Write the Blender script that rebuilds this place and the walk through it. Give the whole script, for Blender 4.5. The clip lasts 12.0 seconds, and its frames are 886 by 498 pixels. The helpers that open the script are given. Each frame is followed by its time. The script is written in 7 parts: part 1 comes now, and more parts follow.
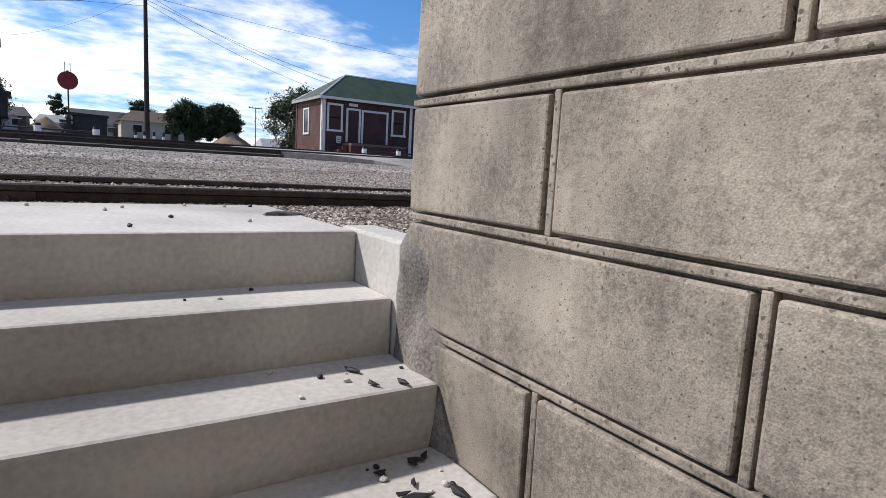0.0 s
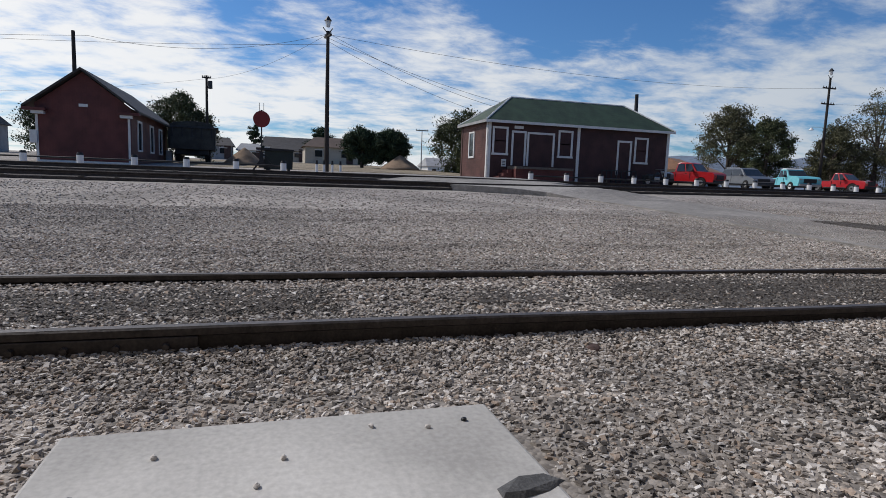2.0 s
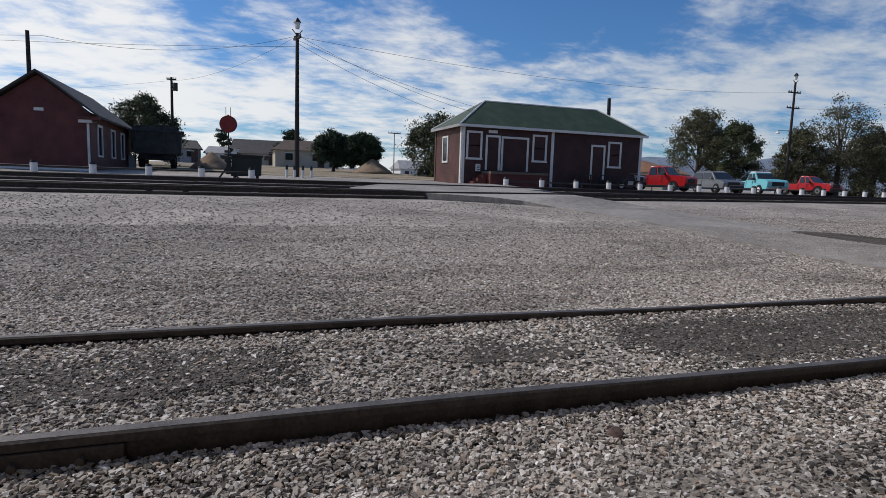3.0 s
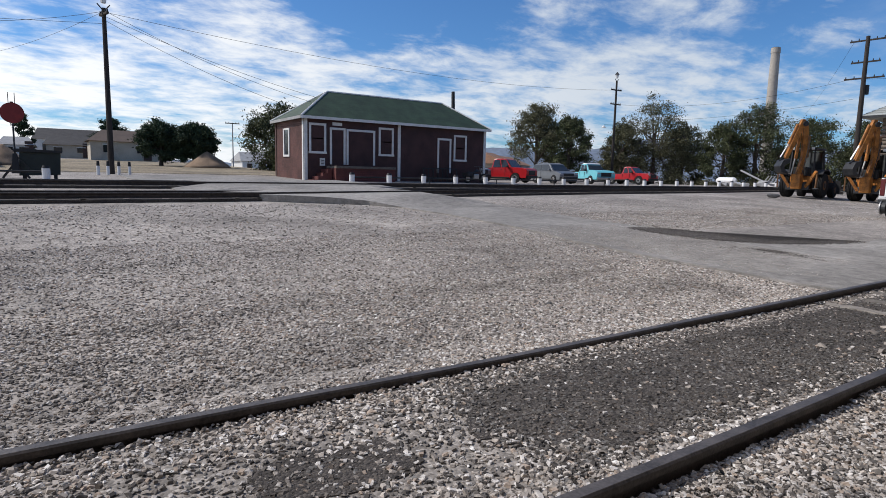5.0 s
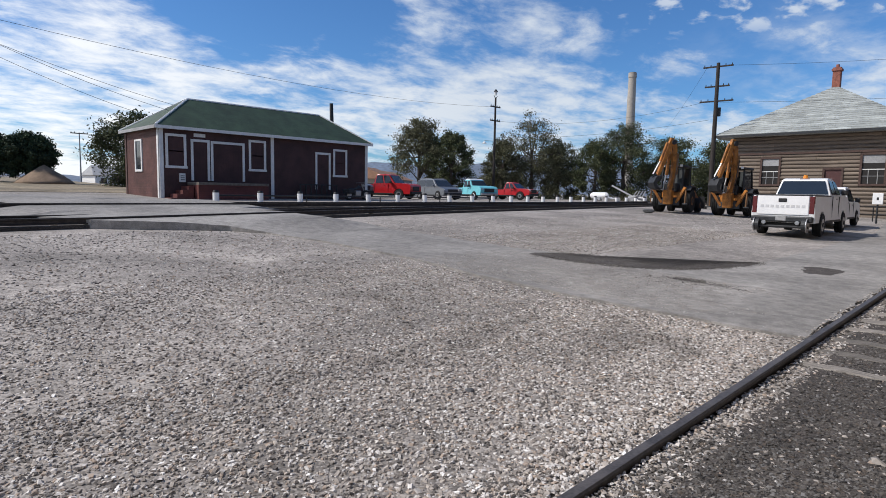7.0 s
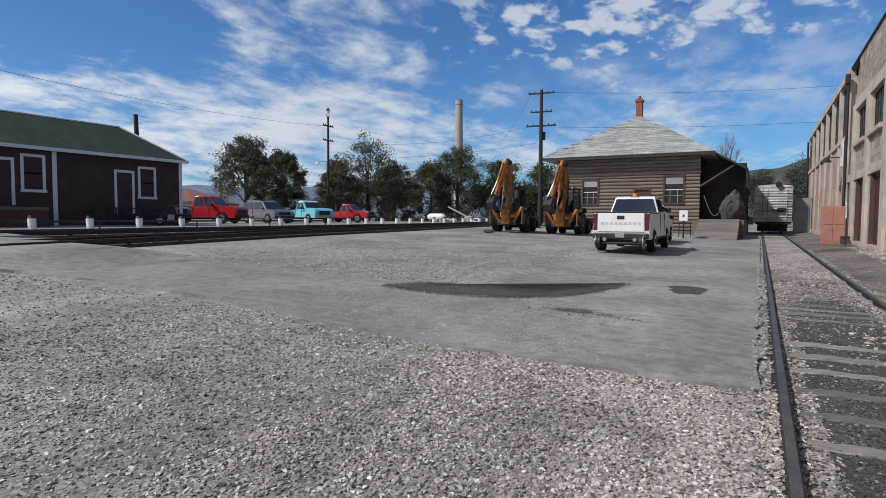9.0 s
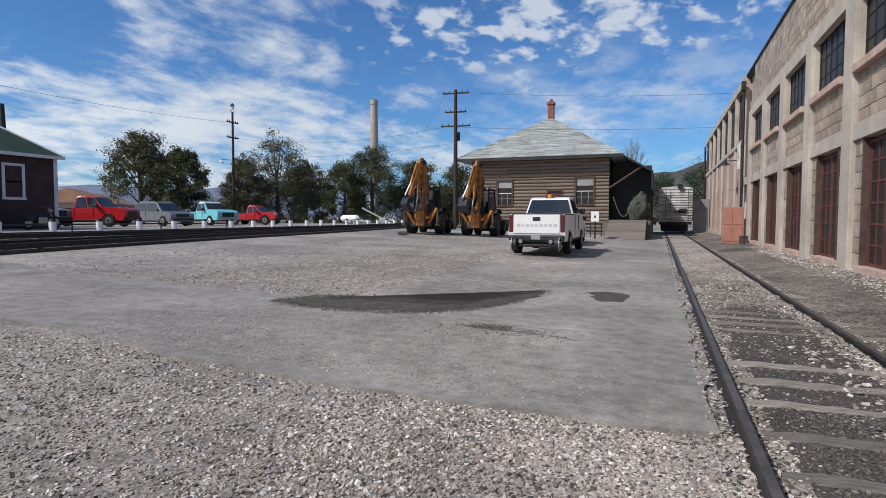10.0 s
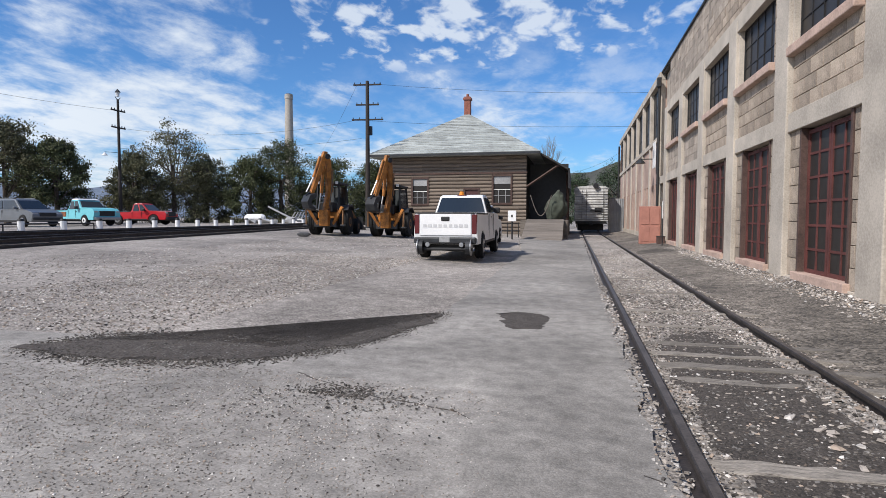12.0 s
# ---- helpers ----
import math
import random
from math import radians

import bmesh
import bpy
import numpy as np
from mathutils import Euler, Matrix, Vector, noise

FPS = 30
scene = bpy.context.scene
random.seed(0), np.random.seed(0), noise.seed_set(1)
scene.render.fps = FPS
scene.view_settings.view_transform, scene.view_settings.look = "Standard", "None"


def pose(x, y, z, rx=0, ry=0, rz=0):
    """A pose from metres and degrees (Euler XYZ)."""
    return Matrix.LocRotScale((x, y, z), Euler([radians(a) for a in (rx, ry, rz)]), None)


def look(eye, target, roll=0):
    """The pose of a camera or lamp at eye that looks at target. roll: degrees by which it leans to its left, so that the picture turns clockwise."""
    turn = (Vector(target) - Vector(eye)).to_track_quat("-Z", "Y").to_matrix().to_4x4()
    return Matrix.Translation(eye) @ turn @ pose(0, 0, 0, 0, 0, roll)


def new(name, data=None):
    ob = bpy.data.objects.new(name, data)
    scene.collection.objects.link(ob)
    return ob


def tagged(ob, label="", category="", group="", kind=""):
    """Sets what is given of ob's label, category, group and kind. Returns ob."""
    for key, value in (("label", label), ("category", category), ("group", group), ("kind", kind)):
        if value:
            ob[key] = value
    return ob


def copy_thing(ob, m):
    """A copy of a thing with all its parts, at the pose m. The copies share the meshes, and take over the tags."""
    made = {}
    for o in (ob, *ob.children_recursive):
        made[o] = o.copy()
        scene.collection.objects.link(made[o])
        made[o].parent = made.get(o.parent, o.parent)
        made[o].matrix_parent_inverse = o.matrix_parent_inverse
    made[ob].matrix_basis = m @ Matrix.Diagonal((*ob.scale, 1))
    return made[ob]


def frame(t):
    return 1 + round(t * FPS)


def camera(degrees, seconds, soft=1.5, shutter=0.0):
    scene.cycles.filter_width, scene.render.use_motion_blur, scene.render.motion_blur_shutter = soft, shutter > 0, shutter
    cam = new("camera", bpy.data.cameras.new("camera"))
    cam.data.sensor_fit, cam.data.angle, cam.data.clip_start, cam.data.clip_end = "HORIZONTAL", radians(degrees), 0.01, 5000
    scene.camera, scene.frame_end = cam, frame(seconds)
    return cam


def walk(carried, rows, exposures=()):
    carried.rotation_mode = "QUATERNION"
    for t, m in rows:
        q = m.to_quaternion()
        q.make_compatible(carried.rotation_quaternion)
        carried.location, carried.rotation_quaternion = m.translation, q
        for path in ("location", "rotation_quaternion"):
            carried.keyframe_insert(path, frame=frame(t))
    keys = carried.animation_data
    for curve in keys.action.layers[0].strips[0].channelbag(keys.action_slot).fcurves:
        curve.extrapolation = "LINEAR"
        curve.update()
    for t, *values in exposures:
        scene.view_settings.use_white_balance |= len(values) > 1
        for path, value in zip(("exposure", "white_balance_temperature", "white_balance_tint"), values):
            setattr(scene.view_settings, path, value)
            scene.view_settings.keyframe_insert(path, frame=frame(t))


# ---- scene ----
cam = camera(74.6, 12.0, soft=0.6)
PATH = [
    (0, (4.973, -0.846, 0.347), (3.299, 0.216, 0.082), 3.1),
    (0.5, (4.557, -0.806, 0.497), (2.783, 0.079, 0.233), 3.9),
    (1, (4.236, -0.757, 0.635), (2.433, 0.066, 0.369), 3.5),
    (1.5, (3.968, -0.768, 0.772), (2.095, -0.11, 0.527), 2.6),
    (2, (3.728, -0.725, 0.895), (1.827, -0.151, 0.653), 2.1),
    (2.5, (3.509, -0.763, 0.988), (1.62, -0.155, 0.743), 2.0),
    (3, (3.139, -0.638, 1.117), (1.266, 0.024, 0.883), 1.9),
    (3.5, (2.978, -0.417, 1.202), (1.162, 0.382, 0.955), 1.5),
    (5.5, (1.852, 0.248, 1.404), (0.236, 1.401, 1.159), 1.2),
    (6, (1.471, 0.533, 1.463), (-0.111, 1.733, 1.224), 1.1),
    (6.5, (1.085, 0.884, 1.502), (-0.399, 2.205, 1.28), 1.2),
    (8.5, (-0.758, 2.447, 1.412), (-1.893, 4.089, 1.295), 0.3),
    (9, (-0.946, 2.933, 1.415), (-1.901, 4.686, 1.305), 0.3),
    (9.5, (-1.157, 3.525, 1.426), (-1.949, 5.358, 1.317), -0.0),
    (10, (-1.307, 4.128, 1.441), (-2.004, 5.999, 1.336), 0.1),
    (10.5, (-1.375, 4.767, 1.486), (-1.963, 6.675, 1.379), -0.0),
    (11, (-1.459, 5.414, 1.494), (-1.994, 7.338, 1.388), 0.1),
    (11.5, (-1.43, 6.094, 1.486), (-1.908, 8.033, 1.375), 0.0),
    (12, (-1.454, 6.784, 1.47), (-1.895, 8.732, 1.362), 0.1),
]
walk(cam, [(t, look(eye, target, roll)) for t, eye, target, roll in PATH],
     exposures=[(0.0, 0.27), (0.5, 0.12), (1.0, -0.05), (1.5, -0.12), (2.0, -0.32), (2.5, -0.36), (3.0, -0.35), (3.5, -0.32), (5.5, 0.05), (6.5, 0.08), (8.5, -0.13), (9.5, -0.1), (10.5, 0.06), (12.0, 0.22)])

# ---- light ----
SUN_AZ = radians(229)
SUN_EL = radians(44)
sun_dir = Vector((math.cos(SUN_AZ) * math.cos(SUN_EL), math.sin(SUN_AZ) * math.cos(SUN_EL), math.sin(SUN_EL)))
sun = new("sun", bpy.data.lights.new("sun", "SUN"))
sun.data.energy, sun.data.angle, sun.data.color = 4.0, radians(3.0), (1.0, 0.94, 0.885)
sun.matrix_world = look(sun_dir * 100, (0, 0, 0))


def build_world():
    w = bpy.data.worlds.new("sky")
    scene.world = w
    w.use_nodes = True
    n, l = w.node_tree.nodes, w.node_tree.links
    n.clear()
    out, bg = n.new("ShaderNodeOutputWorld"), n.new("ShaderNodeBackground")
    sky = n.new("ShaderNodeTexSky")
    sky.sky_type, sky.sun_disc, sky.sun_elevation = "NISHITA", False, SUN_EL
    sky.sun_rotation = math.atan2(sun_dir.x, sun_dir.y)
    sky.air_density, sky.dust_density, sky.ozone_density = 1.0, 0.4, 2.5
    tc = n.new("ShaderNodeTexCoord")
    sep = n.new("ShaderNodeSeparateXYZ")
    l.new(tc.outputs["Generated"], sep.inputs[0])
    def m(op, a, b=None, clamp=False):
        k = n.new("ShaderNodeMath")
        k.operation, k.use_clamp = op, clamp
        for i, v in enumerate((a, b)):
            if v is None:
                continue
            if isinstance(v, (int, float)):
                k.inputs[i].default_value = v
            else:
                l.new(v, k.inputs[i])
        return k.outputs[0]
    zz = m("ADD", m("MAXIMUM", sep.outputs[2], 0.0), 0.16)
    comb = n.new("ShaderNodeCombineXYZ")
    flat_x, flat_y = m("DIVIDE", sep.outputs[0], zz), m("DIVIDE", sep.outputs[1], zz)
    l.new(flat_x, comb.inputs[0])
    l.new(flat_y, comb.inputs[1])
    turn = n.new("ShaderNodeMapping")
    turn.inputs["Location"].default_value = (-0.55, -0.4, 0)
    turn.inputs["Rotation"].default_value = (0, 0, 0.5)
    turn.inputs["Scale"].default_value = (1.25, 0.9, 1)
    l.new(comb.outputs[0], turn.inputs[0])
    def noise_tex(scale, detail, rough, dist):
        k = n.new("ShaderNodeTexNoise")
        k.inputs["Scale"].default_value, k.inputs["Detail"].default_value = scale, detail
        k.inputs["Roughness"].default_value, k.inputs["Distortion"].default_value = rough, dist
        l.new(turn.outputs[0], k.inputs[0])
        return k.outputs[0]
    big, fine = noise_tex(0.9, 3, 0.5, 0.1), noise_tex(3.8, 10, 0.62, 0.2)
    cover = m("ADD", m("MULTIPLY", big, 0.46), m("MULTIPLY", fine, 0.54))
    # more cloud towards the sun's side of the sky
    side = m("ADD", m("MULTIPLY", sep.outputs[0], sun_dir.x), m("MULTIPLY", sep.outputs[1], sun_dir.y))
    cover = m("ADD", cover, m("MULTIPLY", side, 0.115))
    low = m("MULTIPLY", m("SUBTRACT", 0.3, sep.outputs[2], True), 0.38)
    cover = m("ADD", cover, low)
    # thicker banks and clear gaps of the cloud sheet
    def field(cx, cy, rx, ry):
        u, v = m("DIVIDE", m("SUBTRACT", flat_x, cx), rx), m("DIVIDE", m("SUBTRACT", flat_y, cy), ry)
        return m("SUBTRACT", 1.0, m("SQRT", m("ADD", m("MULTIPLY", u, u), m("MULTIPLY", v, v))), True)
    for cx, cy, rx, ry, w in ((-2.0, 1.08, 0.65, 0.42, -0.2), (-0.88, 1.98, 0.42, 0.42, -0.2), (-1.5, 1.8, 0.7, 0.55, -0.02), (-2.75, -0.4, 1.4, 0.9, -0.02), (0.35, 1.6, 0.5, 0.9, -0.12), (-2.0, 2.35, 1.2, 0.75, 0.13)):
        cover = m("ADD", cover, m("MULTIPLY", field(cx, cy, rx, ry), w))
    ramp = n.new("ShaderNodeMapRange")
    ramp.interpolation_type = "SMOOTHSTEP"
    ramp.inputs["From Min"].default_value, ramp.inputs["From Max"].default_value = 0.468, 0.69
    l.new(cover, ramp.inputs["Value"])
    mask = m("MULTIPLY", ramp.outputs[0], 0.93)
    # a field of small rounded puffs and a thin veil below it, over the depot
    def smooth(v, lo, hi):
        k = n.new("ShaderNodeMapRange")
        k.interpolation_type = "SMOOTHSTEP"
        k.inputs["From Min"].default_value, k.inputs["From Max"].default_value = lo, hi
        l.new(v, k.inputs["Value"])
        return k.outputs[0]
    puff = noise_tex(7.5, 6, 0.52, 0.25)
    puff = smooth(m("ADD", puff, m("MULTIPLY", field(-0.3, 1.95, 0.95, 0.6), 0.16)), 0.56, 0.72)
    puff = m("MULTIPLY", m("MULTIPLY", puff, smooth(field(-0.3, 1.95, 0.95, 0.6), 0.0, 0.45)), 0.78)
    veil = m("MULTIPLY", m("MULTIPLY", field(-0.15, 2.75, 1.1, 0.8), smooth(fine, 0.36, 0.68)), 0.62)
    mask = m("MAXIMUM", mask, m("MAXIMUM", puff, veil))
    mix = n.new("ShaderNodeMix")
    mix.data_type = "RGBA"
    l.new(mask, mix.inputs["Factor"])
    tint = n.new("ShaderNodeMix")
    tint.data_type, tint.blend_type = "RGBA", "MULTIPLY"
    tint.inputs["Factor"].default_value = 1.0
    l.new(sky.outputs[0], tint.inputs["A"])
    tint.inputs["B"].default_value = (0.5, 0.83, 1.2, 1)
    l.new(tint.outputs["Result"], mix.inputs["A"])
    glow = n.new("ShaderNodeMix")
    glow.data_type = "RGBA"
    glow.inputs["A"].default_value, glow.inputs["B"].default_value = (7.0, 7.6, 8.35, 1), (13.5, 13.3, 13.0, 1)
    l.new(m("ADD", m("MULTIPLY", side, 1.1), 0.1, True), glow.inputs["Factor"])
    l.new(glow.outputs["Result"], mix.inputs["B"])
    l.new(mix.outputs["Result"], bg.inputs[0])
    bg.inputs[1].default_value = 0.098
    l.new(bg.outputs[0], out.inputs[0])


build_world()


# ---- materials ----
def mat(name, color, rough=0.8, var=0.25, scale=3.0, fine=40.0, bump=0.3, metal=0.0, dark=None, stretch=(1, 1, 1), island=0.0, per_object=0.0, stain=0.0):
    """A surface with grain and blotches at two scales."""
    k = bpy.data.materials.new(name)
    k.use_nodes = True
    n, l = k.node_tree.nodes, k.node_tree.links
    b = n["Principled BSDF"]
    b.inputs["Roughness"].default_value, b.inputs["Metallic"].default_value = rough, metal
    tc, mp = n.new("ShaderNodeTexCoord"), n.new("ShaderNodeMapping")
    mp.inputs["Scale"].default_value = stretch
    l.new(tc.outputs["Object"], mp.inputs[0])
    a, f = n.new("ShaderNodeTexNoise"), n.new("ShaderNodeTexNoise")
    a.inputs["Scale"].default_value, a.inputs["Detail"].default_value = scale, 5
    f.inputs["Scale"].default_value, f.inputs["Detail"].default_value = fine, 4
    l.new(mp.outputs[0], a.inputs[0])
    l.new(mp.outputs[0], f.inputs[0])
    mix = n.new("ShaderNodeMix")
    mix.data_type = "RGBA"
    c = Vector(color)
    d = Vector(dark) if dark else c * (1 - var * 1.6)
    mix.inputs["A"].default_value = (*d, 1)
    mix.inputs["B"].default_value = (*(c * (1 + var * 0.5)), 1)
    s = n.new("ShaderNodeMath")
    s.operation = "MULTIPLY_ADD"
    l.new(a.outputs[0], s.inputs[0])
    s.inputs[1].default_value = 0.6
    g = n.new("ShaderNodeMath")
    g.operation = "MULTIPLY"
    l.new(f.outputs[0], g.inputs[0])
    g.inputs[1].default_value = 0.5
    l.new(g.outputs[0], s.inputs[2])
    r = n.new("ShaderNodeMapRange")
    r.inputs["From Min"].default_value, r.inputs["From Max"].default_value = 0.38, 0.68
    l.new(s.outputs[0], r.inputs["Value"])
    l.new(r.outputs[0], mix.inputs["Factor"])
    col = mix.outputs["Result"]
    for amount, src in ((island, "island"), (per_object, "object")):
        if amount:
            if src == "island":
                q = n.new("ShaderNodeNewGeometry")
                rnd = q.outputs["Random Per Island"]
            else:
                q = n.new("ShaderNodeObjectInfo")
                rnd = q.outputs["Random"]
            v = n.new("ShaderNodeMapRange")
            v.inputs["To Min"].default_value, v.inputs["To Max"].default_value = 1 - amount, 1 + amount
            l.new(rnd, v.inputs["Value"])
            h = n.new("ShaderNodeVectorMath")
            h.operation = "SCALE"
            l.new(col, h.inputs[0])
            l.new(v.outputs[0], h.inputs["Scale"])
            col = h.outputs[0]
    if stain:
        w = n.new("ShaderNodeTexNoise")
        w.inputs["Scale"].default_value, w.inputs["Detail"].default_value = scale * 0.35, 7
        l.new(mp.outputs[0], w.inputs[0])
        v = n.new("ShaderNodeMapRange")
        v.inputs["From Min"].default_value, v.inputs["From Max"].default_value = 0.45, 0.65
        v.inputs["To Min"].default_value, v.inputs["To Max"].default_value = 1.0, 1 - stain
        l.new(w.outputs[0], v.inputs["Value"])
        h = n.new("ShaderNodeVectorMath")
        h.operation = "SCALE"
        l.new(col, h.inputs[0])
        l.new(v.outputs[0], h.inputs["Scale"])
        col = h.outputs[0]
    l.new(col, b.inputs["Base Color"])
    if bump:
        bp = n.new("ShaderNodeBump")
        bp.inputs["Strength"].default_value, bp.inputs["Distance"].default_value = bump, 0.02
        l.new(s.outputs[0], bp.inputs["Height"])
        l.new(bp.outputs[0], b.inputs["Normal"])
    return k


def gravel_mat(name, light, dark, size, patch=0.35, relief=1.0):
    """Loose stones: a cell pattern of random greys with relief, and large worn patches."""
    k = bpy.data.materials.new(name)
    k.use_nodes = True
    n, l = k.node_tree.nodes, k.node_tree.links
    b = n["Principled BSDF"]
    b.inputs["Roughness"].default_value = 0.95
    tc = n.new("ShaderNodeTexCoord")
    v = n.new("ShaderNodeTexVoronoi")
    v.inputs["Scale"].default_value = 1 / size
    l.new(tc.outputs["Object"], v.inputs["Vector"])
    sep = n.new("ShaderNodeSeparateColor")
    l.new(v.outputs["Color"], sep.inputs[0])
    mix = n.new("ShaderNodeMix")
    mix.data_type = "RGBA"
    mix.inputs["A"].default_value, mix.inputs["B"].default_value = (*dark, 1), (*light, 1)
    l.new(sep.outputs[0], mix.inputs["Factor"])
    big = n.new("ShaderNodeTexNoise")
    big.inputs["Scale"].default_value, big.inputs["Detail"].default_value, big.inputs["Distortion"].default_value = 0.28, 6, 0.8
    l.new(tc.outputs["Object"], big.inputs[0])
    r = n.new("ShaderNodeMapRange")
    r.inputs["From Min"].default_value, r.inputs["From Max"].default_value = 0.35, 0.68
    r.inputs["To Min"].default_value, r.inputs["To Max"].default_value = 1 - patch, 1.12
    l.new(big.outputs[0], r.inputs["Value"])
    mid = n.new("ShaderNodeTexNoise")
    mid.inputs["Scale"].default_value, mid.inputs["Detail"].default_value, mid.inputs["Roughness"].default_value = 5.0, 8, 0.7
    l.new(tc.outputs["Object"], mid.inputs[0])
    r2 = n.new("ShaderNodeMapRange")
    r2.inputs["From Min"].default_value, r2.inputs["From Max"].default_value = 0.32, 0.68
    r2.inputs["To Min"].default_value, r2.inputs["To Max"].default_value = 1 - patch, 1 + patch * 0.6
    l.new(mid.outputs[0], r2.inputs["Value"])
    both = n.new("ShaderNodeMath")
    both.operation = "MULTIPLY"
    l.new(r.outputs[0], both.inputs[0])
    l.new(r2.outputs[0], both.inputs[1])
    h = n.new("ShaderNodeVectorMath")
    h.operation = "SCALE"
    l.new(mix.outputs["Result"], h.inputs[0])
    l.new(both.outputs[0], h.inputs["Scale"])
    l.new(h.outputs[0], b.inputs["Base Color"])
    bp = n.new("ShaderNodeBump")
    bp.inputs["Strength"].default_value, bp.inputs["Distance"].default_value = relief, size * 0.5
    bp.invert = True
    l.new(v.outputs["Distance"], bp.inputs["Height"])
    l.new(bp.outputs[0], b.inputs["Normal"])
    return k


def board_mat(name, color, pitch, axis=2, rough=0.7, var=0.3, depth=0.02, grain=(1, 1, 1)):
    """Boards too far off to tell apart singly: a saw-tooth relief with grain."""
    k = mat(name, color, rough, var, 1.6, 18, 0, stretch=grain, stain=0.15)
    n, l = k.node_tree.nodes, k.node_tree.links
    tc, w = n.new("ShaderNodeTexCoord"), n.new("ShaderNodeTexWave")
    w.wave_type, w.wave_profile = "BANDS", "SAW"
    w.bands_direction = "XYZ"[axis]
    w.inputs["Scale"].default_value = math.pi / (10 * pitch)
    w.inputs["Distortion"].default_value = 0.25
    l.new(tc.outputs["Object"], w.inputs[0])
    bp = n.new("ShaderNodeBump")
    bp.inputs["Strength"].default_value, bp.inputs["Distance"].default_value = 1.0, depth
    l.new(w.outputs["Fac"], bp.inputs["Height"])
    l.new(bp.outputs[0], n["Principled BSDF"].inputs["Normal"])
    return k


def stone_mat(name, gain):
    """Crushed stone: each piece takes one of several greys, tans and browns."""
    k = mat(name, (0.4, 0.37, 0.33), 0.92, 0.3, 8, 120, 0.3)
    n, l = k.node_tree.nodes, k.node_tree.links
    b = n["Principled BSDF"]
    q, r = n.new("ShaderNodeNewGeometry"), n.new("ShaderNodeValToRGB")
    r.color_ramp.interpolation = "CONSTANT"
    tones = ((0.0, (0.085, 0.075, 0.068)), (0.13, (0.2, 0.175, 0.152)), (0.28, (0.31, 0.275, 0.242)), (0.5, (0.385, 0.34, 0.295)), (0.66, (0.46, 0.43, 0.4)), (0.79, (0.33, 0.262, 0.208)), (0.88, (0.55, 0.515, 0.475)), (0.972, (0.68, 0.655, 0.62)))
    for i, (at, c) in enumerate(tones):
        e = r.color_ramp.elements[i] if i < 2 else r.color_ramp.elements.new(at)
        e.position, e.color = at, (*(Vector(c) * gain), 1)
    l.new(q.outputs["Random Per Island"], r.inputs[0])
    # dusty and soiled stretches where vehicles have turned
    tc, mp, w, g = n.new("ShaderNodeTexCoord"), n.new("ShaderNodeMapping"), n.new("ShaderNodeTexNoise"), n.new("ShaderNodeMapRange")
    mp.inputs["Rotation"].default_value = (0, 0, 0.5)
    mp.inputs["Scale"].default_value = (0.55, 0.2, 0.2)
    l.new(tc.outputs["Object"], mp.inputs[0])
    l.new(mp.outputs[0], w.inputs[0])
    w.inputs["Scale"].default_value, w.inputs["Detail"].default_value, w.inputs["Distortion"].default_value, w.inputs["Roughness"].default_value = 1.7, 8, 0.7, 0.62
    g.inputs["From Min"].default_value, g.inputs["From Max"].default_value = 0.37, 0.54
    g.inputs["To Min"].default_value, g.inputs["To Max"].default_value = 0.62, 1.1
    l.new(w.outputs[0], g.inputs["Value"])
    h = n.new("ShaderNodeVectorMath")
    h.operation = "SCALE"
    l.new(r.outputs[0], h.inputs[0])
    l.new(g.outputs[0], h.inputs["Scale"])
    l.new(h.outputs[0], b.inputs["Base Color"])
    return k


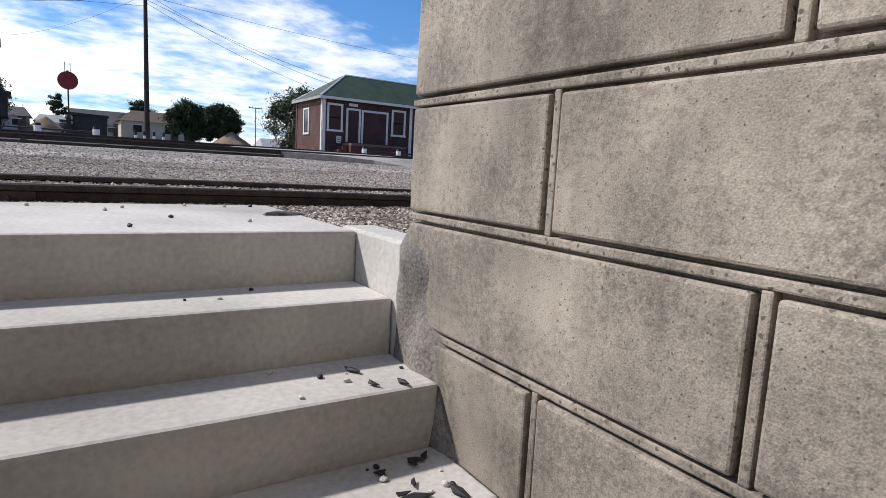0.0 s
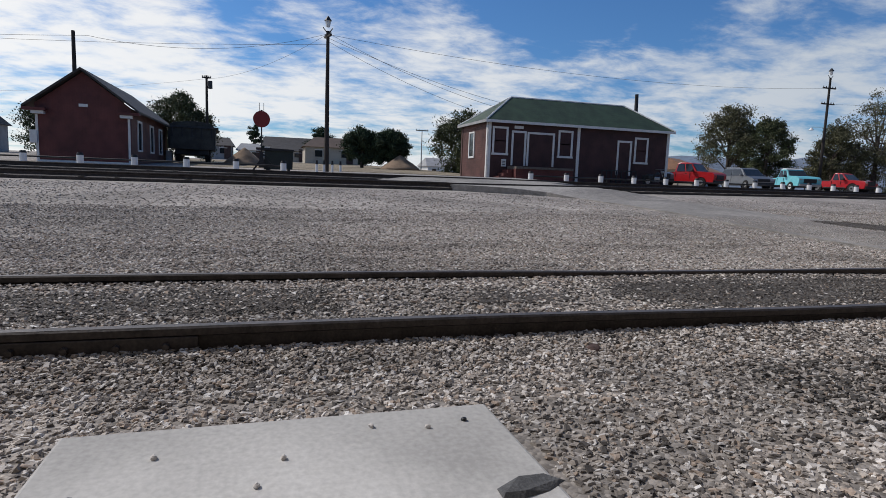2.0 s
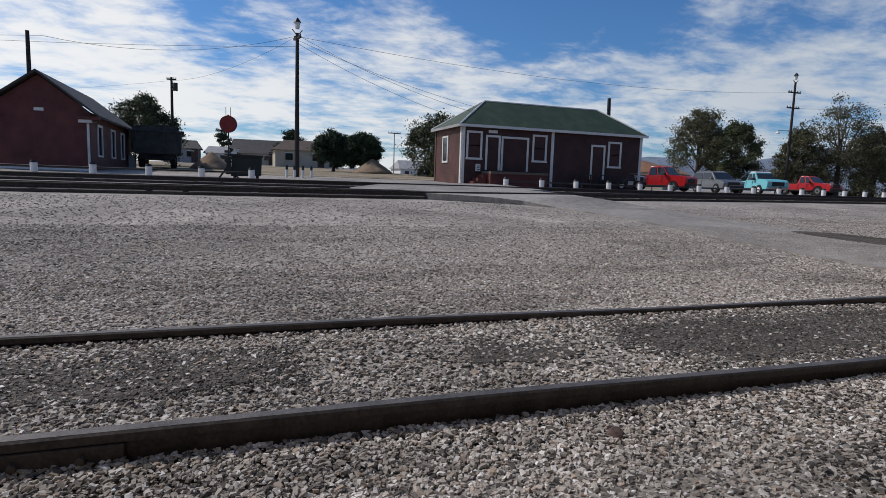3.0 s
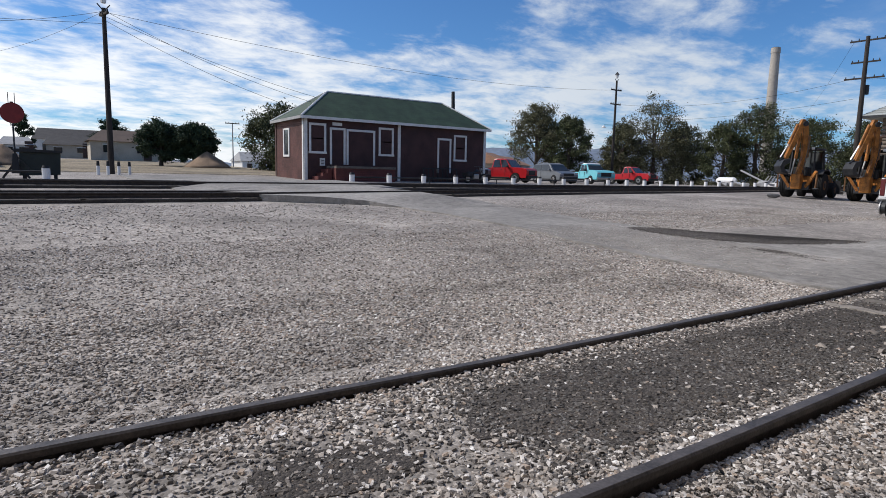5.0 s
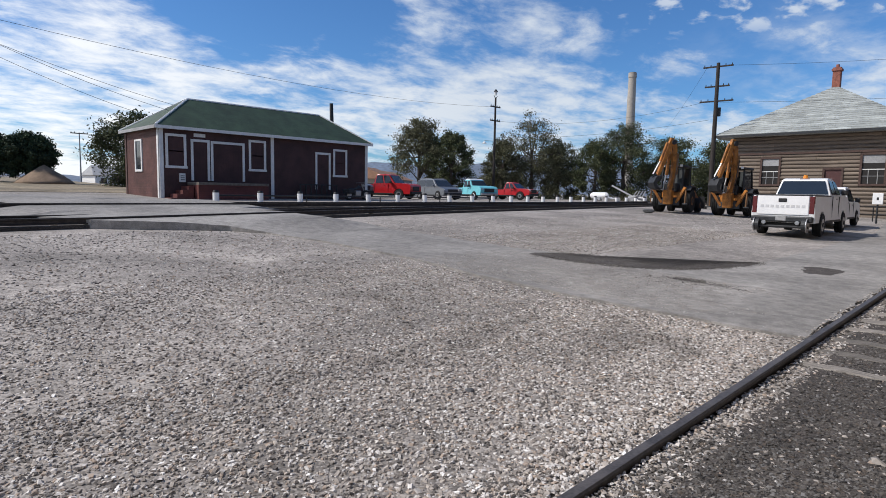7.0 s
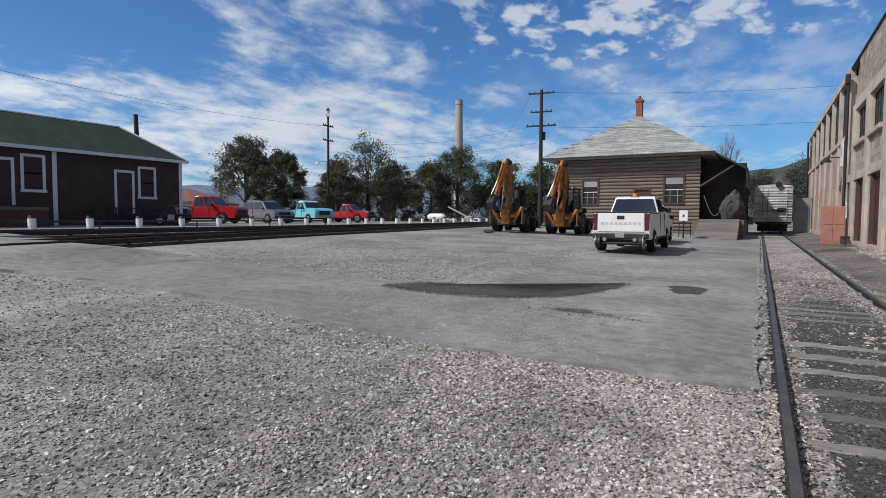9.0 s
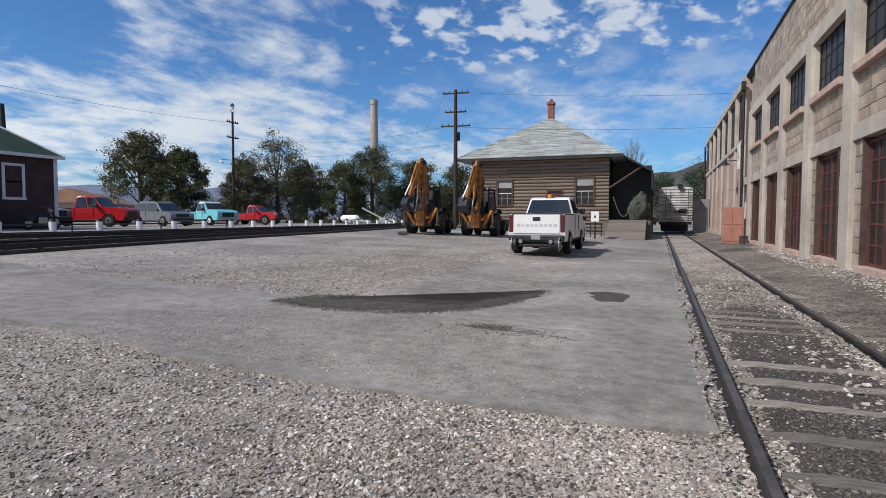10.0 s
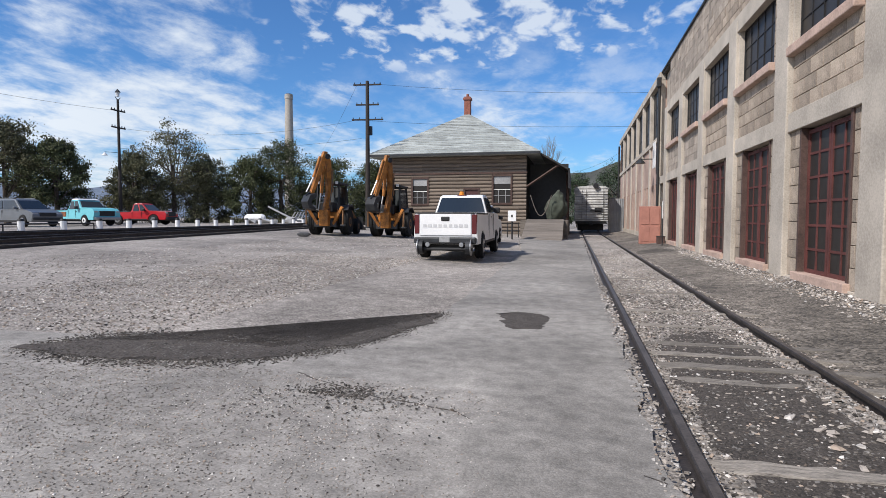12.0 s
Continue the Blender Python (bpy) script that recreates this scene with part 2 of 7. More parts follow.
def pitted(name, color, pits, pit_size, **kw):
    """Cast concrete with blow holes and streaks."""
    k = mat(name, color, **kw)
    n, l = k.node_tree.nodes, k.node_tree.links
    b = n["Principled BSDF"]
    src = b.inputs["Base Color"].links[0].from_socket
    nrm = b.inputs["Normal"].links[0].from_node
    tc = n.new("ShaderNodeTexCoord")
    v = n.new("ShaderNodeTexVoronoi")
    v.inputs["Scale"].default_value = 1 / pit_size
    wob = n.new("ShaderNodeTexNoise")
    wob.inputs["Scale"].default_value, wob.inputs["Detail"].default_value = 90, 3
    l.new(tc.outputs["Object"], wob.inputs[0])
    push = n.new("ShaderNodeVectorMath")
    push.operation = "MULTIPLY_ADD"
    l.new(wob.outputs["Color"], push.inputs[0])
    push.inputs[1].default_value = (0.012, 0.012, 0.012)
    l.new(tc.outputs["Object"], push.inputs[2])
    l.new(push.outputs[0], v.inputs["Vector"])
    sep = n.new("ShaderNodeSeparateColor")
    l.new(v.outputs["Color"], sep.inputs[0])
    rad = n.new("ShaderNodeMath")
    rad.operation = "MULTIPLY"
    l.new(sep.outputs[1], rad.inputs[0])
    rad.inputs[1].default_value = pits
    cut = n.new("ShaderNodeMath")
    cut.operation = "LESS_THAN"
    l.new(v.outputs["Distance"], cut.inputs[0])
    l.new(rad.outputs[0], cut.inputs[1])
    st, mp = n.new("ShaderNodeTexNoise"), n.new("ShaderNodeMapping")
    mp.inputs["Scale"].default_value = (9, 9, 1.6)
    st.inputs["Scale"].default_value, st.inputs["Detail"].default_value = 1.0, 8
    l.new(tc.outputs["Object"], mp.inputs[0])
    l.new(mp.outputs[0], st.inputs[0])
    rr = n.new("ShaderNodeMapRange")
    rr.inputs["From Min"].default_value, rr.inputs["From Max"].default_value = 0.5, 0.68
    rr.inputs["To Min"].default_value, rr.inputs["To Max"].default_value = 1.0, 0.72
    l.new(st.outputs[0], rr.inputs["Value"])
    h = n.new("ShaderNodeVectorMath")
    h.operation = "SCALE"
    l.new(src, h.inputs[0])
    spk = n.new("ShaderNodeTexNoise")
    spk.inputs["Scale"].default_value, spk.inputs["Detail"].default_value, spk.inputs["Roughness"].default_value = 55, 9, 0.78
    l.new(tc.outputs["Object"], spk.inputs[0])
    zone = n.new("ShaderNodeTexNoise")
    zone.inputs["Scale"].default_value, zone.inputs["Detail"].default_value = 3.5, 5
    l.new(tc.outputs["Object"], zone.inputs[0])
    add = n.new("ShaderNodeMath")
    add.operation = "MULTIPLY_ADD"
    l.new(zone.outputs[0], add.inputs[0])
    add.inputs[1].default_value = 0.55
    l.new(spk.outputs[0], add.inputs[2])
    sr = n.new("ShaderNodeMapRange")
    sr.inputs["From Min"].default_value, sr.inputs["From Max"].default_value = 0.74, 0.9
    sr.inputs["To Min"].default_value, sr.inputs["To Max"].default_value = 1.0, 0.6
    l.new(add.outputs[0], sr.inputs["Value"])
    mul = n.new("ShaderNodeMath")
    mul.operation = "MULTIPLY"
    l.new(rr.outputs[0], mul.inputs[0])
    l.new(sr.outputs[0], mul.inputs[1])
    l.new(mul.outputs[0], h.inputs["Scale"])
    mix = n.new("ShaderNodeMix")
    mix.data_type = "RGBA"
    l.new(cut.outputs[0], mix.inputs["Factor"])
    l.new(h.outputs[0], mix.inputs["A"])
    mix.inputs["B"].default_value = (*(Vector(color) * 0.32), 1)
    l.new(mix.outputs["Result"], b.inputs["Base Color"])
    bp = n.new("ShaderNodeBump")
    bp.invert = True
    bp.inputs["Strength"].default_value, bp.inputs["Distance"].default_value = 0.8, 0.006
    l.new(cut.outputs[0], bp.inputs["Height"])
    l.new(nrm.outputs[0], bp.inputs["Normal"])
    l.new(bp.outputs[0], b.inputs["Normal"])
    return k


def glass_mat(name, color=(0.02, 0.025, 0.03), rough=0.08, gloss=0.7):
    k = mat(name, color, rough, 0.1, 2, 20, 0.0)
    k.node_tree.nodes["Principled BSDF"].inputs["Specular IOR Level"].default_value = gloss
    return k


M = {
    "gravel": gravel_mat("gravel", (0.51, 0.46, 0.41), (0.21, 0.187, 0.164), 0.02, 0.42, 0.5),
    "dark_gravel": gravel_mat("dark_gravel", (0.115, 0.098, 0.084), (0.036, 0.03, 0.026), 0.013, 0.35),
    "field": gravel_mat("field", (0.40, 0.325, 0.22), (0.20, 0.165, 0.105), 0.12, 0.45, 0.6),
    "verge": gravel_mat("verge", (0.37, 0.325, 0.275), (0.075, 0.064, 0.052), 0.028, 0.6),
    "stone": stone_mat("stone", 1.08),
    "dark_stone": stone_mat("dark_stone", 0.3),
    "asphalt": gravel_mat("asphalt", (0.365, 0.342, 0.312), (0.25, 0.234, 0.212), 0.011, 0.36, 0.3),
    "concrete": mat("concrete", (0.535, 0.52, 0.49), 0.88, 0.16, 2.2, 50, 0.12, stain=0.22),
    "old_concrete": pitted("old_concrete", (0.39, 0.342, 0.285), 0.3, 0.016, rough=0.95, var=0.32, scale=4.5, fine=260, bump=0.22, stain=0.3),
    "render_grey": mat("render_grey", (0.27, 0.25, 0.228), 0.92, 0.4, 7, 90, 0.5, stain=0.4),
    "pilaster": mat("pilaster", (0.49, 0.435, 0.365), 0.9, 0.2, 1.2, 30, 0.25, stain=0.12),
    "block": mat("block", (0.365, 0.298, 0.232), 0.95, 0.34, 2.6, 30, 0.5, per_object=0.27, stain=0.2),
    "block_far": mat("block_far", (0.36, 0.305, 0.25), 0.95, 0.25, 2.2, 30, 0.5, island=0.22),
    "mortar": mat("mortar", (0.42, 0.37, 0.31), 0.95, 0.2, 3, 40, 0.3),
    "pink_wall": mat("pink_wall", (0.46, 0.33, 0.27), 0.9, 0.2, 0.9, 25, 0.2, stain=0.2),
    "rail": mat("rail", (0.055, 0.045, 0.04), 0.6, 0.4, 9, 60, 0.2, metal=0.35),
    "rail_head": mat("rail_head", (0.115, 0.1, 0.09), 0.5, 0.35, 6, 60, 0.1, metal=0.3),
    "tie": mat("tie", (0.25, 0.225, 0.195), 0.95, 0.4, 5, 40, 0.6, stretch=(1, 6, 6), per_object=0.3),
    # front boards: about half the clapboard red, with the front's shade painted in
    "red_board_shaded": board_mat("red_board_shaded", (0.062, 0.025, 0.023), 0.14, 1, depth=0.01),
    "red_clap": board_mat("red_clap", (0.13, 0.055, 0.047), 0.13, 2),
    "red_gable": board_mat("red_gable", (0.13, 0.035, 0.03), 0.14, 1, depth=0.008),
    "red_door": mat("red_door", (0.075, 0.026, 0.024), 0.6, 0.2, 3, 30, 0.2),
    "white_trim": mat("white_trim", (0.72, 0.71, 0.68), 0.6, 0.1, 4, 30, 0.1),
    "green_roof": board_mat("green_roof", (0.033, 0.062, 0.032), 0.16, 2, depth=0.012),
    "dark_roof": board_mat("dark_roof", (0.05, 0.045, 0.042), 0.16, 2),
    "glass": glass_mat("glass"),
    "dull_glass": glass_mat("dull_glass", (0.03, 0.027, 0.025), 0.4, 0.22),
    "log": mat("log", (0.215, 0.172, 0.135), 0.95, 0.35, 1.2, 22, 0.6, stretch=(0.4, 3, 3), per_object=0.2),
    "brown_trim": mat("brown_trim", (0.085, 0.05, 0.04), 0.8, 0.3, 4, 30, 0.3),
    "shingle": mat("shingle", (0.36, 0.38, 0.36), 0.9, 0.3, 1.0, 9, 0.2, per_object=0.18, stretch=(1, 3, 1)),
    "brick": mat("brick", (0.27, 0.10, 0.07), 0.9, 0.3, 6, 30, 0.4),
    "plank": mat("plank", (0.2, 0.172, 0.145), 0.95, 0.35, 1.5, 30, 0.5, stretch=(0.5, 8, 8), per_object=0.2),
    "pole": mat("pole", (0.045, 0.037, 0.032), 0.95, 0.4, 3, 30, 0.6, stretch=(6, 6, 0.5)),
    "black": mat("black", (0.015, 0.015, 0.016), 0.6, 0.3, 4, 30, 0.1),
    "dark_metal": mat("dark_metal", (0.04, 0.042, 0.045), 0.5, 0.3, 4, 30, 0.1, metal=0.4),
    "rubber": mat("rubber", (0.018, 0.018, 0.018), 0.9, 0.3, 8, 60, 0.3),
    "steel": mat("steel", (0.45, 0.45, 0.45), 0.35, 0.15, 5, 40, 0.05, metal=0.9),
    "white_paint": mat("white_paint", (0.80, 0.80, 0.79), 0.35, 0.05, 2, 20, 0.02),
    "red_paint": mat("red_paint", (0.43, 0.012, 0.016), 0.3, 0.08, 2, 20, 0.02),
    "grey_paint": mat("grey_paint", (0.2, 0.21, 0.225), 0.28, 0.08, 2, 20, 0.02, metal=0.5),
    "turquoise": mat("turquoise", (0.16, 0.52, 0.58), 0.4, 0.08, 2, 20, 0.02),
    "yellow": mat("yellow", (0.48, 0.18, 0.026), 0.6, 0.5, 3, 25, 0.15, stain=0.4),
    "lamp_red": mat("lamp_red", (0.10, 0.010, 0.012), 0.25, 0.1, 4, 20, 0.0),
    "amber": mat("amber", (0.65, 0.22, 0.02), 0.3, 0.1, 4, 20, 0.0),
    "leaf": mat("leaf", (0.082, 0.095, 0.04), 0.9, 0.4, 0.6, 4, 0.0, island=0.3),
    "leaf_grey": mat("leaf_grey", (0.118, 0.116, 0.06), 0.9, 0.4, 0.6, 4, 0.0, island=0.3),
    "leaf_dark": mat("leaf_dark", (0.042, 0.068, 0.03), 0.9, 0.4, 0.6, 4, 0.0, island=0.3),
    "bark": mat("bark", (0.10, 0.08, 0.065), 0.95, 0.4, 4, 30, 0.6),
    "dirt": mat("dirt", (0.27, 0.19, 0.125), 0.98, 0.3, 1.2, 20, 0.5),
    # far mountains: the blue of distance haze is mixed into the base colour
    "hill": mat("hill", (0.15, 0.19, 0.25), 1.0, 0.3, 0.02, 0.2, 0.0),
    "near_hill": mat("near_hill", (0.07, 0.072, 0.058), 1.0, 0.4, 0.04, 0.3, 0.0),
    "box_white": mat("box_white", (0.62, 0.61, 0.58), 0.7, 0.3, 1.2, 15, 0.1, stain=0.35),
    "grey_wall": mat("grey_wall", (0.33, 0.33, 0.33), 0.85, 0.2, 1, 15, 0.1),
    "tan_wall": mat("tan_wall", (0.46, 0.41, 0.33), 0.85, 0.15, 1, 15, 0.1),
    "stack": mat("stack", (0.36, 0.33, 0.29), 0.95, 0.15, 0.1, 1.5, 0.0),
    "salmon": mat("salmon", (0.40, 0.18, 0.135), 0.8, 0.15, 2, 25, 0.15),
    "disc_red": mat("disc_red", (0.22, 0.022, 0.02), 0.6, 0.2, 4, 30, 0.1),
    "net": mat("net", (0.065, 0.075, 0.055), 0.95, 0.3, 3, 30, 0.5),
    "roof_orange": mat("roof_orange", (0.28, 0.15, 0.09), 0.9, 0.2, 1, 10, 0.1),
}

M["sill_pink"] = mat("sill_pink", (0.50, 0.36, 0.29), 0.85, 0.2, 2, 25, 0.2)
M["rim_rust"] = mat("rim_rust", (0.20, 0.10, 0.04), 0.7, 0.4, 5, 30, 0.2)
M["slate"] = mat("slate", (0.085, 0.085, 0.085), 0.85, 0.3, 20, 120, 0.4)
M["rust_orange"] = mat("rust_orange", (0.3, 0.115, 0.055), 0.85, 0.35, 4, 30, 0.2, stain=0.2)
M["badge"] = mat("badge", (0.58, 0.58, 0.58), 0.4, 0.1, 4, 20, 0.0)
M["salmon_dark"] = mat("salmon_dark", (0.115, 0.034, 0.028), 0.7, 0.25, 3, 30, 0.2)
M["net_dark"] = mat("net_dark", (0.055, 0.055, 0.048), 0.8, 0.35, 2, 20, 0.2)
M["bin_green"] = mat("bin_green", (0.018, 0.028, 0.024), 0.6, 0.2, 3, 20, 0.1)
M["roof_brown"] = mat("roof_brown", (0.10, 0.07, 0.055), 0.9, 0.2, 1, 10, 0.1)


# ---- building helpers ----
def link(name, bm, material, parent=None, smooth=False):
    me = bpy.data.meshes.new(name)
    bmesh.ops.recalc_face_normals(bm, faces=bm.faces)
    bm.to_mesh(me)
    bm.free()
    me.materials.append(M[material])
    if smooth:
        me.shade_smooth()
    ob = new(name, me)
    if parent:
        ob.parent = parent
    return ob


def part(name, bm, material, parent, label="", smooth=False):
    ob = link(name, bm, material, parent, smooth)
    return tagged(ob, label) if label else ob


def thing(name, label, category, m=None, group="", kind=""):
    ob = new(name)
    if m is not None:
        ob.matrix_world = m
    return tagged(ob, label, category, group, kind)


def share(name, src, parent, m):
    """Another object on the same mesh."""
    ob = new(name, src.data)
    ob.parent = parent
    ob.matrix_local = m
    return ob


def box(x0, x1, y0, y1, z0, z1, bm=None, bevel=0.0):
    bm = bm or bmesh.new()
    r = bmesh.ops.create_cube(bm, size=1)
    bmesh.ops.transform(bm, matrix=Matrix.Translation(((x0 + x1) / 2, (y0 + y1) / 2, (z0 + z1) / 2)) @ Matrix.Diagonal((x1 - x0, y1 - y0, z1 - z0, 1)), verts=r["verts"])
    if bevel:
        es = list({e for v in r["verts"] for e in v.link_edges})
        bmesh.ops.bevel(bm, geom=es, offset=bevel, segments=2, affect="EDGES", profile=0.5)
    return bm


def tube(p, q, r0, r1=None, n=10, bm=None):
    bm = bm or bmesh.new()
    p, q = Vector(p), Vector(q)
    r1 = r0 if r1 is None else r1
    d = q - p
    m = Matrix.Translation((p + q) / 2) @ d.to_track_quat("Z", "Y").to_matrix().to_4x4()
    bmesh.ops.create_cone(bm, cap_ends=True, segments=n, radius1=r0, radius2=r1, depth=d.length, matrix=m)
    return bm


def prism(pts, a, b, axis="y", bm=None, bevel=0.0):
    """A flat outline of (u, z) drawn out from a to b along an axis."""
    bm = bm or bmesh.new()
    def at(u, z, w):
        return (u, w, z) if axis == "y" else ((w, u, z) if axis == "x" else (u, z, w))
    lo, hi = [bm.verts.new(at(u, z, a)) for u, z in pts], [bm.verts.new(at(u, z, b)) for u, z in pts]
    fs = [bm.faces.new(lo), bm.faces.new(hi[::-1])]
    k = len(pts)
    for i in range(k):
        fs.append(bm.faces.new((lo[i], hi[i], hi[(i + 1) % k], lo[(i + 1) % k])))
    if bevel:
        bmesh.ops.bevel(bm, geom=list({e for f in fs for e in f.edges}), offset=bevel, segments=2, affect="EDGES", profile=0.5)
    return bm


def hull(points, bm=None):
    bm = bm or bmesh.new()
    vs = [bm.verts.new(p) for p in points]
    bmesh.ops.convex_hull(bm, input=vs)
    return bm


def smooth01(x, a, b):
    t = min(1, max(0, (x - a) / (b - a)))
    return t * t * (3 - 2 * t)


def ground_z(x, y):
    """The yard climbs gently away from the spur track, whose bed is banked up beside the landing."""
    z = 0.042 * (1 - smooth01(abs(x), 0.74, 1.35)) * (1 - smooth01(y, 3.0, 7.0)) if y > -40 else 0.0
    if x < -1.5:
        z = 0.04 * min(21.8, -x - 1.5)
        if x < -28:
            z += 0.026 * min(70, -x - 28) * (1 - smooth01(y, 15, 30))
    elif x > 1.5 and y > 8:
        z = min(0.2, 0.14 * (x - 1.5)) * smooth01(y, 8, 14)
    return z


# ---- ground ----
STEP_X, STEP_Y0, SLAB_X = 3.06, -1.30, 1.90


def build_ground():
    xs = sorted({*np.round(np.arange(-60, 12.01, 1.5), 2).tolist(), -1.5, 1.5, 2.9, 3.06, 3.45, 6.6, -23.3, -28.0, 25, 60, 150, 500, 2500, -80, -100, -150, -300, -700, -2500})
    ys = sorted({*np.round(np.arange(-30, 80.01, 2.0), 2).tolist(), -1.3, 0.0, 0.1, 8.0, -60, -150, -500, -2500, 100, 150, 300, 700, 2500})
    bm = bmesh.new()
    v = {(i, j): bm.verts.new((x, y, ground_z(x, y) - (0.012 if -60 < x < 3 and -20 < y < 60 else 0))) for i, x in enumerate(xs) for j, y in enumerate(ys)}
    for i in range(len(xs) - 1):
        for j in range(len(ys) - 1):
            if STEP_X - 0.01 <= xs[i] and xs[i + 1] <= 6.61 and STEP_Y0 - 0.01 <= ys[j] and ys[j + 1] <= (0.11 if xs[i] > 3.44 else 0.01):
                continue
            bm.faces.new((v[i, j], v[i + 1, j], v[i + 1, j + 1], v[i, j + 1]))
    ob = link("ground", bm, "gravel")
    tagged(ob, "pale grey crushed-stone yard with worn vehicle tracks", "ground", kind="structure")


build_ground()


def sheet(name, outline, material, lift, label, category, grow=0.0, thick=0.05, parent=None, every=0.35, rate=1.7):
    """A thin paved layer on the yard with a slightly ragged rim."""
    pts = []
    k = len(outline)
    for i in range(k):
        a, b = Vector(outline[i]), Vector(outline[(i + 1) % k])
        m = max(1, int((b - a).length / every))
        for j in range(m):
            p = a.lerp(b, j / m)
            o = noise.noise_vector((p.x * rate, p.y * rate, 3.1)) * grow + noise.noise_vector((p.x * rate * 4, p.y * rate * 4, 7.7)) * grow * 0.5
            pts.append((p.x + o.x, p.y + o.y))
    bm = bmesh.new()
    vs = [bm.verts.new((x, y, 0)) for x, y in pts]
    bm.faces.new(vs)
    bmesh.ops.triangulate(bm, faces=bm.faces)
    for _ in range(5):
        es = [e for e in bm.edges if e.calc_length() > 2.2]
        if not es:
            break
        bmesh.ops.subdivide_edges(bm, edges=es, cuts=1)
        bmesh.ops.triangulate(bm, faces=bm.faces)
    for q in bm.verts:
        q.co.z = ground_z(q.co.x, q.co.y) + (lift(q.co.x, q.co.y) if callable(lift) else lift)
    r = bmesh.ops.extrude_face_region(bm, geom=list(bm.faces))
    for q in r["geom"]:
        if isinstance(q, bmesh.types.BMVert):
            q.co.z -= thick
    ob = link(name, bm, material, parent)
    return tagged(ob, label, category, kind="structure")


sheet("road", [(-0.91, 8.35), (-1.6, 8.3), (-3.6, 8.15), (-5.2, 8.2), (-7.4, 8.5), (-10, 8.5), (-13.0, 8.0), (-15.6, 5.0), (-23, 4.0), (-27, 3.0), (-33, 3.0), (-33, 11.4), (-29, 11.6), (-26, 11.6), (-18.5, 12.2), (-13.3, 11.5),
     (-11.2, 11.8), (-8.0, 11.7), (-6.7, 11.9), (-5.2, 12.6), (-4.0, 13.5), (-3.3, 15.0), (-3.4, 24.4), (-3.6, 31), (-4.6, 41), (-4.6, 46), (-0.91, 46), (-0.91, 30), (-0.91, 15)], "asphalt", 0.022, "worn grey asphalt lane with cracks and dusty edges", "road", 0.09)
CRESCENT = [((-6.55, 11.2), (-6.62, 11.45)), ((-6.0, 11.06), (-6.4, 11.95)), ((-5.41, 11.09), (-5.9, 12.3)), ((-4.79, 11.25), (-5.2, 12.46)), ((-4.33, 11.58), (-4.5, 12.58)), ((-3.92, 12.03), (-4.15, 12.9)), ((-3.65, 12.58), (-3.92, 13.3)), ((-3.41, 13.47), (-3.65, 14.2)), ((-3.22, 14.8), (-3.31, 14.95))]
rim = [Vector(a).lerp(Vector(b), 0.14) for a, b in CRESCENT] + [Vector(b).lerp(Vector(a), 0.3) for a, b in CRESCENT[::-1]]
sheet("wet_patch", rim, "dark_gravel", 0.03, "dark damp crescent of oily gravel beside the lane", "stain", 0.16, 0.02, None, 0.06, 3.0)
sheet("wet_patch", [(-2.4, 14.5), (-2.2, 14.2), (-1.95, 14.3), (-1.75, 14.7), (-1.8, 15.2), (-2.0, 15.5), (-2.3, 15.5), (-2.5, 15.1)], "dark_gravel", 0.028, "small black oil patch on the asphalt lane", "stain", 0.14, 0.006, None, 0.05, 3.0)
sheet("track_bed", [(-0.71, -30), (0.71, -30), (0.71, 62), (-0.71, 62)], "gravel", 0.035, "grey stone fill between the rails of the spur", "track bed", 0.0, 0.06)
for outline in ([(-0.3, 1.9), (0.1, 1.7), (0.48, 2.3), (0.52, 6), (0.5, 13.6), (0.2, 14.6), (-0.35, 14.2), (-0.55, 13.2), (-0.52, 6), (-0.5, 2.6)], [(-0.3, -2.3), (0.15, -2.4), (0.28, -1.5), (0.2, -0.6), (-0.1, -0.35), (-0.4, -0.8), (-0.42, -1.7)], [(-0.2, 0.75), (0.1, 0.6), (0.25, 1.0), (0.1, 1.4), (-0.2, 1.35)], [(-0.4, -12), (0.36, -12), (0.3, -3.4), (-0.4, -3.2)]):
    sheet("oily_strip", outline, "dark_gravel", 0.041, "dark oily soil along the middle of the spur", "stain", 0.09, 0.02, None, 0.1, 2.0)
sheet("verge", [(0.86, 5.5), (2.96, 5.5), (2.96, 62), (0.86, 62)], "verge", 0.006, "dusty tan strip of dirt between the spur and the works", "ground", 0.0, 0.03)


# ---- concrete landing and steps ----
def build_steps():
    st = thing("concrete_steps", "pale smooth concrete steps climbing to a flat landing", "steps", kind="structure")
    part("landing", box(SLAB_X, STEP_X, STEP_Y0, 0, -0.3, 0.12, bevel=0.012), "concrete", st)
    for i in range(9):
        x0 = STEP_X + 0.3 * i
        part("step", box(x0 - 0.001 * (i + 1), x0 + 0.3, STEP_Y0, -0.002, -2.1, -0.06 - 0.18 * i, bevel=0.012), "concrete", st)
    part("curb", box(2.91, 3.42, 0.0, 0.14, -0.3, 0.125, bevel=0.012), "concrete", st, "short pale concrete kerb beside the landing")
    part("stair_wall", box(STEP_X, 6.8, STEP_Y0 - 0.3, STEP_Y0, -2.1, 0.05, bevel=0.01), "concrete", st)
    part("stair_floor", box(5.76, 9, STEP_Y0, 0, -2.2, -1.6), "concrete", st)
    part("stair_end", box(6.6, 6.9, STEP_Y0, 0, -1.6, 0.05), "concrete", st)


build_steps()


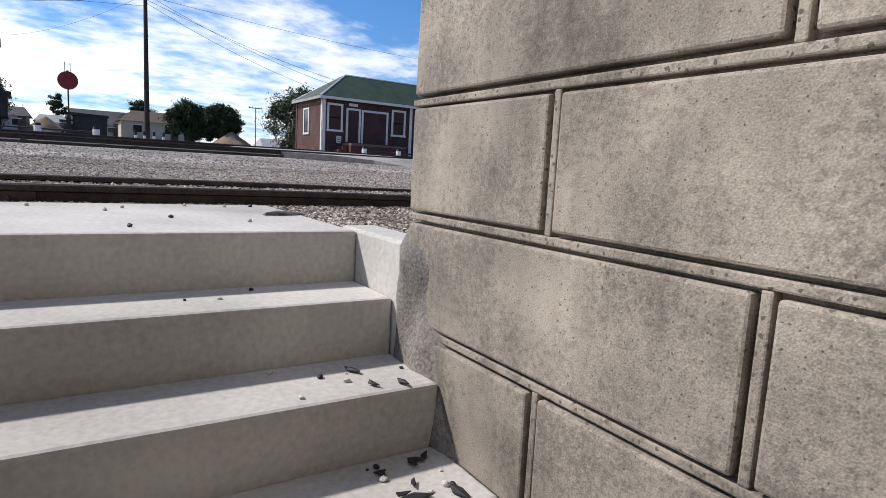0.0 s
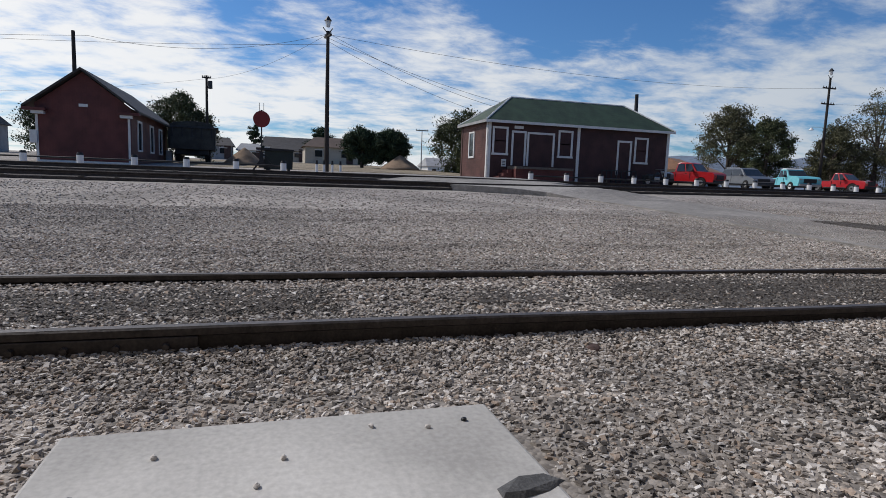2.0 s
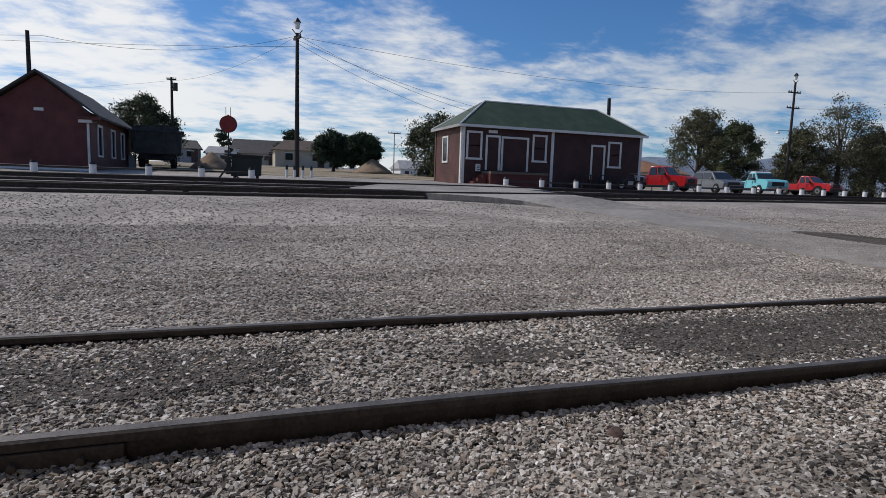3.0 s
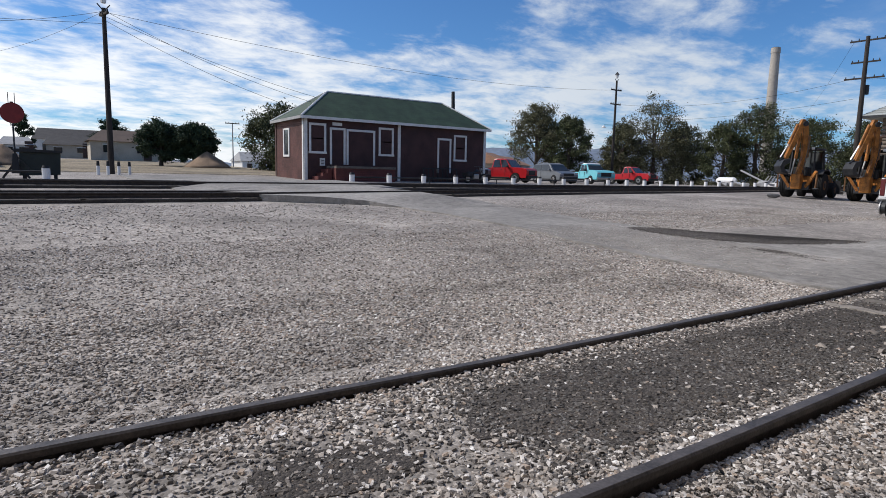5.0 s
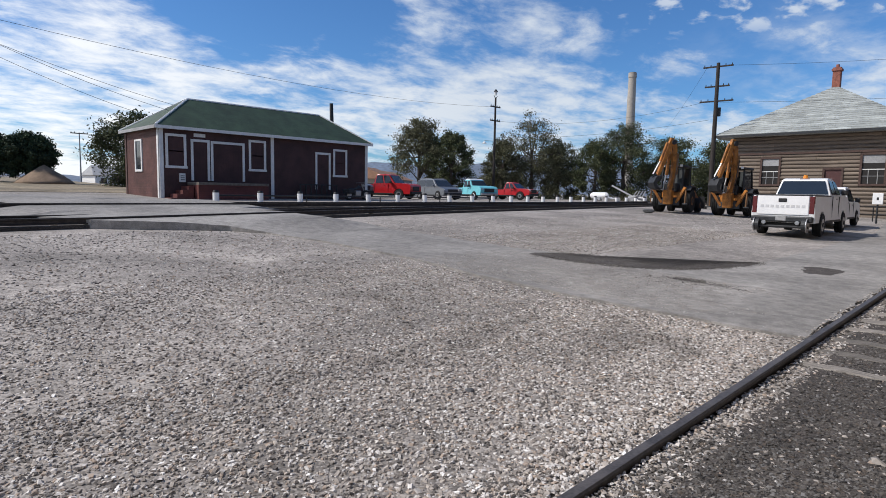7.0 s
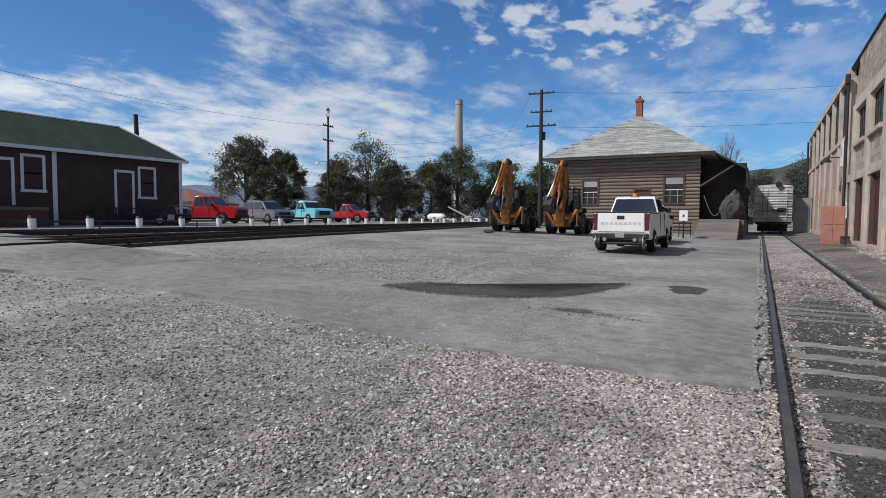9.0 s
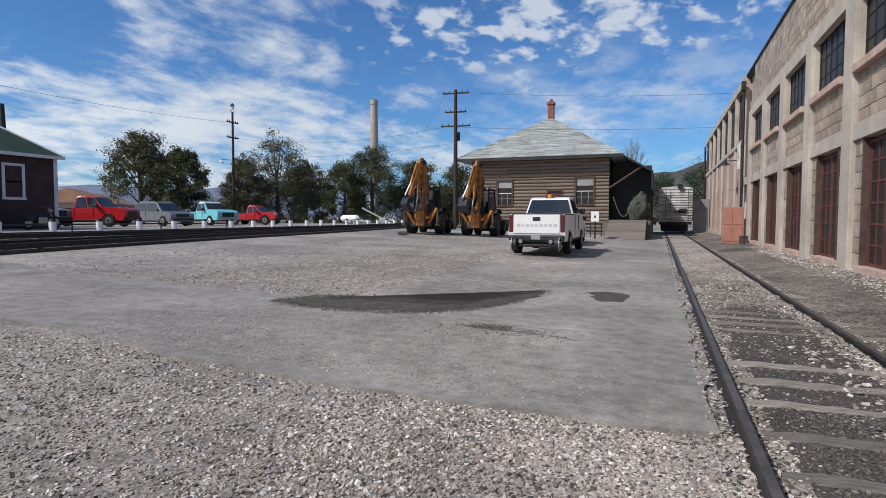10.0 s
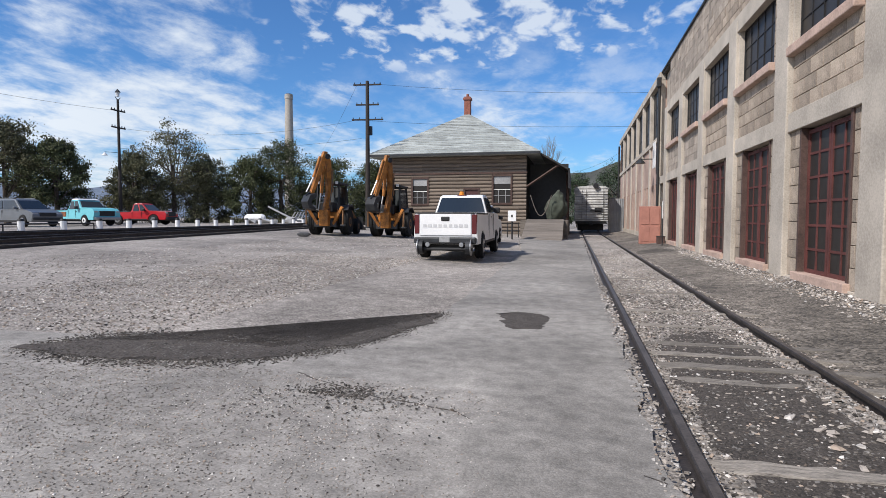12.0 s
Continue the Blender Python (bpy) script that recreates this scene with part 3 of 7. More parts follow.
# ---- tracks ----
RAIL = [(-0.065, 0), (0.065, 0), (0.065, 0.015), (0.012, 0.03), (0.010, 0.095), (0.034, 0.105), (0.036, 0.138), (0.028, 0.145), (-0.028, 0.145), (-0.036, 0.138), (-0.034, 0.105), (-0.010, 0.095), (-0.012, 0.03), (-0.065, 0.015)]


def rail_rise(y):
    """The spur stands a little higher beside the landing."""
    return 0.024 * (1 - smooth01(y, 0.2, 3.0))


def rail_along(path, offset, parent, base):
    bm = bmesh.new()
    rings = []
    for i, (x, y) in enumerate(path):
        a, b = Vector(path[max(0, i - 1)]), Vector(path[min(len(path) - 1, i + 1)])
        t = (b - a).normalized()
        s = Vector((t.y, -t.x))
        z = base + (rail_rise(y) if base < 0 else ground_z(x, y))
        rings.append([bm.verts.new((x + s.x * (offset + u), y + s.y * (offset + u), z + w)) for u, w in RAIL])
    for p, q in zip(rings, rings[1:]):
        for i in range(len(RAIL)):
            bm.faces.new((p[i], q[i], q[(i + 1) % len(RAIL)], p[(i + 1) % len(RAIL)]))
    bm.faces.new(rings[0])
    bm.faces.new(rings[-1][::-1])
    cap = bmesh.new()
    ends = []
    for i, (x, y) in enumerate(path):
        a, b = Vector(path[max(0, i - 1)]), Vector(path[min(len(path) - 1, i + 1)])
        t = (b - a).normalized()
        z = base + (rail_rise(y) if base < 0 else ground_z(x, y))
        ends.append([cap.verts.new((x + t.y * (offset + u), y - t.x * (offset + u), z + w)) for u, w in ((-0.029, 0.141), (0.029, 0.141), (0.026, 0.1475), (-0.026, 0.1475))])
    for p, q in zip(ends, ends[1:]):
        for i in range(4):
            cap.faces.new((p[i], q[i], q[(i + 1) % 4], p[(i + 1) % 4]))
    cap.faces.new(ends[0])
    cap.faces.new(ends[-1][::-1])
    ob = part("rail", bm, "rail", parent, "dark rusted steel rail")
    part("rail_head", cap, "rail_head", ob, "lighter brown band along the rail top")
    return ob


def build_track(path, label, base, tie_every, tie_base, y_lo, y_hi, half=1.25, rows=()):
    tr = thing("railway_track", label, "track", kind="structure")
    for o in (-0.753, 0.753):
        rail_along(path, o, tr, base)
    tie = None
    y = y_lo
    for y in rows:
        m = Matrix.Translation((0.29 + random.uniform(-0.05, 0.05), y, ground_z(0, y) + tie_base + random.uniform(-0.008, 0.006))) @ Matrix.Rotation(random.uniform(-0.03, 0.03), 4, "Z") @ Matrix.Diagonal((1, random.uniform(0.55, 0.9), 1, 1))
        if tie is None:
            bm = box(-half, half, -0.10, 0.10, -0.16, 0.0, bevel=0.012)
            bmesh.ops.subdivide_edges(bm, edges=[e for e in bm.edges if e.calc_length() > 1], cuts=17)
            for q in bm.verts:
                q.co += noise.noise_vector((q.co.x * 5, q.co.y * 20, q.co.z * 20)) * 0.022
            tie = part("tie", bm, "tie", tr)
            tie.matrix_local = m
        else:
            share("tie", tie, tr, m)
    while y < y_hi and not rows:
        for (xa, ya), (xb, yb) in zip(path, path[1:]):
            if ya <= y < yb:
                f = (y - ya) / (yb - ya)
                x, turn = xa + (xb - xa) * f, math.atan2(-(xb - xa), yb - ya)
        m = Matrix.Translation((x + random.uniform(-0.06, 0.06), y, ground_z(x, y) + tie_base + random.uniform(-0.014, 0.004))) @ Matrix.Rotation(turn + random.uniform(-0.03, 0.03), 4, "Z") @ Matrix.Diagonal((random.uniform(0.62, 1.0) if half < 0.68 else 1.0, random.uniform(0.6, 1.1), 1, 1))
        if half < 0.68 and random.random() < 0.4:
            y += tie_every * random.uniform(0.93, 1.07)
            continue
        if tie is None:
            tie = part("tie", box(-half, half, -0.10, 0.10, -0.16, 0.0, bevel=0.01), "tie", tr)
            tie.matrix_local = m
        else:
            share("tie", tie, tr, m)
        y += tie_every * random.uniform(0.93, 1.07)
    return tr


spur = build_track([(0, y) for y in (*range(-30, 0, 3), 0, 0.5, 1, 1.5, 2, 2.5, 3, *range(6, 64, 3))], "rusty spur track with weathered ties half buried in dirt", -0.025, 0.55, 0.05, 6.5, 60, 0.97, (7.05, 7.7, 8.35, 9.05, 9.7, 10.35, 12.2, 12.7, 13.2, 13.75, 14.9, 16.1, 18.4, 21.0))
# bolted joint bars on the near rail
for side in (-1, 1):
    bm = box(0.753 + side * 0.028 - 0.014, 0.753 + side * 0.028 + 0.014, -1.95, -1.05, 0.019, 0.099, bevel=0.006)
    part("joint_bar", bm, "rail", spur, "bolted steel joint bar")
for i in range(4):
    part("bolt", tube((0.753 + 0.03, -1.82 + 0.21 * i, 0.059), (0.753 + 0.075, -1.82 + 0.21 * i, 0.059), 0.017, n=6), "rail", spur)

A_PATH = [(-15.0, -40), (-15.0, -8), (-15.1, 0), (-15.3, 5), (-16.2, 10), (-17.0, 15), (-17.9, 22), (-18.6, 30), (-19.5, 38), (-20.6, 48), (-21.8, 60), (-24, 80)]
B_PATH = [(-20.2, -40), (-20.2, 0), (-20.3, 20), (-20.8, 38), (-21.9, 50), (-23.4, 62), (-26.5, 80)]
build_track(A_PATH, "dark main track crossing the yard", 0.06, 0.9, 0.055, -30, 70, 0.7)
build_track(B_PATH, "dark second track beside the white posts", 0.06, 0.9, 0.055, -30, 70, 0.7)


def along(path, y):
    for (xa, ya), (xb, yb) in zip(path, path[1:]):
        if ya <= y <= yb:
            return xa + (xb - xa) * (y - ya) / (yb - ya)
    return path[-1][0]


for path in (A_PATH, B_PATH):
    line = [(along(path, y), y) for y in range(-40, 80, 2)]
    sheet("track_bed", [(x + 0.92, y) for x, y in line] + [(x - 0.92, y) for x, y in line[::-1]], "dark_gravel", 0.062, "dark oily ballast under the main tracks", "track bed", 0.04, 0.12)
def crossing_lift(x, y):
    return 0.024 + 0.165 * smooth01(x, -24.4, -22.4) * (1 - smooth01(x, -13.9, -11.9)) * smooth01(y, 3.4, 4.8) * (1 - smooth01(y, 11.2, 12.4))


sheet("crossing", [(-11.8, 8.45), (-13.0, 7.6), (-14.4, 5.0), (-18, 3.4), (-24.5, 3.4), (-24.5, 12.5), (-18.0, 12.5), (-14.0, 12.0), (-11.8, 11.75)], "asphalt", crossing_lift, "worn asphalt crossing laid flush over the main tracks", "road", 0.05, 0.25)
sheet("dry_field", [(-37.0, 2.5), (-37.5, -6), (-48, -7.5), (-78, -16), (-84, 0), (-84, 40), (-60, 34), (-37.5, 26), (-36.5, 12)], "field", 0.01, "dry tan field with sparse weeds behind the yard", "ground", 0.5, 0.04, None, 1.2, 0.6)


# ---- factory ----
FX = 3.0
BAY0, BAY = 12.55, 4.285


def pane_grid(parent, name, x, y0, y1, z0, z1, cols, rows, bar, frame_mat, glass="glass", deep=0.06):
    """A barred window facing -x: frame, bars and panes as parts."""
    w = part(name, box(x, x + deep, y0, y1, z0, z0 + bar * 1.6), frame_mat, parent)
    box_list = [(y0, y1, z1 - bar * 1.6, z1), (y0, y0 + bar * 1.6, z0 + bar * 1.6, z1 - bar * 1.6), (y1 - bar * 1.6, y1, z0 + bar * 1.6, z1 - bar * 1.6)]
    for a, b, c, d in box_list:
        part("frame_bar", box(x, x + deep, a, b, c, d), frame_mat, w)
    for i in range(1, cols):
        u = y0 + (y1 - y0) * i / cols
        part("mullion", box(x + 0.008, x + deep - 0.01, u - bar / 2, u + bar / 2, z0 + bar, z1 - bar), frame_mat, w)
    for j in range(1, rows):
        u = z0 + (z1 - z0) * j / rows
        part("glazing_bar", box(x + 0.012, x + deep - 0.012, y0 + bar, y1 - bar, u - bar / 2, u + bar / 2), frame_mat, w)
    for i in range(cols):
        for j in range(rows):
            ya, yb = y0 + (y1 - y0) * i / cols, y0 + (y1 - y0) * (i + 1) / cols
            za, zb = z0 + (z1 - z0) * j / rows, z0 + (z1 - z0) * (j + 1) / rows
            t = random.uniform(-0.004, 0.004)
            part("pane", hull([(x + deep * 0.5 + t, ya, za), (x + deep * 0.5 - t, yb, za), (x + deep * 0.5 + t, ya, zb), (x + deep * 0.5 - t, yb, zb), (x + deep * 0.5 + 0.006, ya, za), (x + deep * 0.5 + 0.006, yb, zb), (x + deep * 0.5 + 0.006, ya, zb), (x + deep * 0.5 + 0.006, yb, za)]), glass, w)
    return w


def build_factory():
    f = thing("factory_building", "long two-storey concrete-block works with pale pilasters and red doors", "building", kind="structure")
    top = 9.35
    # backing wall behind the bays, pierced by nothing: doors and windows sit in reveals made by the block panels
    part("core_wall", box(FX + 0.32, FX + 0.6, 14.2, 40.6, -0.5, top - 0.1), "mortar", f)
    part("roof", box(FX + 0.1, 24, 0.6, 70, top - 0.12, top), "dark_roof", f)
    part("cornice", box(FX + 0.02, FX + 0.6, 14.2, 40.6, top - 0.04, top + 0.04, bevel=0.01), "dark_metal", f, "thin dark metal coping")
    part("floor_band", box(FX + 0.02, FX + 0.5, 14.2, 40.6, 3.32, 3.72, bevel=0.01), "pilaster", f, "pale concrete lintel band")
    part("plinth", box(FX + 0.06, FX + 0.5, 14.2, 40.6, -0.5, 0.24, bevel=0.015), "pilaster", f)
    joined = bmesh.new()
    shared = {}
    count = [0]
    def blocks(y0, y1, z0, z1, near, rows, skip=None):
        h = (z1 - z0) / rows
        for j in range(rows):
            y = y0
            first = True
            while y < y1 - 0.05:
                w = 0.62 if not (first and j % 2) else 0.31
                first = False
                ye = min(y1, y + w)
                if not (skip and skip[0] < (y + ye) / 2 < skip[1] and skip[2] < z0 + (j + 0.5) * h < skip[3]):
                    proud = random.uniform(0.0, 0.012)
                    if near and count[0] < 300:
                        key = (round(ye - y, 2), round(h, 2))
                        m = Matrix.Translation((FX + 0.1 - proud, y, z0 + j * h))
                        if key not in shared:
                            shared[key] = part("block", box(0, 0.2, 0.006, key[0] - 0.006, 0.006, h - 0.006, bevel=0.008), "block", f)
                            shared[key].matrix_local = m
                        else:
                            share("block", shared[key], f, m)
                        count[0] += 1
                    else:
                        box(FX + 0.1 - proud, FX + 0.3, y + 0.006, ye - 0.006, z0 + j * h + 0.006, z0 + (j + 1) * h - 0.006, joined)
                y = ye
    for i in range(7):
        b0 = BAY0 + BAY * i
        p0, p1 = b0 - 0.25, b0 + 0.58
        if i >= 1:
            part("pilaster", box(FX - 0.02, FX + 0.45, p0, p1, -0.4, 7.08, bevel=0.02), "pilaster", f, "pale cast-concrete pilaster with hairline cracks")
        if i >= 6 or i < 1:
            continue
        d0, d1 = b0 + 1.06, b0 + 3.44
        y0, y1 = p1, b0 + BAY - 0.25
        near = i <= 3
        blocks(y0, d0, 0.24, 3.32, near, 8)
        blocks(d1, y1, 0.24, 3.32, near, 8)
        blocks(y0, y1, 3.72, 4.98, near, 4)
        blocks(y0, d0 - 0.02, 4.98, 6.76, near, 6)
        blocks(b0 - 0.25, b0 + BAY - 0.25, 7.24, top - 0.04, near, 7)
        part("lintel", box(FX + 0.0, FX + 0.4, b0 - 0.25, b0 + BAY - 0.252, 6.76, 7.24, bevel=0.012), "pilaster", f, "broad pale concrete lintel course")
        part("window_sill", box(FX - 0.07, FX + 0.4, d0 - 0.18, y1 - 0.02, 4.93, 5.13, bevel=0.02), "sill_pink", f, "projecting worn pinkish concrete sill")
        part("door_sill", box(FX - 0.02, FX + 0.4, d0 - 0.05, d1 + 0.05, 0.16, 0.36, bevel=0.015), "sill_pink", f, "worn pinkish concrete door sill")
        part("window_jamb", box(FX + 0.06, FX + 0.4, y1 - 0.07, y1 - 0.002, 5.13, 6.76, bevel=0.006), "pilaster", f)
        pane_grid(f, "window", FX + 0.19, d0, y1 - 0.07, 5.13, 6.76, 5, 3, 0.022, "black", "dull_glass")
        part("window_angle", box(FX + 0.13, FX + 0.19, d0 - 0.01, d0 + 0.03, 5.13, 6.76), "black", f)
        for a, b in ((d0, d0 + 0.09), (d1 - 0.09, d1)):
            part("door_jamb", box(FX + 0.07, FX + 0.4, a, b, 0.36, 3.32, bevel=0.006), "brown_trim", f)
        pane_grid(f, "door", FX + 0.2, d0 + 0.09, (d0 + d1) / 2 - 0.01, 0.36, 3.26, 2, 6, 0.05, "salmon_dark", "dull_glass")
        pane_grid(f, "door", FX + 0.2, (d0 + d1) / 2 + 0.01, d1 - 0.09, 0.36, 3.26, 2, 6, 0.05, "salmon_dark", "dull_glass")
    tagged(part("block_wall", joined, "block_far", f), "coursed grey-brown concrete blocks", kind="stuff")
    # rear wing with tall windows
    part("wing_wall", box(FX + 0.26, FX + 0.6, 40.6, 70, -0.5, top - 0.1), "pink_wall", f)
    part("wing_band", box(FX - 0.03, FX + 0.3, 40.6, 70, 5.7, 5.98, bevel=0.01), "pilaster", f)
    part("wing_cornice", box(FX - 0.05, FX + 0.6, 40.6, 70, top - 0.4, top + 0.03, bevel=0.015), "pilaster", f)
    part("wing_base", box(FX, FX + 0.3, 40.6, 70, -0.5, 0.5, bevel=0.01), "pilaster", f)
    for i in range(7):
        a = 40.6 + 4.1 * i
        part("wing_pilaster", box(FX - 0.01, FX + 0.35, a + 0.02, a + 0.55, -0.4, top - 0.4, bevel=0.015), "pilaster", f)
        part("wing_panel", box(FX + 0.08, FX + 0.34, a + 0.55, a + 4.12, 3.4, 5.7), "pink_wall", f)
        pane_grid(f, "wing_window", FX + 0.18, a + 0.6, a + 4.08, 5.98, top - 0.42, 4, 3, 0.05, "black", "dull_glass")
        for u in (a + 0.55, a + 2.0, a + 3.4):
            part("wing_pier", box(FX + 0.05, FX + 0.34, u, u + 0.72 if u > a + 3 else u + 0.5, 0.5, 3.4), "pink_wall", f)
        pane_grid(f, "low_window", FX + 0.2, a + 1.05, a + 2.0, 0.5, 3.4, 2, 4, 0.05, "brown_trim", "dull_glass")
        pane_grid(f, "low_window", FX + 0.2, a + 2.5, a + 3.4, 0.5, 3.4, 2, 4, 0.05, "brown_trim", "dull_glass")
    part("end_wall", box(FX + 0.1, 24, 69.9, 70.2, -0.5, top), "pink_wall", f)
    part("back_wall", box(23.7, 24, 0.6, 69.9, -0.5, top), "pink_wall", f)
    # down pipe
    dp = part("downpipe", tube((FX - 0.1, 40.3, 0.1), (FX - 0.1, 40.3, 8.6), 0.075), "black", f, "black cast-iron downpipe")
    part("hopper", box(FX - 0.24, FX - 0.02, 40.14, 40.46, 8.5, 9.0, bevel=0.03), "black", dp)
    part("downpipe", tube((FX - 0.1, 69.6, 0.1), (FX - 0.1, 69.6, 8.8), 0.09), "black", f)
    return f


factory = build_factory()


# ---- rusticated end of the works beside the steps ----
def build_end_block():
    f = thing("wall_end", "weathered cast-concrete wall with large grooved blocks beside the steps", "wall", kind="structure")
    part("core", box(3.455, 8.9, 0.032, 14.2, -2.3, 9.2), "old_concrete", f)
    def block(a, b, z0, z1, side):
        """One raised panel between grooves."""
        g = 0.019
        if side == "s":
            bm = box(a + g, b - g, 0.0, 0.09, z0 + g, z1 - g, bevel=0.007)
        else:
            bm = box(3.42, 3.53, a + g, b - g, z0 + g, z1 - g, bevel=0.007)
        for v in bm.verts:
            n0 = noise.noise_vector(v.co * 9)
            v.co += Vector((n0.x, n0.y, n0.z)) * 0.004
        part("block", bm, "old_concrete", f)
    z, k = -1.77, 1
    t = 0.010
    while z < 4.4:
        z1 = z + 0.33
        part("joint_bead", box(3.424, 8.9, 0.006, 0.06, z - t, z + t, bevel=0.004), "old_concrete", f)
        part("joint_bead", box(3.427, 3.5, 0.06, 3.0, z - t, z + t, bevel=0.004), "old_concrete", f)
        a = 3.424
        joints = [4.04 + 0.96 * i for i in range(6)] if k % 2 == 1 else [4.52 + 0.96 * i for i in range(5)]
        for j in joints:
            block(a, min(j, 8.9), z, z1, "s")
            if j < 8.8:
                part("joint_bead", box(j - t, j + t, 0.008, 0.06, z + t, z1 - t, bevel=0.004), "old_concrete", f)
            a = j
        a = 0.0
        for j in ([0.5, 1.46, 2.4] if k % 2 == 1 else [0.98, 1.94, 2.9]):
            block(a, j, z, z1, "w")
            a = j
        z, k = z1, k + 1
    # grey render smeared over the foot of the corner
    bm = bmesh.new()
    nx, nz = 26, 44
    grid = {}
    for i in range(nx):
        for j in range(nz):
            u, zz = i / (nx - 1), -1.5 + 1.69 * j / (nz - 1)
            edge = 3.62 + 0.10 * smooth01(-zz, 0.0, 0.2) + 0.9 * max(0.0, -zz - 0.3) + 0.05 * noise.noise((zz * 9, 1.0, 0.0)) + 0.03 * noise.noise((zz * 31, 4.0, 0.0))
            x = 3.40 + (edge - 3.40) * u
            n0 = noise.fractal((x * 6, zz * 6, 2.0), 1.0, 2.0, 4) * 0.012
            y = 0.045 - (0.056 + 0.03 * smooth01(-zz, 0.1, 0.6) + n0) * math.sin(math.pi * min(1, 0.3 + 0.69 * u)) ** 0.4 * (1 - 0.85 * smooth01(zz, 0.10, 0.19))
            grid[i, j] = bm.verts.new((x, y, zz))
    for i in range(nx - 1):
        for j in range(nz - 1):
            bm.faces.new((grid[i, j], grid[i + 1, j], grid[i + 1, j + 1], grid[i, j + 1]))
    r = bmesh.ops.extrude_face_region(bm, geom=list(bm.faces))
    for q in r["geom"]:
        if isinstance(q, bmesh.types.BMVert):
            q.co.y += 0.12
    part("render_patch", bm, "render_grey", f, "smooth grey cement smeared over the wall foot", smooth=True)


build_end_block()


# unseen wall added east of the stairs to cut sky light on the risers
def build_sky_blocker():
    w = thing("wall_wing", "unseen plain cast-concrete wall behind the stair foot, added to block sky light", "wall", kind="structure")
    part("wing_core", box(6.95, 24, -16, 0.0, -2.3, 9.2), "old_concrete", w)
    part("blocker_cap", box(6.9, 24, -16.05, 0.05, 9.2, 9.4), "pilaster", w)


build_sky_blocker()


# ---- sheds ----
def hip_roof(parent, x0, x1, y0, y1, z, ridge_a, ridge_b, zr, material, over=0.12):
    c = [(x0, y0, z), (x1, y0, z), (x1, y1, z), (x0, y1, z)]
    bm = hull([*c, ridge_a, ridge_b, *[(a, b, z - over) for a, b, _ in c]])
    return part("roof", bm, material, parent)


def framed(parent, name, x, y0, y1, z0, z1, face, trim=0.13, material="white_trim", glass="glass", sash=True):
    """A trimmed opening that faces +x: casing, sunk leaf or pane, meeting rail."""
    w = part(name, box(x - 0.05, x - 0.02, y0 + trim, y1 - trim, z0 + (trim if sash else 0), z1 - trim), glass, parent, face)
    part("casing", box(x, x + 0.05, y0, y1, z1 - trim, z1, bevel=0.008), material, w)
    part("casing", box(x, x + 0.045, y0, y0 + trim, z0, z1 - trim, bevel=0.008), material, w)
    part("casing", box(x, x + 0.045, y1 - trim, y1, z0, z1 - trim, bevel=0.008), material, w)
    if sash:
        part("sill", box(x, x + 0.07, y0 - 0.03, y1 + 0.03, z0, z0 + trim, bevel=0.008), material, w)
        zm = (z0 + z1) / 2
        part("meeting_rail", box(x - 0.035, x, y0 + trim, y1 - trim, zm - 0.03, zm + 0.03), "brown_trim", w)
        part("muntin", box(x - 0.035, x - 0.005, (y0 + y1) / 2 - 0.015, (y0 + y1) / 2 + 0.015, z0 + trim, z1 - trim), "brown_trim", w)
    return w


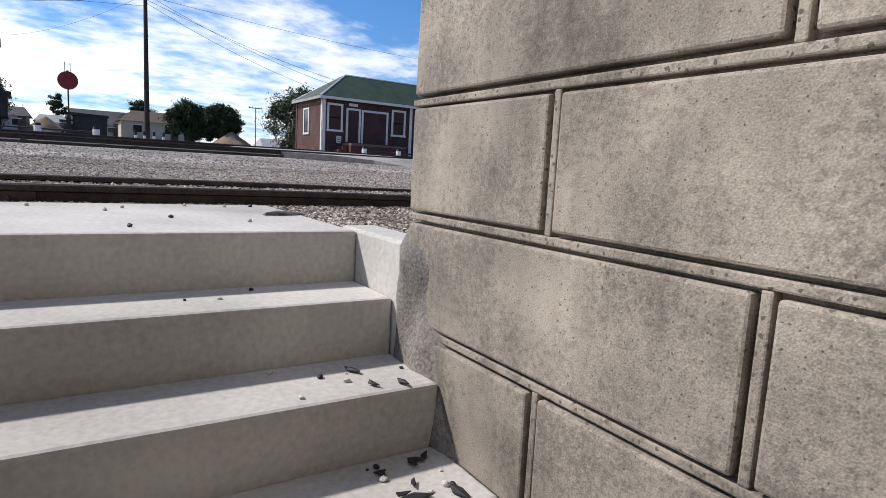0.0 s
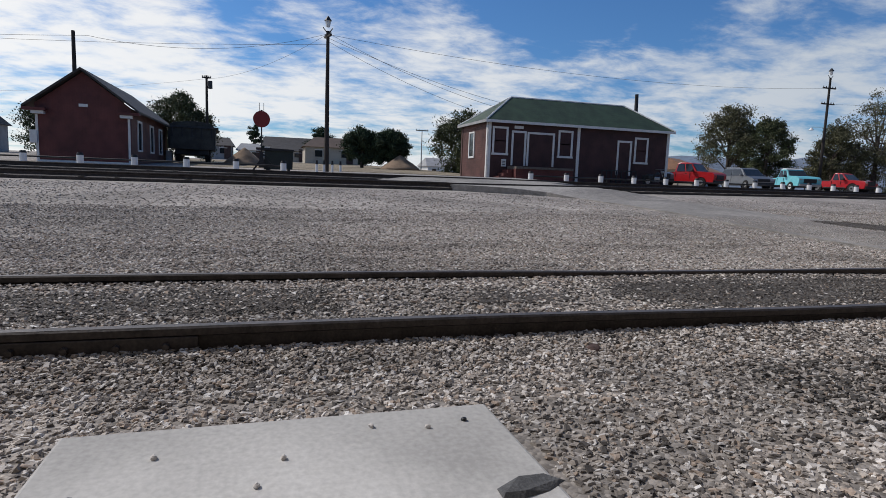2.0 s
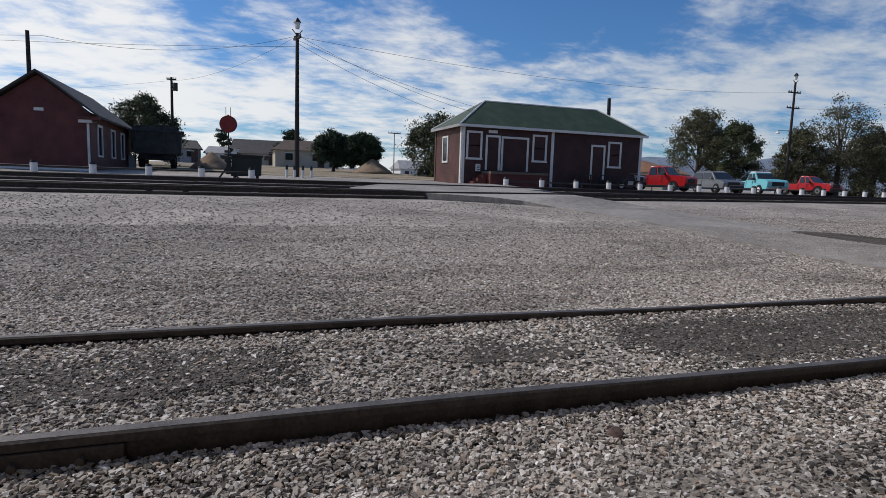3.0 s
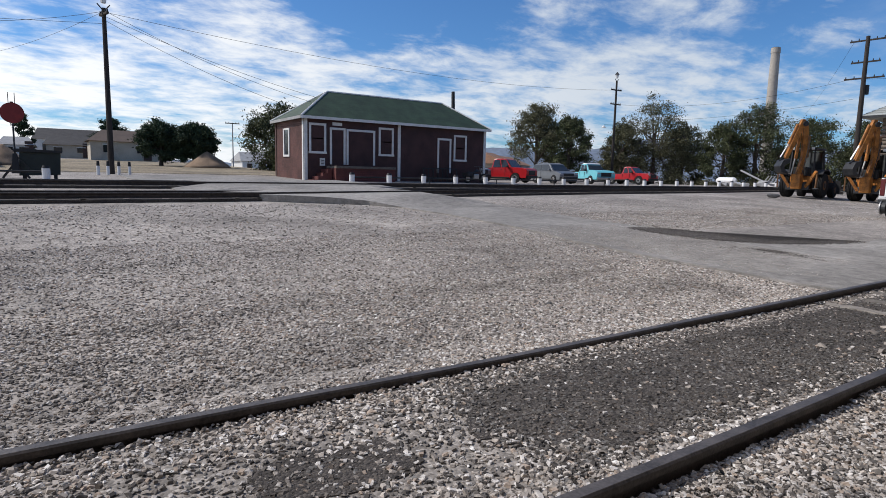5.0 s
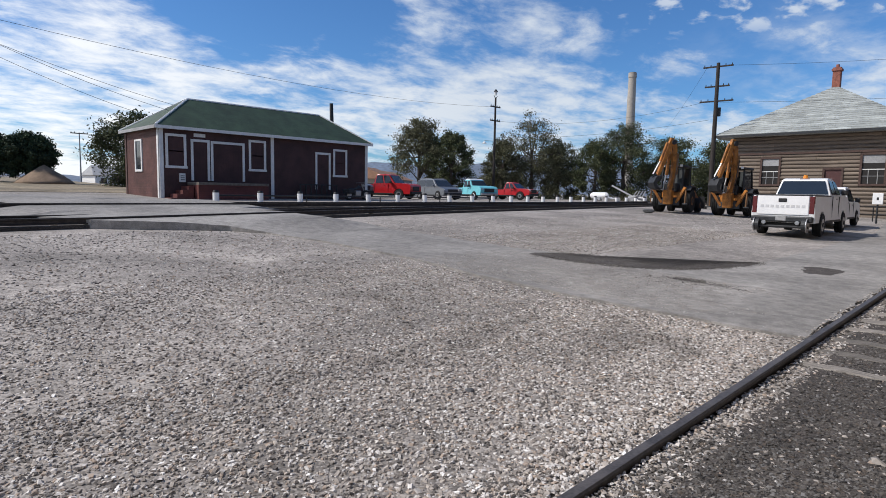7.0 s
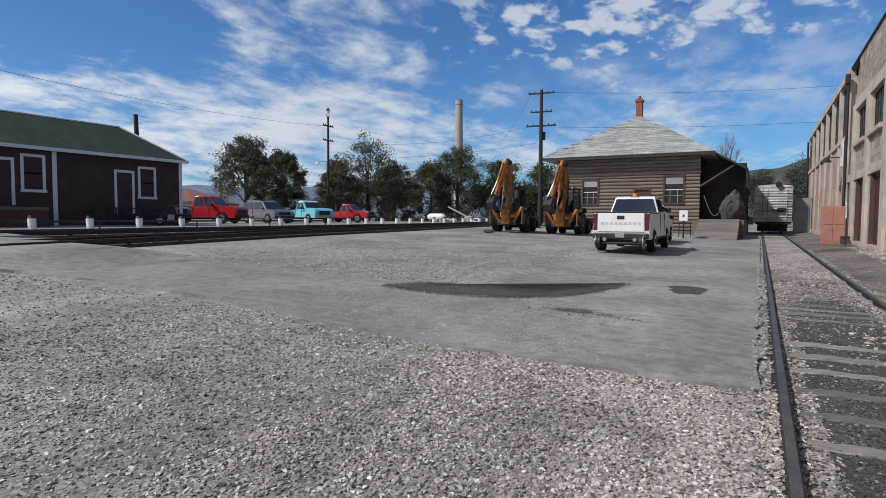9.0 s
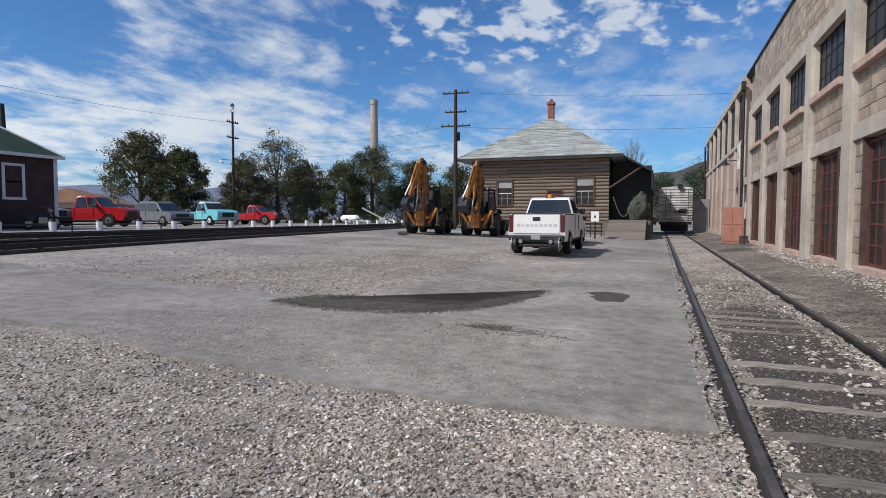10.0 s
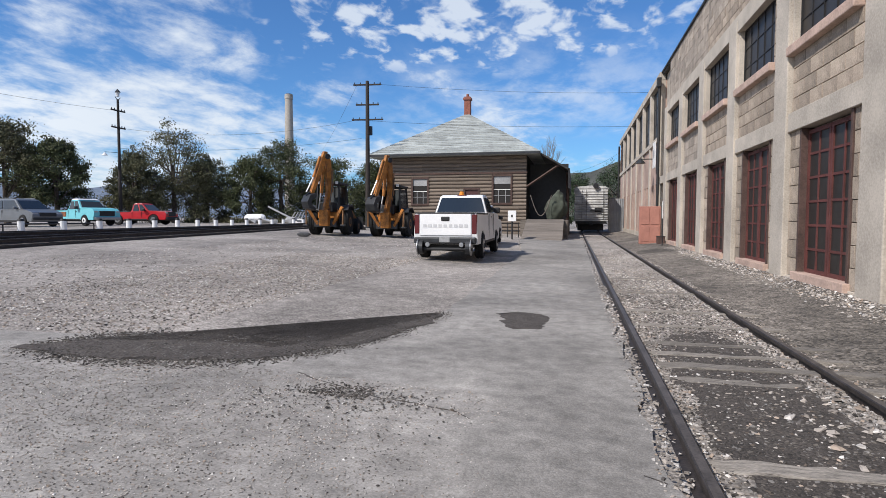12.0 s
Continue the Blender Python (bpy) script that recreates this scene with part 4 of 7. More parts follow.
def build_red_shed():
    s = thing("red_shed", "dark red board shed with green hipped roof and white trim", "shed", kind="structure")
    X, Y0, Y1, Z0, Z1, XB = -30.4, 12.2, 25.35, 0.84, 4.5, -35.4
    # the front faces away from the sun; its darker red includes that shade
    part("front_wall", box(X - 0.2, X, Y0, Y1, Z0 - 0.3, Z1), "red_board_shaded", s)
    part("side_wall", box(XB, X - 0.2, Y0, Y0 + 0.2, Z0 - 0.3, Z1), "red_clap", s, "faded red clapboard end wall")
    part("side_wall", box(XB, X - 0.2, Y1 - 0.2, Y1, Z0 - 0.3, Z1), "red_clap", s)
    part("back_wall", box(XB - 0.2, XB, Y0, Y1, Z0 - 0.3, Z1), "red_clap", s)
    zr = 6.42
    r = hip_roof(s, XB - 0.3, X + 0.3, Y0 - 0.25, Y1 + 0.22, Z1 + 0.06, (-33.1, 14.75, zr), (-33.1, 23.4, zr), zr, "green_roof")
    for a, b in (((-33.1, 14.75, zr), (-33.1, 23.4, zr)), ((X + 0.3, Y0 - 0.25, Z1 + 0.06), (-33.1, 14.75, zr)), ((X + 0.3, Y1 + 0.22, Z1 + 0.06), (-33.1, 23.4, zr)), ((XB - 0.3, Y0 - 0.25, Z1 + 0.06), (-33.1, 14.75, zr))):
        part("ridge_cap", tube(a, b, 0.06, n=6), "white_trim", r, "pale metal ridge cap")
    part("eave_board", box(X + 0.3, X + 0.34, Y0 - 0.27, Y1 + 0.24, Z1 - 0.1, Z1 + 0.06), "white_trim", r)
    part("eave_board", box(XB - 0.3, X + 0.3, Y0 - 0.29, Y0 - 0.25, Z1 - 0.1, Z1 + 0.06), "grey_wall", r)
    for y in (Y0 + 0.1, 18.45, Y1 - 0.08):
        part("corner_board", box(X, X + 0.04, y - 0.1, y + 0.1, Z0, Z1 - 0.06, bevel=0.006), "white_trim", s, "white vertical trim board")
    part("corner_board", box(X - 0.22, X - 0.02, Y0 - 0.04, Y0, Z0, Z1 - 0.06, bevel=0.006), "white_trim", s)
    part("corner_board", box(XB, XB + 0.15, Y0 - 0.04, Y0, Z0, Z1 - 0.06, bevel=0.006), "brown_trim", s)
    framed(s, "window", X, 12.5, 13.55, 2.45, 4.2, "dark sash window in white casing")
    framed(s, "door", X, 13.78, 14.78, 1.85, 4.0, "dark red plank door", glass="red_door", sash=False)
    framed(s, "freight_door", X, 14.84, 16.75, 1.85, 3.97, "wide dark red sliding door", glass="red_door", sash=False)
    framed(s, "window", X, 17.0, 18.05, 2.45, 4.2, "dark sash window in white casing")
    framed(s, "door", X, 21.35, 22.45, 1.5, 3.78, "dark red plank door", glass="red_door", sash=False)
    framed(s, "window", X, 22.66, 23.72, 2.3, 4.05, "dark sash window in white casing")
    w = part("window", box(-33.7, -32.9, Y0 - 0.02, Y0 - 0.005, 2.4, 3.9), "glass", s)
    for a, b, c, d in ((-33.85, -33.7, 2.28, 4.0), (-32.9, -32.75, 2.28, 4.0), (-33.7, -32.9, 3.9, 4.0), (-33.7, -32.9, 2.28, 2.4)):
        part("casing", box(a, b, Y0 - 0.06, Y0, c, d, bevel=0.006), "white_trim", w)
    part("name_board", box(X, X + 0.04, 13.95, 14.55, 4.12, 4.3), "white_trim", s, "small white name board over the door")
    m = part("notice_box", box(X, X + 0.1, 13.15, 13.45, 1.75, 2.2, bevel=0.01), "white_trim", s, "white notice plate on the wall")
    for i in range(3):
        part("notice_line", box(X + 0.1, X + 0.104, 13.2, 13.4, 1.85 + 0.1 * i, 1.89 + 0.1 * i), "black", m)
    p = part("loading_dock", box(X + 0.04, X + 1.5, 13.55, 17.4, 1.62, 1.76, bevel=0.01), "plank", s, "weathered plank loading dock")
    for i in range(7):
        part("dock_board", box(X + 1.4, X + 1.46, 13.55, 17.4, Z0 + 0.115 * i, Z0 + 0.105 + 0.115 * i), "red_gable", p)
    part("dock_side", box(X + 0.04, X + 1.4, 13.55, 13.6, Z0, 1.62), "red_gable", p)
    for i in range(4):
        part("dock_step", box(X + 0.05, X + 1.0, 13.5 - 0.28 * (i + 1), 13.5 - 0.28 * i, Z0 - 0.1, 1.55 - 0.2 * i), "red_gable", p)
    part("stove_pipe", tube((-35.9, 26.4, 4.4), (-35.9, 26.3, 7.8), 0.16, 0.13), "black", s, "black pipe mast behind the roof")


build_red_shed()


def build_gable_shed():
    s = thing("gable_shed", "dull red shed with a blank gable front and white corner boards", "shed", kind="structure")
    X, Y0, Y1, Z0, Z1, XB, ZP = -33.5, -12.9, -8.2, 0.95, 4.15, -45.5, 5.95
    ym = (Y0 + Y1) / 2
    part("gable_wall", prism([(Y0, Z0 - 0.3), (Y1, Z0 - 0.3), (Y1, Z1), (ym, ZP), (Y0, Z1)], X - 0.2, X, "x"), "red_gable", s)
    part("side_wall", box(XB, X - 0.2, Y1 - 0.2, Y1, Z0 - 0.3, Z1), "red_clap", s, "faded clapboard side wall")
    part("side_wall", box(XB, X - 0.2, Y0, Y0 + 0.2, Z0 - 0.3, Z1), "red_clap", s)
    part("back_wall", box(XB - 0.2, XB, Y0, Y1, Z0 - 0.3, Z1), "red_clap", s)
    for sg, ye in ((1, Y1 + 0.5), (-1, Y0 - 0.5)):
        ze = Z1 - 0.36
        part("roof", prism([(ym, ZP + 0.08), (ye, ze + 0.08), (ye, ze + 0.2), (ym, ZP + 0.22)], XB - 0.4, X + 0.4, "x"), "dark_roof", s)
        part("eave_return", box(X, X + 0.4, min(ye, ye - sg * 1.1), max(ye, ye - sg * 1.1), ze - 0.05, ze + 0.1), "red_gable", s)
        part("return_board", box(X + 0.01, X + 0.3, min(ye - sg * 0.4, ye - sg * 1.0), max(ye - sg * 0.4, ye - sg * 1.0), ze - 0.22, ze - 0.06), "white_trim", s)
    for y in (Y0 + 0.08, Y1 - 0.1):
        part("corner_board", box(X, X + 0.04, y - 0.06, y + 0.06, Z0, Z1 - 0.6), "white_trim", s)
    part("base_board", box(X, X + 0.05, Y0, Y1, Z0 + 0.02, Z0 + 0.16), "white_trim", s)
    part("name_board", box(X, X + 0.05, ym - 0.22, ym + 0.22, 4.08, 4.24), "white_trim", s, "small white name board")
    for x0 in (-36.2, -40.0, -43.2):
        w = part("window", box(x0, x0 + 1.0, Y1 + 0.005, Y1 + 0.02, 1.9, 3.5), "glass", s)
        for a, b, c, d in ((x0 - 0.12, x0, 1.8, 3.62), (x0 + 1.0, x0 + 1.12, 1.8, 3.62), (x0, x0 + 1.0, 3.5, 3.62), (x0, x0 + 1.0, 1.8, 1.9)):
            part("casing", box(a, b, Y1, Y1 + 0.06, c, d), "white_trim", w)
    part("meter_box", box(X, X + 0.15, Y0 - 0.25, Y0 + 0.1, 2.0, 2.7, bevel=0.01), "white_trim", s, "white meter box at the corner")
    part("fire_cabinet", box(-45.0, -44.3, Y1 + 0.1, Y1 + 0.5, Z0, 2.2, bevel=0.02), "grey_wall", s)


build_gable_shed()


# ---- depot ----
def build_depot():
    s = thing("depot_building", "log-sided depot with a grey shingled pyramid roof and dark side canopy", "building", kind="structure")
    X0, X1, Y0, Y1, Z0, Z1 = -16.8, -5.2, 53.0, 66.5, 0.1, 6.4
    part("wall_core", box(X0 + 0.1, X1 - 0.1, Y0 + 0.15, Y1, Z0 - 0.3, Z1), "log", s)
    # black stands in for the deep shade under the canopy
    part("east_wall_shaded", box(X1 - 0.1, X1, Y0 + 0.15, Y1, Z0, Z1), "black", s)
    holes = [(-14.6, -13.1, 2.45, 4.75), (-10.25, -8.9, 1.3, 3.85), (-7.95, -6.3, 2.5, 4.9)]
    rows = 22
    h = (Z1 - Z0) / rows
    shared = {}
    for j in range(rows):
        za, zb = Z0 + j * h, Z0 + (j + 1) * h
        spans = [(X0, X1)]
        for a, b, c, d in holes:
            if c < (za + zb) / 2 < d:
                spans = [q for p in spans for q in (((p[0], a), (b, p[1])) if p[0] < a < p[1] else (p,))]
        for a, b in spans:
            u = a
            while u < b - 0.05:
                e = min(b, u + random.choice((2.4, 3.1, 3.8)))
                if b - e < 0.5:
                    e = b
                ln = round(e - u - 0.01, 2)
                m = Matrix.Translation((u, Y0 + random.uniform(-0.02, 0.01), za))
                if ln not in shared:
                    shared[ln] = part("log", prism([(0.16, 0.01), (0.05, 0.02), (0.0, h * 0.35), (0.0, h * 0.65), (0.05, h - 0.02), (0.16, h - 0.01)], 0, ln, "x"), "log", s)
                    shared[ln].matrix_local = m
                else:
                    share("log", shared[ln], s, m)
                u = e
    for i, (a, b, c, d) in enumerate(holes):
        w = part("door" if i == 1 else "window", box(a + 0.12, b - 0.12, Y0 + 0.05, Y0 + 0.08, c + 0.12, d - 0.12), "red_door" if i == 1 else "dull_glass", s)
        for q in ((a, b, d - 0.15, d), (a, b, c, c + 0.15), (a, a + 0.15, c + 0.15, d - 0.15), (b - 0.15, b, c + 0.15, d - 0.15)):
            part("casing", box(q[0], q[1], Y0 - 0.05, Y0 + 0.1, q[2], q[3], bevel=0.01), "brown_trim", w)
        if i != 1:
            part("curtain", box(a + 0.15, b - 0.15, Y0 + 0.035, Y0 + 0.045, (c + d) / 2 + 0.45, d - 0.15), "grey_wall", w, "pale half-drawn blind")
            part("sash", box(a + 0.15, b - 0.15, Y0 + 0.02, Y0 + 0.05, (c + d) / 2 - 0.03, (c + d) / 2 + 0.03), "white_trim", w)
            for u in (0.33, 0.67):
                part("sash", box(a + (b - a) * u - 0.02, a + (b - a) * u + 0.02, Y0 + 0.02, Y0 + 0.05, c + 0.15, (c + d) / 2 - 0.03), "grey_wall", w)
            part("sash", box(a + 0.15, b - 0.15, Y0 + 0.018, Y0 + 0.048, c + (d - c) * 0.29, c + (d - c) * 0.29 + 0.035), "grey_wall", w)
    part("wall_plate", box(X0 - 0.05, X1 + 0.05, Y0 - 0.05, Y0 + 0.02, 4.95, 5.1), "brown_trim", s)
    # roof of shingle courses over a solid pyramid
    A = Vector((-11.05, 59.2, 10.85))
    ex0, ex1, ey0, ey1, ez = -18.0, -4.1, 52.0, 67.0, 6.55
    roof = part("roof", hull([(ex0, ey0, ez), (ex1, ey0, ez), (ex1, ey1, ez), (ex0, ey1, ez), A, (ex0, ey0, ez - 0.15), (ex1, ey0, ez - 0.15), (ex1, ey1, ez - 0.15), (ex0, ey1, ez - 0.15)]), "shingle", s, "patchy grey-green shingles")
    n = 24
    for k in range(n):
        f0, f1 = k / n, (k + 1.05) / n
        pa, pb = Vector((ex0, ey0, ez)), Vector((ex1, ey0, ez))
        a0, b0 = pa.lerp(A, f0), pb.lerp(A, f0)
        a1, b1 = pa.lerp(A, min(0.99, f1)), pb.lerp(A, min(0.99, f1))
        cuts = max(1, int((b0 - a0).length / 1.6))
        off = random.random() * 0.5
        us = sorted({0.0, 1.0, *[min(0.98, max(0.02, (i + off + random.uniform(-0.2, 0.2)) / cuts)) for i in range(1, cuts)]})
        for ua, ub in zip(us, us[1:]):
            lift = Vector((0, -0.03, 0.05))
            q = [a0.lerp(b0, ua) + lift, a0.lerp(b0, ub) + lift, a1.lerp(b1, ub) + lift * 0.2, a1.lerp(b1, ua) + lift * 0.2]
            part("shingle", hull([*q, *[p - Vector((0, 0, 0.04)) for p in q]]), "shingle", roof)
    part("eave_board", box(ex0, ex1, ey0 - 0.03, ey0, ez - 0.17, ez), "dark_metal", roof)
    ch = part("chimney", box(A.x - 0.28, A.x + 0.28, A.y - 0.28, A.y + 0.28, A.z - 0.5, A.z + 1.5, bevel=0.01), "brick", s, "red brick chimney with a corbelled cap")
    part("chimney_cap", box(A.x - 0.36, A.x + 0.36, A.y - 0.36, A.y + 0.36, A.z + 1.2, A.z + 1.4, bevel=0.02), "brick", ch)
    part("flue", tube((A.x, A.y, A.z + 1.5), (A.x, A.y, A.z + 1.75), 0.14, 0.12), "brick", ch)
    # side canopy over the platform
    part("canopy", prism([(-4.12, 6.5), (-1.95, 5.25), (-1.95, 5.1), (-4.12, 6.36)], 52.4, 68, "y"), "dark_roof", s, "dark sloping canopy over the platform")
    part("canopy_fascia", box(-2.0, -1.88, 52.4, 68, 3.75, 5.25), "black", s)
    # added black panel that paints the canopy's dark interior
    part("canopy_shade_panel", box(-5.18, -2.02, 56.0, 56.2, 1.28, 5.9), "black", s)
    for y in (52.7, 57, 61.5, 66):
        part("brace", tube((-5.15, y, 3.9), (-2.6, y, 5.6), 0.09, n=4), "brown_trim", s)
    part("platform", box(-5.2, -1.95, 48.0, 66.2, 0.0, 1.28), "plank", s, "raised plank platform")
    for y in (56, 61, 65.5):
        part("canopy_post", tube((-2.1, y, 1.28), (-2.1, y, 5.3), 0.1, n=4), "brown_trim", s)


build_depot()


def build_ramp():
    r = thing("loading_ramp", "weathered grey plank ramp up to the depot platform", "ramp")
    n = 11
    for i in range(n):
        y0, y1 = 43.4 + 4.55 * i / n, 43.4 + 4.55 * (i + 1) / n - 0.02
        z0, z1 = 0.12 + 1.24 * i / n, 0.12 + 1.24 * (i + 1) / n
        part("plank", prism([(y0, z0 - 0.06), (y1, z1 - 0.06), (y1, z1), (y0, z0)], -4.75, -2.2, "x"), "plank", r)
    for x in (-4.6, -3.5, -2.3):
        part("stringer", prism([(43.5, 0.0), (47.95, 0.0), (47.95, 1.2), (43.5, 0.06)], x, x + 0.08, "x"), "plank", r)


build_ramp()


def build_net_bundle():
    bm = bmesh.new()
    bmesh.ops.create_icosphere(bm, subdivisions=4, radius=0.85)
    for v in bm.verts:
        k = 1 + 0.28 * noise.fractal(v.co * 1.3, 1, 2, 3)
        v.co = Vector((v.co.x * (0.95 - 0.4 * max(0, v.co.z)) + 0.25 * v.co.z, v.co.y * 0.9, v.co.z * 1.3)) * k
    for v in bm.verts:
        v.co += Vector((-2.75, 50.2, 2.3))
        v.co.z = max(1.29, v.co.z)
    t = thing("tarpaulin_bundle", "grey-green netting draped over a heap on the platform", "tarpaulin")
    part("cover", bm, "net", t, smooth=True)
    rope = bmesh.new()
    pts = [Vector((-4.6 + 1.5 * f, 49.2, 3.1 - 1.5 * math.sin(math.pi * f))) for f in np.linspace(0, 1, 12)]
    for a, b in zip(pts, pts[1:]):
        tube(a, b, 0.03, n=6, bm=rope)
    part("rope", rope, "plank", t, "slack pale rope")


build_net_bundle()


def build_boxcar():
    c = thing("boxcar", "weathered white boxcar end with ladders standing on the spur", "boxcar", Matrix.Translation((0, 63, 0.1)))
    part("body", box(-1.5, 1.55, 0, 12.5, 1.05, 4.1, bevel=0.04), "box_white", c)
    part("roof", prism([(-1.58, 4.1), (1.63, 4.1), (1.3, 4.28), (0, 4.38), (-1.25, 4.28)], -0.05, 12.55, "y"), "box_white", c)
    for i in range(12):
        part("end_rib", tube((-1.45, -0.02, 1.25 + 0.235 * i), (1.5, -0.02, 1.25 + 0.235 * i), 0.045, n=6), "grey_wall" if i % 3 == 0 else "box_white", c)
    for x in (-0.62, 1.32):
        l = part("ladder", tube((x - 0.2, -0.09, 1.2), (x - 0.2, -0.09, 4.0), 0.018, n=6), "black", c, "black end ladder")
        part("ladder_rail", tube((x + 0.2, -0.09, 1.2), (x + 0.2, -0.09, 4.0), 0.018, n=6), "black", l)
        for j in range(7):
            part("rung", tube((x - 0.2, -0.1, 1.35 + 0.37 * j), (x + 0.2, -0.1, 1.35 + 0.37 * j), 0.015, n=6), "black", l)
    part("brake_platform", box(-0.1, 0.8, -0.35, 0, 2.05, 2.1), "black", c)
    part("brake_wheel", tube((0.4, -0.3, 4.35), (0.4, -0.24, 4.35), 0.25, n=14), "black", c)
    part("data_panel", box(0.35, 1.05, -0.075, -0.06, 1.9, 2.3), "black", c, "black data panel")
    part("underframe", box(-1.4, 1.45, 0.1, 12.4, 0.8, 1.05), "black", c)
    for y in (1.2, 9.0):
        part("bogie", box(-1.2, 1.2, y, y + 2.4, 0.15, 0.82, bevel=0.05), "black", c)
    part("coupler", box(-0.15, 0.15, -0.55, 0.1, 0.65, 0.95, bevel=0.03), "black", c)
    for y in (1.6, 3.4, 9.2, 11.0):
        ax = part("axle", tube((-0.9, y, 0.46), (0.9, y, 0.46), 0.07), "black", c)
        for sx in (-1, 1):
            part("wheel", tube((sx * 0.7, y, 0.46), (sx * 0.83, y, 0.46), 0.42, n=20), "rail", ax)


build_boxcar()


def build_fence_panel():
    w = thing("yard_wall", "plain grey corrugated fence closing the gap behind the boxcar", "fence", kind="structure")
    part("panel", box(1.65, 3.1, 64.5, 64.6, 0.1, 3.3), "grey_wall", w)
    for i in range(9):
        part("corrugation", tube((1.75 + 0.16 * i, 64.48, 0.1), (1.75 + 0.16 * i, 64.48, 3.3), 0.03, n=6), "grey_wall", w)


build_fence_panel()


# ---- vehicles ----
def wheel(parent, x, y, r=0.38, w=0.24, rim="steel", inner=0.6):
    t = part("wheel", tube((x, y - w / 2, r), (x, y + w / 2, r), r * 0.93, n=24), "rubber", parent)
    bm = bmesh.new()
    for s in (-1, 1):
        tube((x, y + s * w * 0.18 - 0.02, r), (x, y + s * w * 0.18 + 0.02, r), r, n=24, bm=bm)
        tube((x, y + s * w * 0.34 - 0.015, r), (x, y + s * w * 0.34 + 0.015, r), r * 0.98, n=24, bm=bm)
    part("tyre", bm, "rubber", t)
    side = 1 if y > 0 else -1
    part("rim", tube((x, y + side * (w / 2 - 0.03), r), (x, y + side * (w / 2 + 0.008), r), r * inner, r * inner * 0.86, n=18), rim, t)
    part("hub", tube((x, y + side * (w / 2), r), (x, y + side * (w / 2 + 0.03), r), r * 0.2, n=10), "dark_metal", t)
    return t


def arched(a, b, g, arches, r, gap=1.17):
    """The lower edge of a car body from rear to front, cut round the wheels."""
    pts = [(a, g)]
    for xc in arches:
        rr = r * gap
        t0 = math.asin(min(0.95, max(-0.95, (g - r) / rr)))
        for i in range(9):
            t = math.pi - t0 - (math.pi - 2 * t0) * i / 8
            pts.append((xc + rr * math.cos(t), r + rr * math.sin(t)))
    return pts + [(b, g)]


def shell(profile, w0, w1, z_lo, z_hi, bevel=0.05):
    """A car body from its side outline: tapers from w0 at the bottom to w1 at the top."""
    bm = prism(profile, -1, 1, "y")
    for v in bm.verts:
        f = min(1, max(0, (v.co.z - z_lo) / (z_hi - z_lo)))
        v.co.y *= (w0 + (w1 - w0) * f) / 2
    bmesh.ops.bevel(bm, geom=list(bm.edges), offset=bevel, segments=2, affect="EDGES", profile=0.6, clamp_overlap=True)
    return bm


def cab_glass(v, a, b, zlo, zhi, w0, w1, fa, fb):
    """Glass all round a cab: rear at a, front at b; fa and fb are how far the pillars lean in."""
    th = 0.012
    wb, wt = w0 / 2, w1 / 2
    def quad(ps, name):
        c = sum((Vector(p) for p in ps), Vector()) / 4
        mid = Vector(((a + b) / 2, 0, (zlo + zhi) / 2))
        out = (c - mid).normalized() * th
        part(name, hull([*(Vector(p) + out for p in ps), *(Vector(p) - out for p in ps)]), "glass", v)
    quad([(b, -wb * 0.9, zlo), (b, wb * 0.9, zlo), (b - fb, wt * 0.88, zhi), (b - fb, -wt * 0.88, zhi)], "windscreen")
    quad([(a, -wb * 0.9, zlo), (a, wb * 0.9, zlo), (a + fa, wt * 0.88, zhi), (a + fa, -wt * 0.88, zhi)], "rear_window")
    for s in (-1, 1):
        m0, m1 = (a + b) / 2 - 0.05, (a + fa + b - fb) / 2 - 0.05
        quad([(a + 0.18, s * wb, zlo), (m0, s * wb, zlo), (m1, s * wt, zhi), (a + fa + 0.12, s * wt, zhi)], "side_window")
        quad([(m0 + 0.1, s * wb, zlo), (b - 0.22, s * wb, zlo), (b - fb - 0.12, s * wt, zhi), (m1 + 0.1, s * wt, zhi)], "side_window")


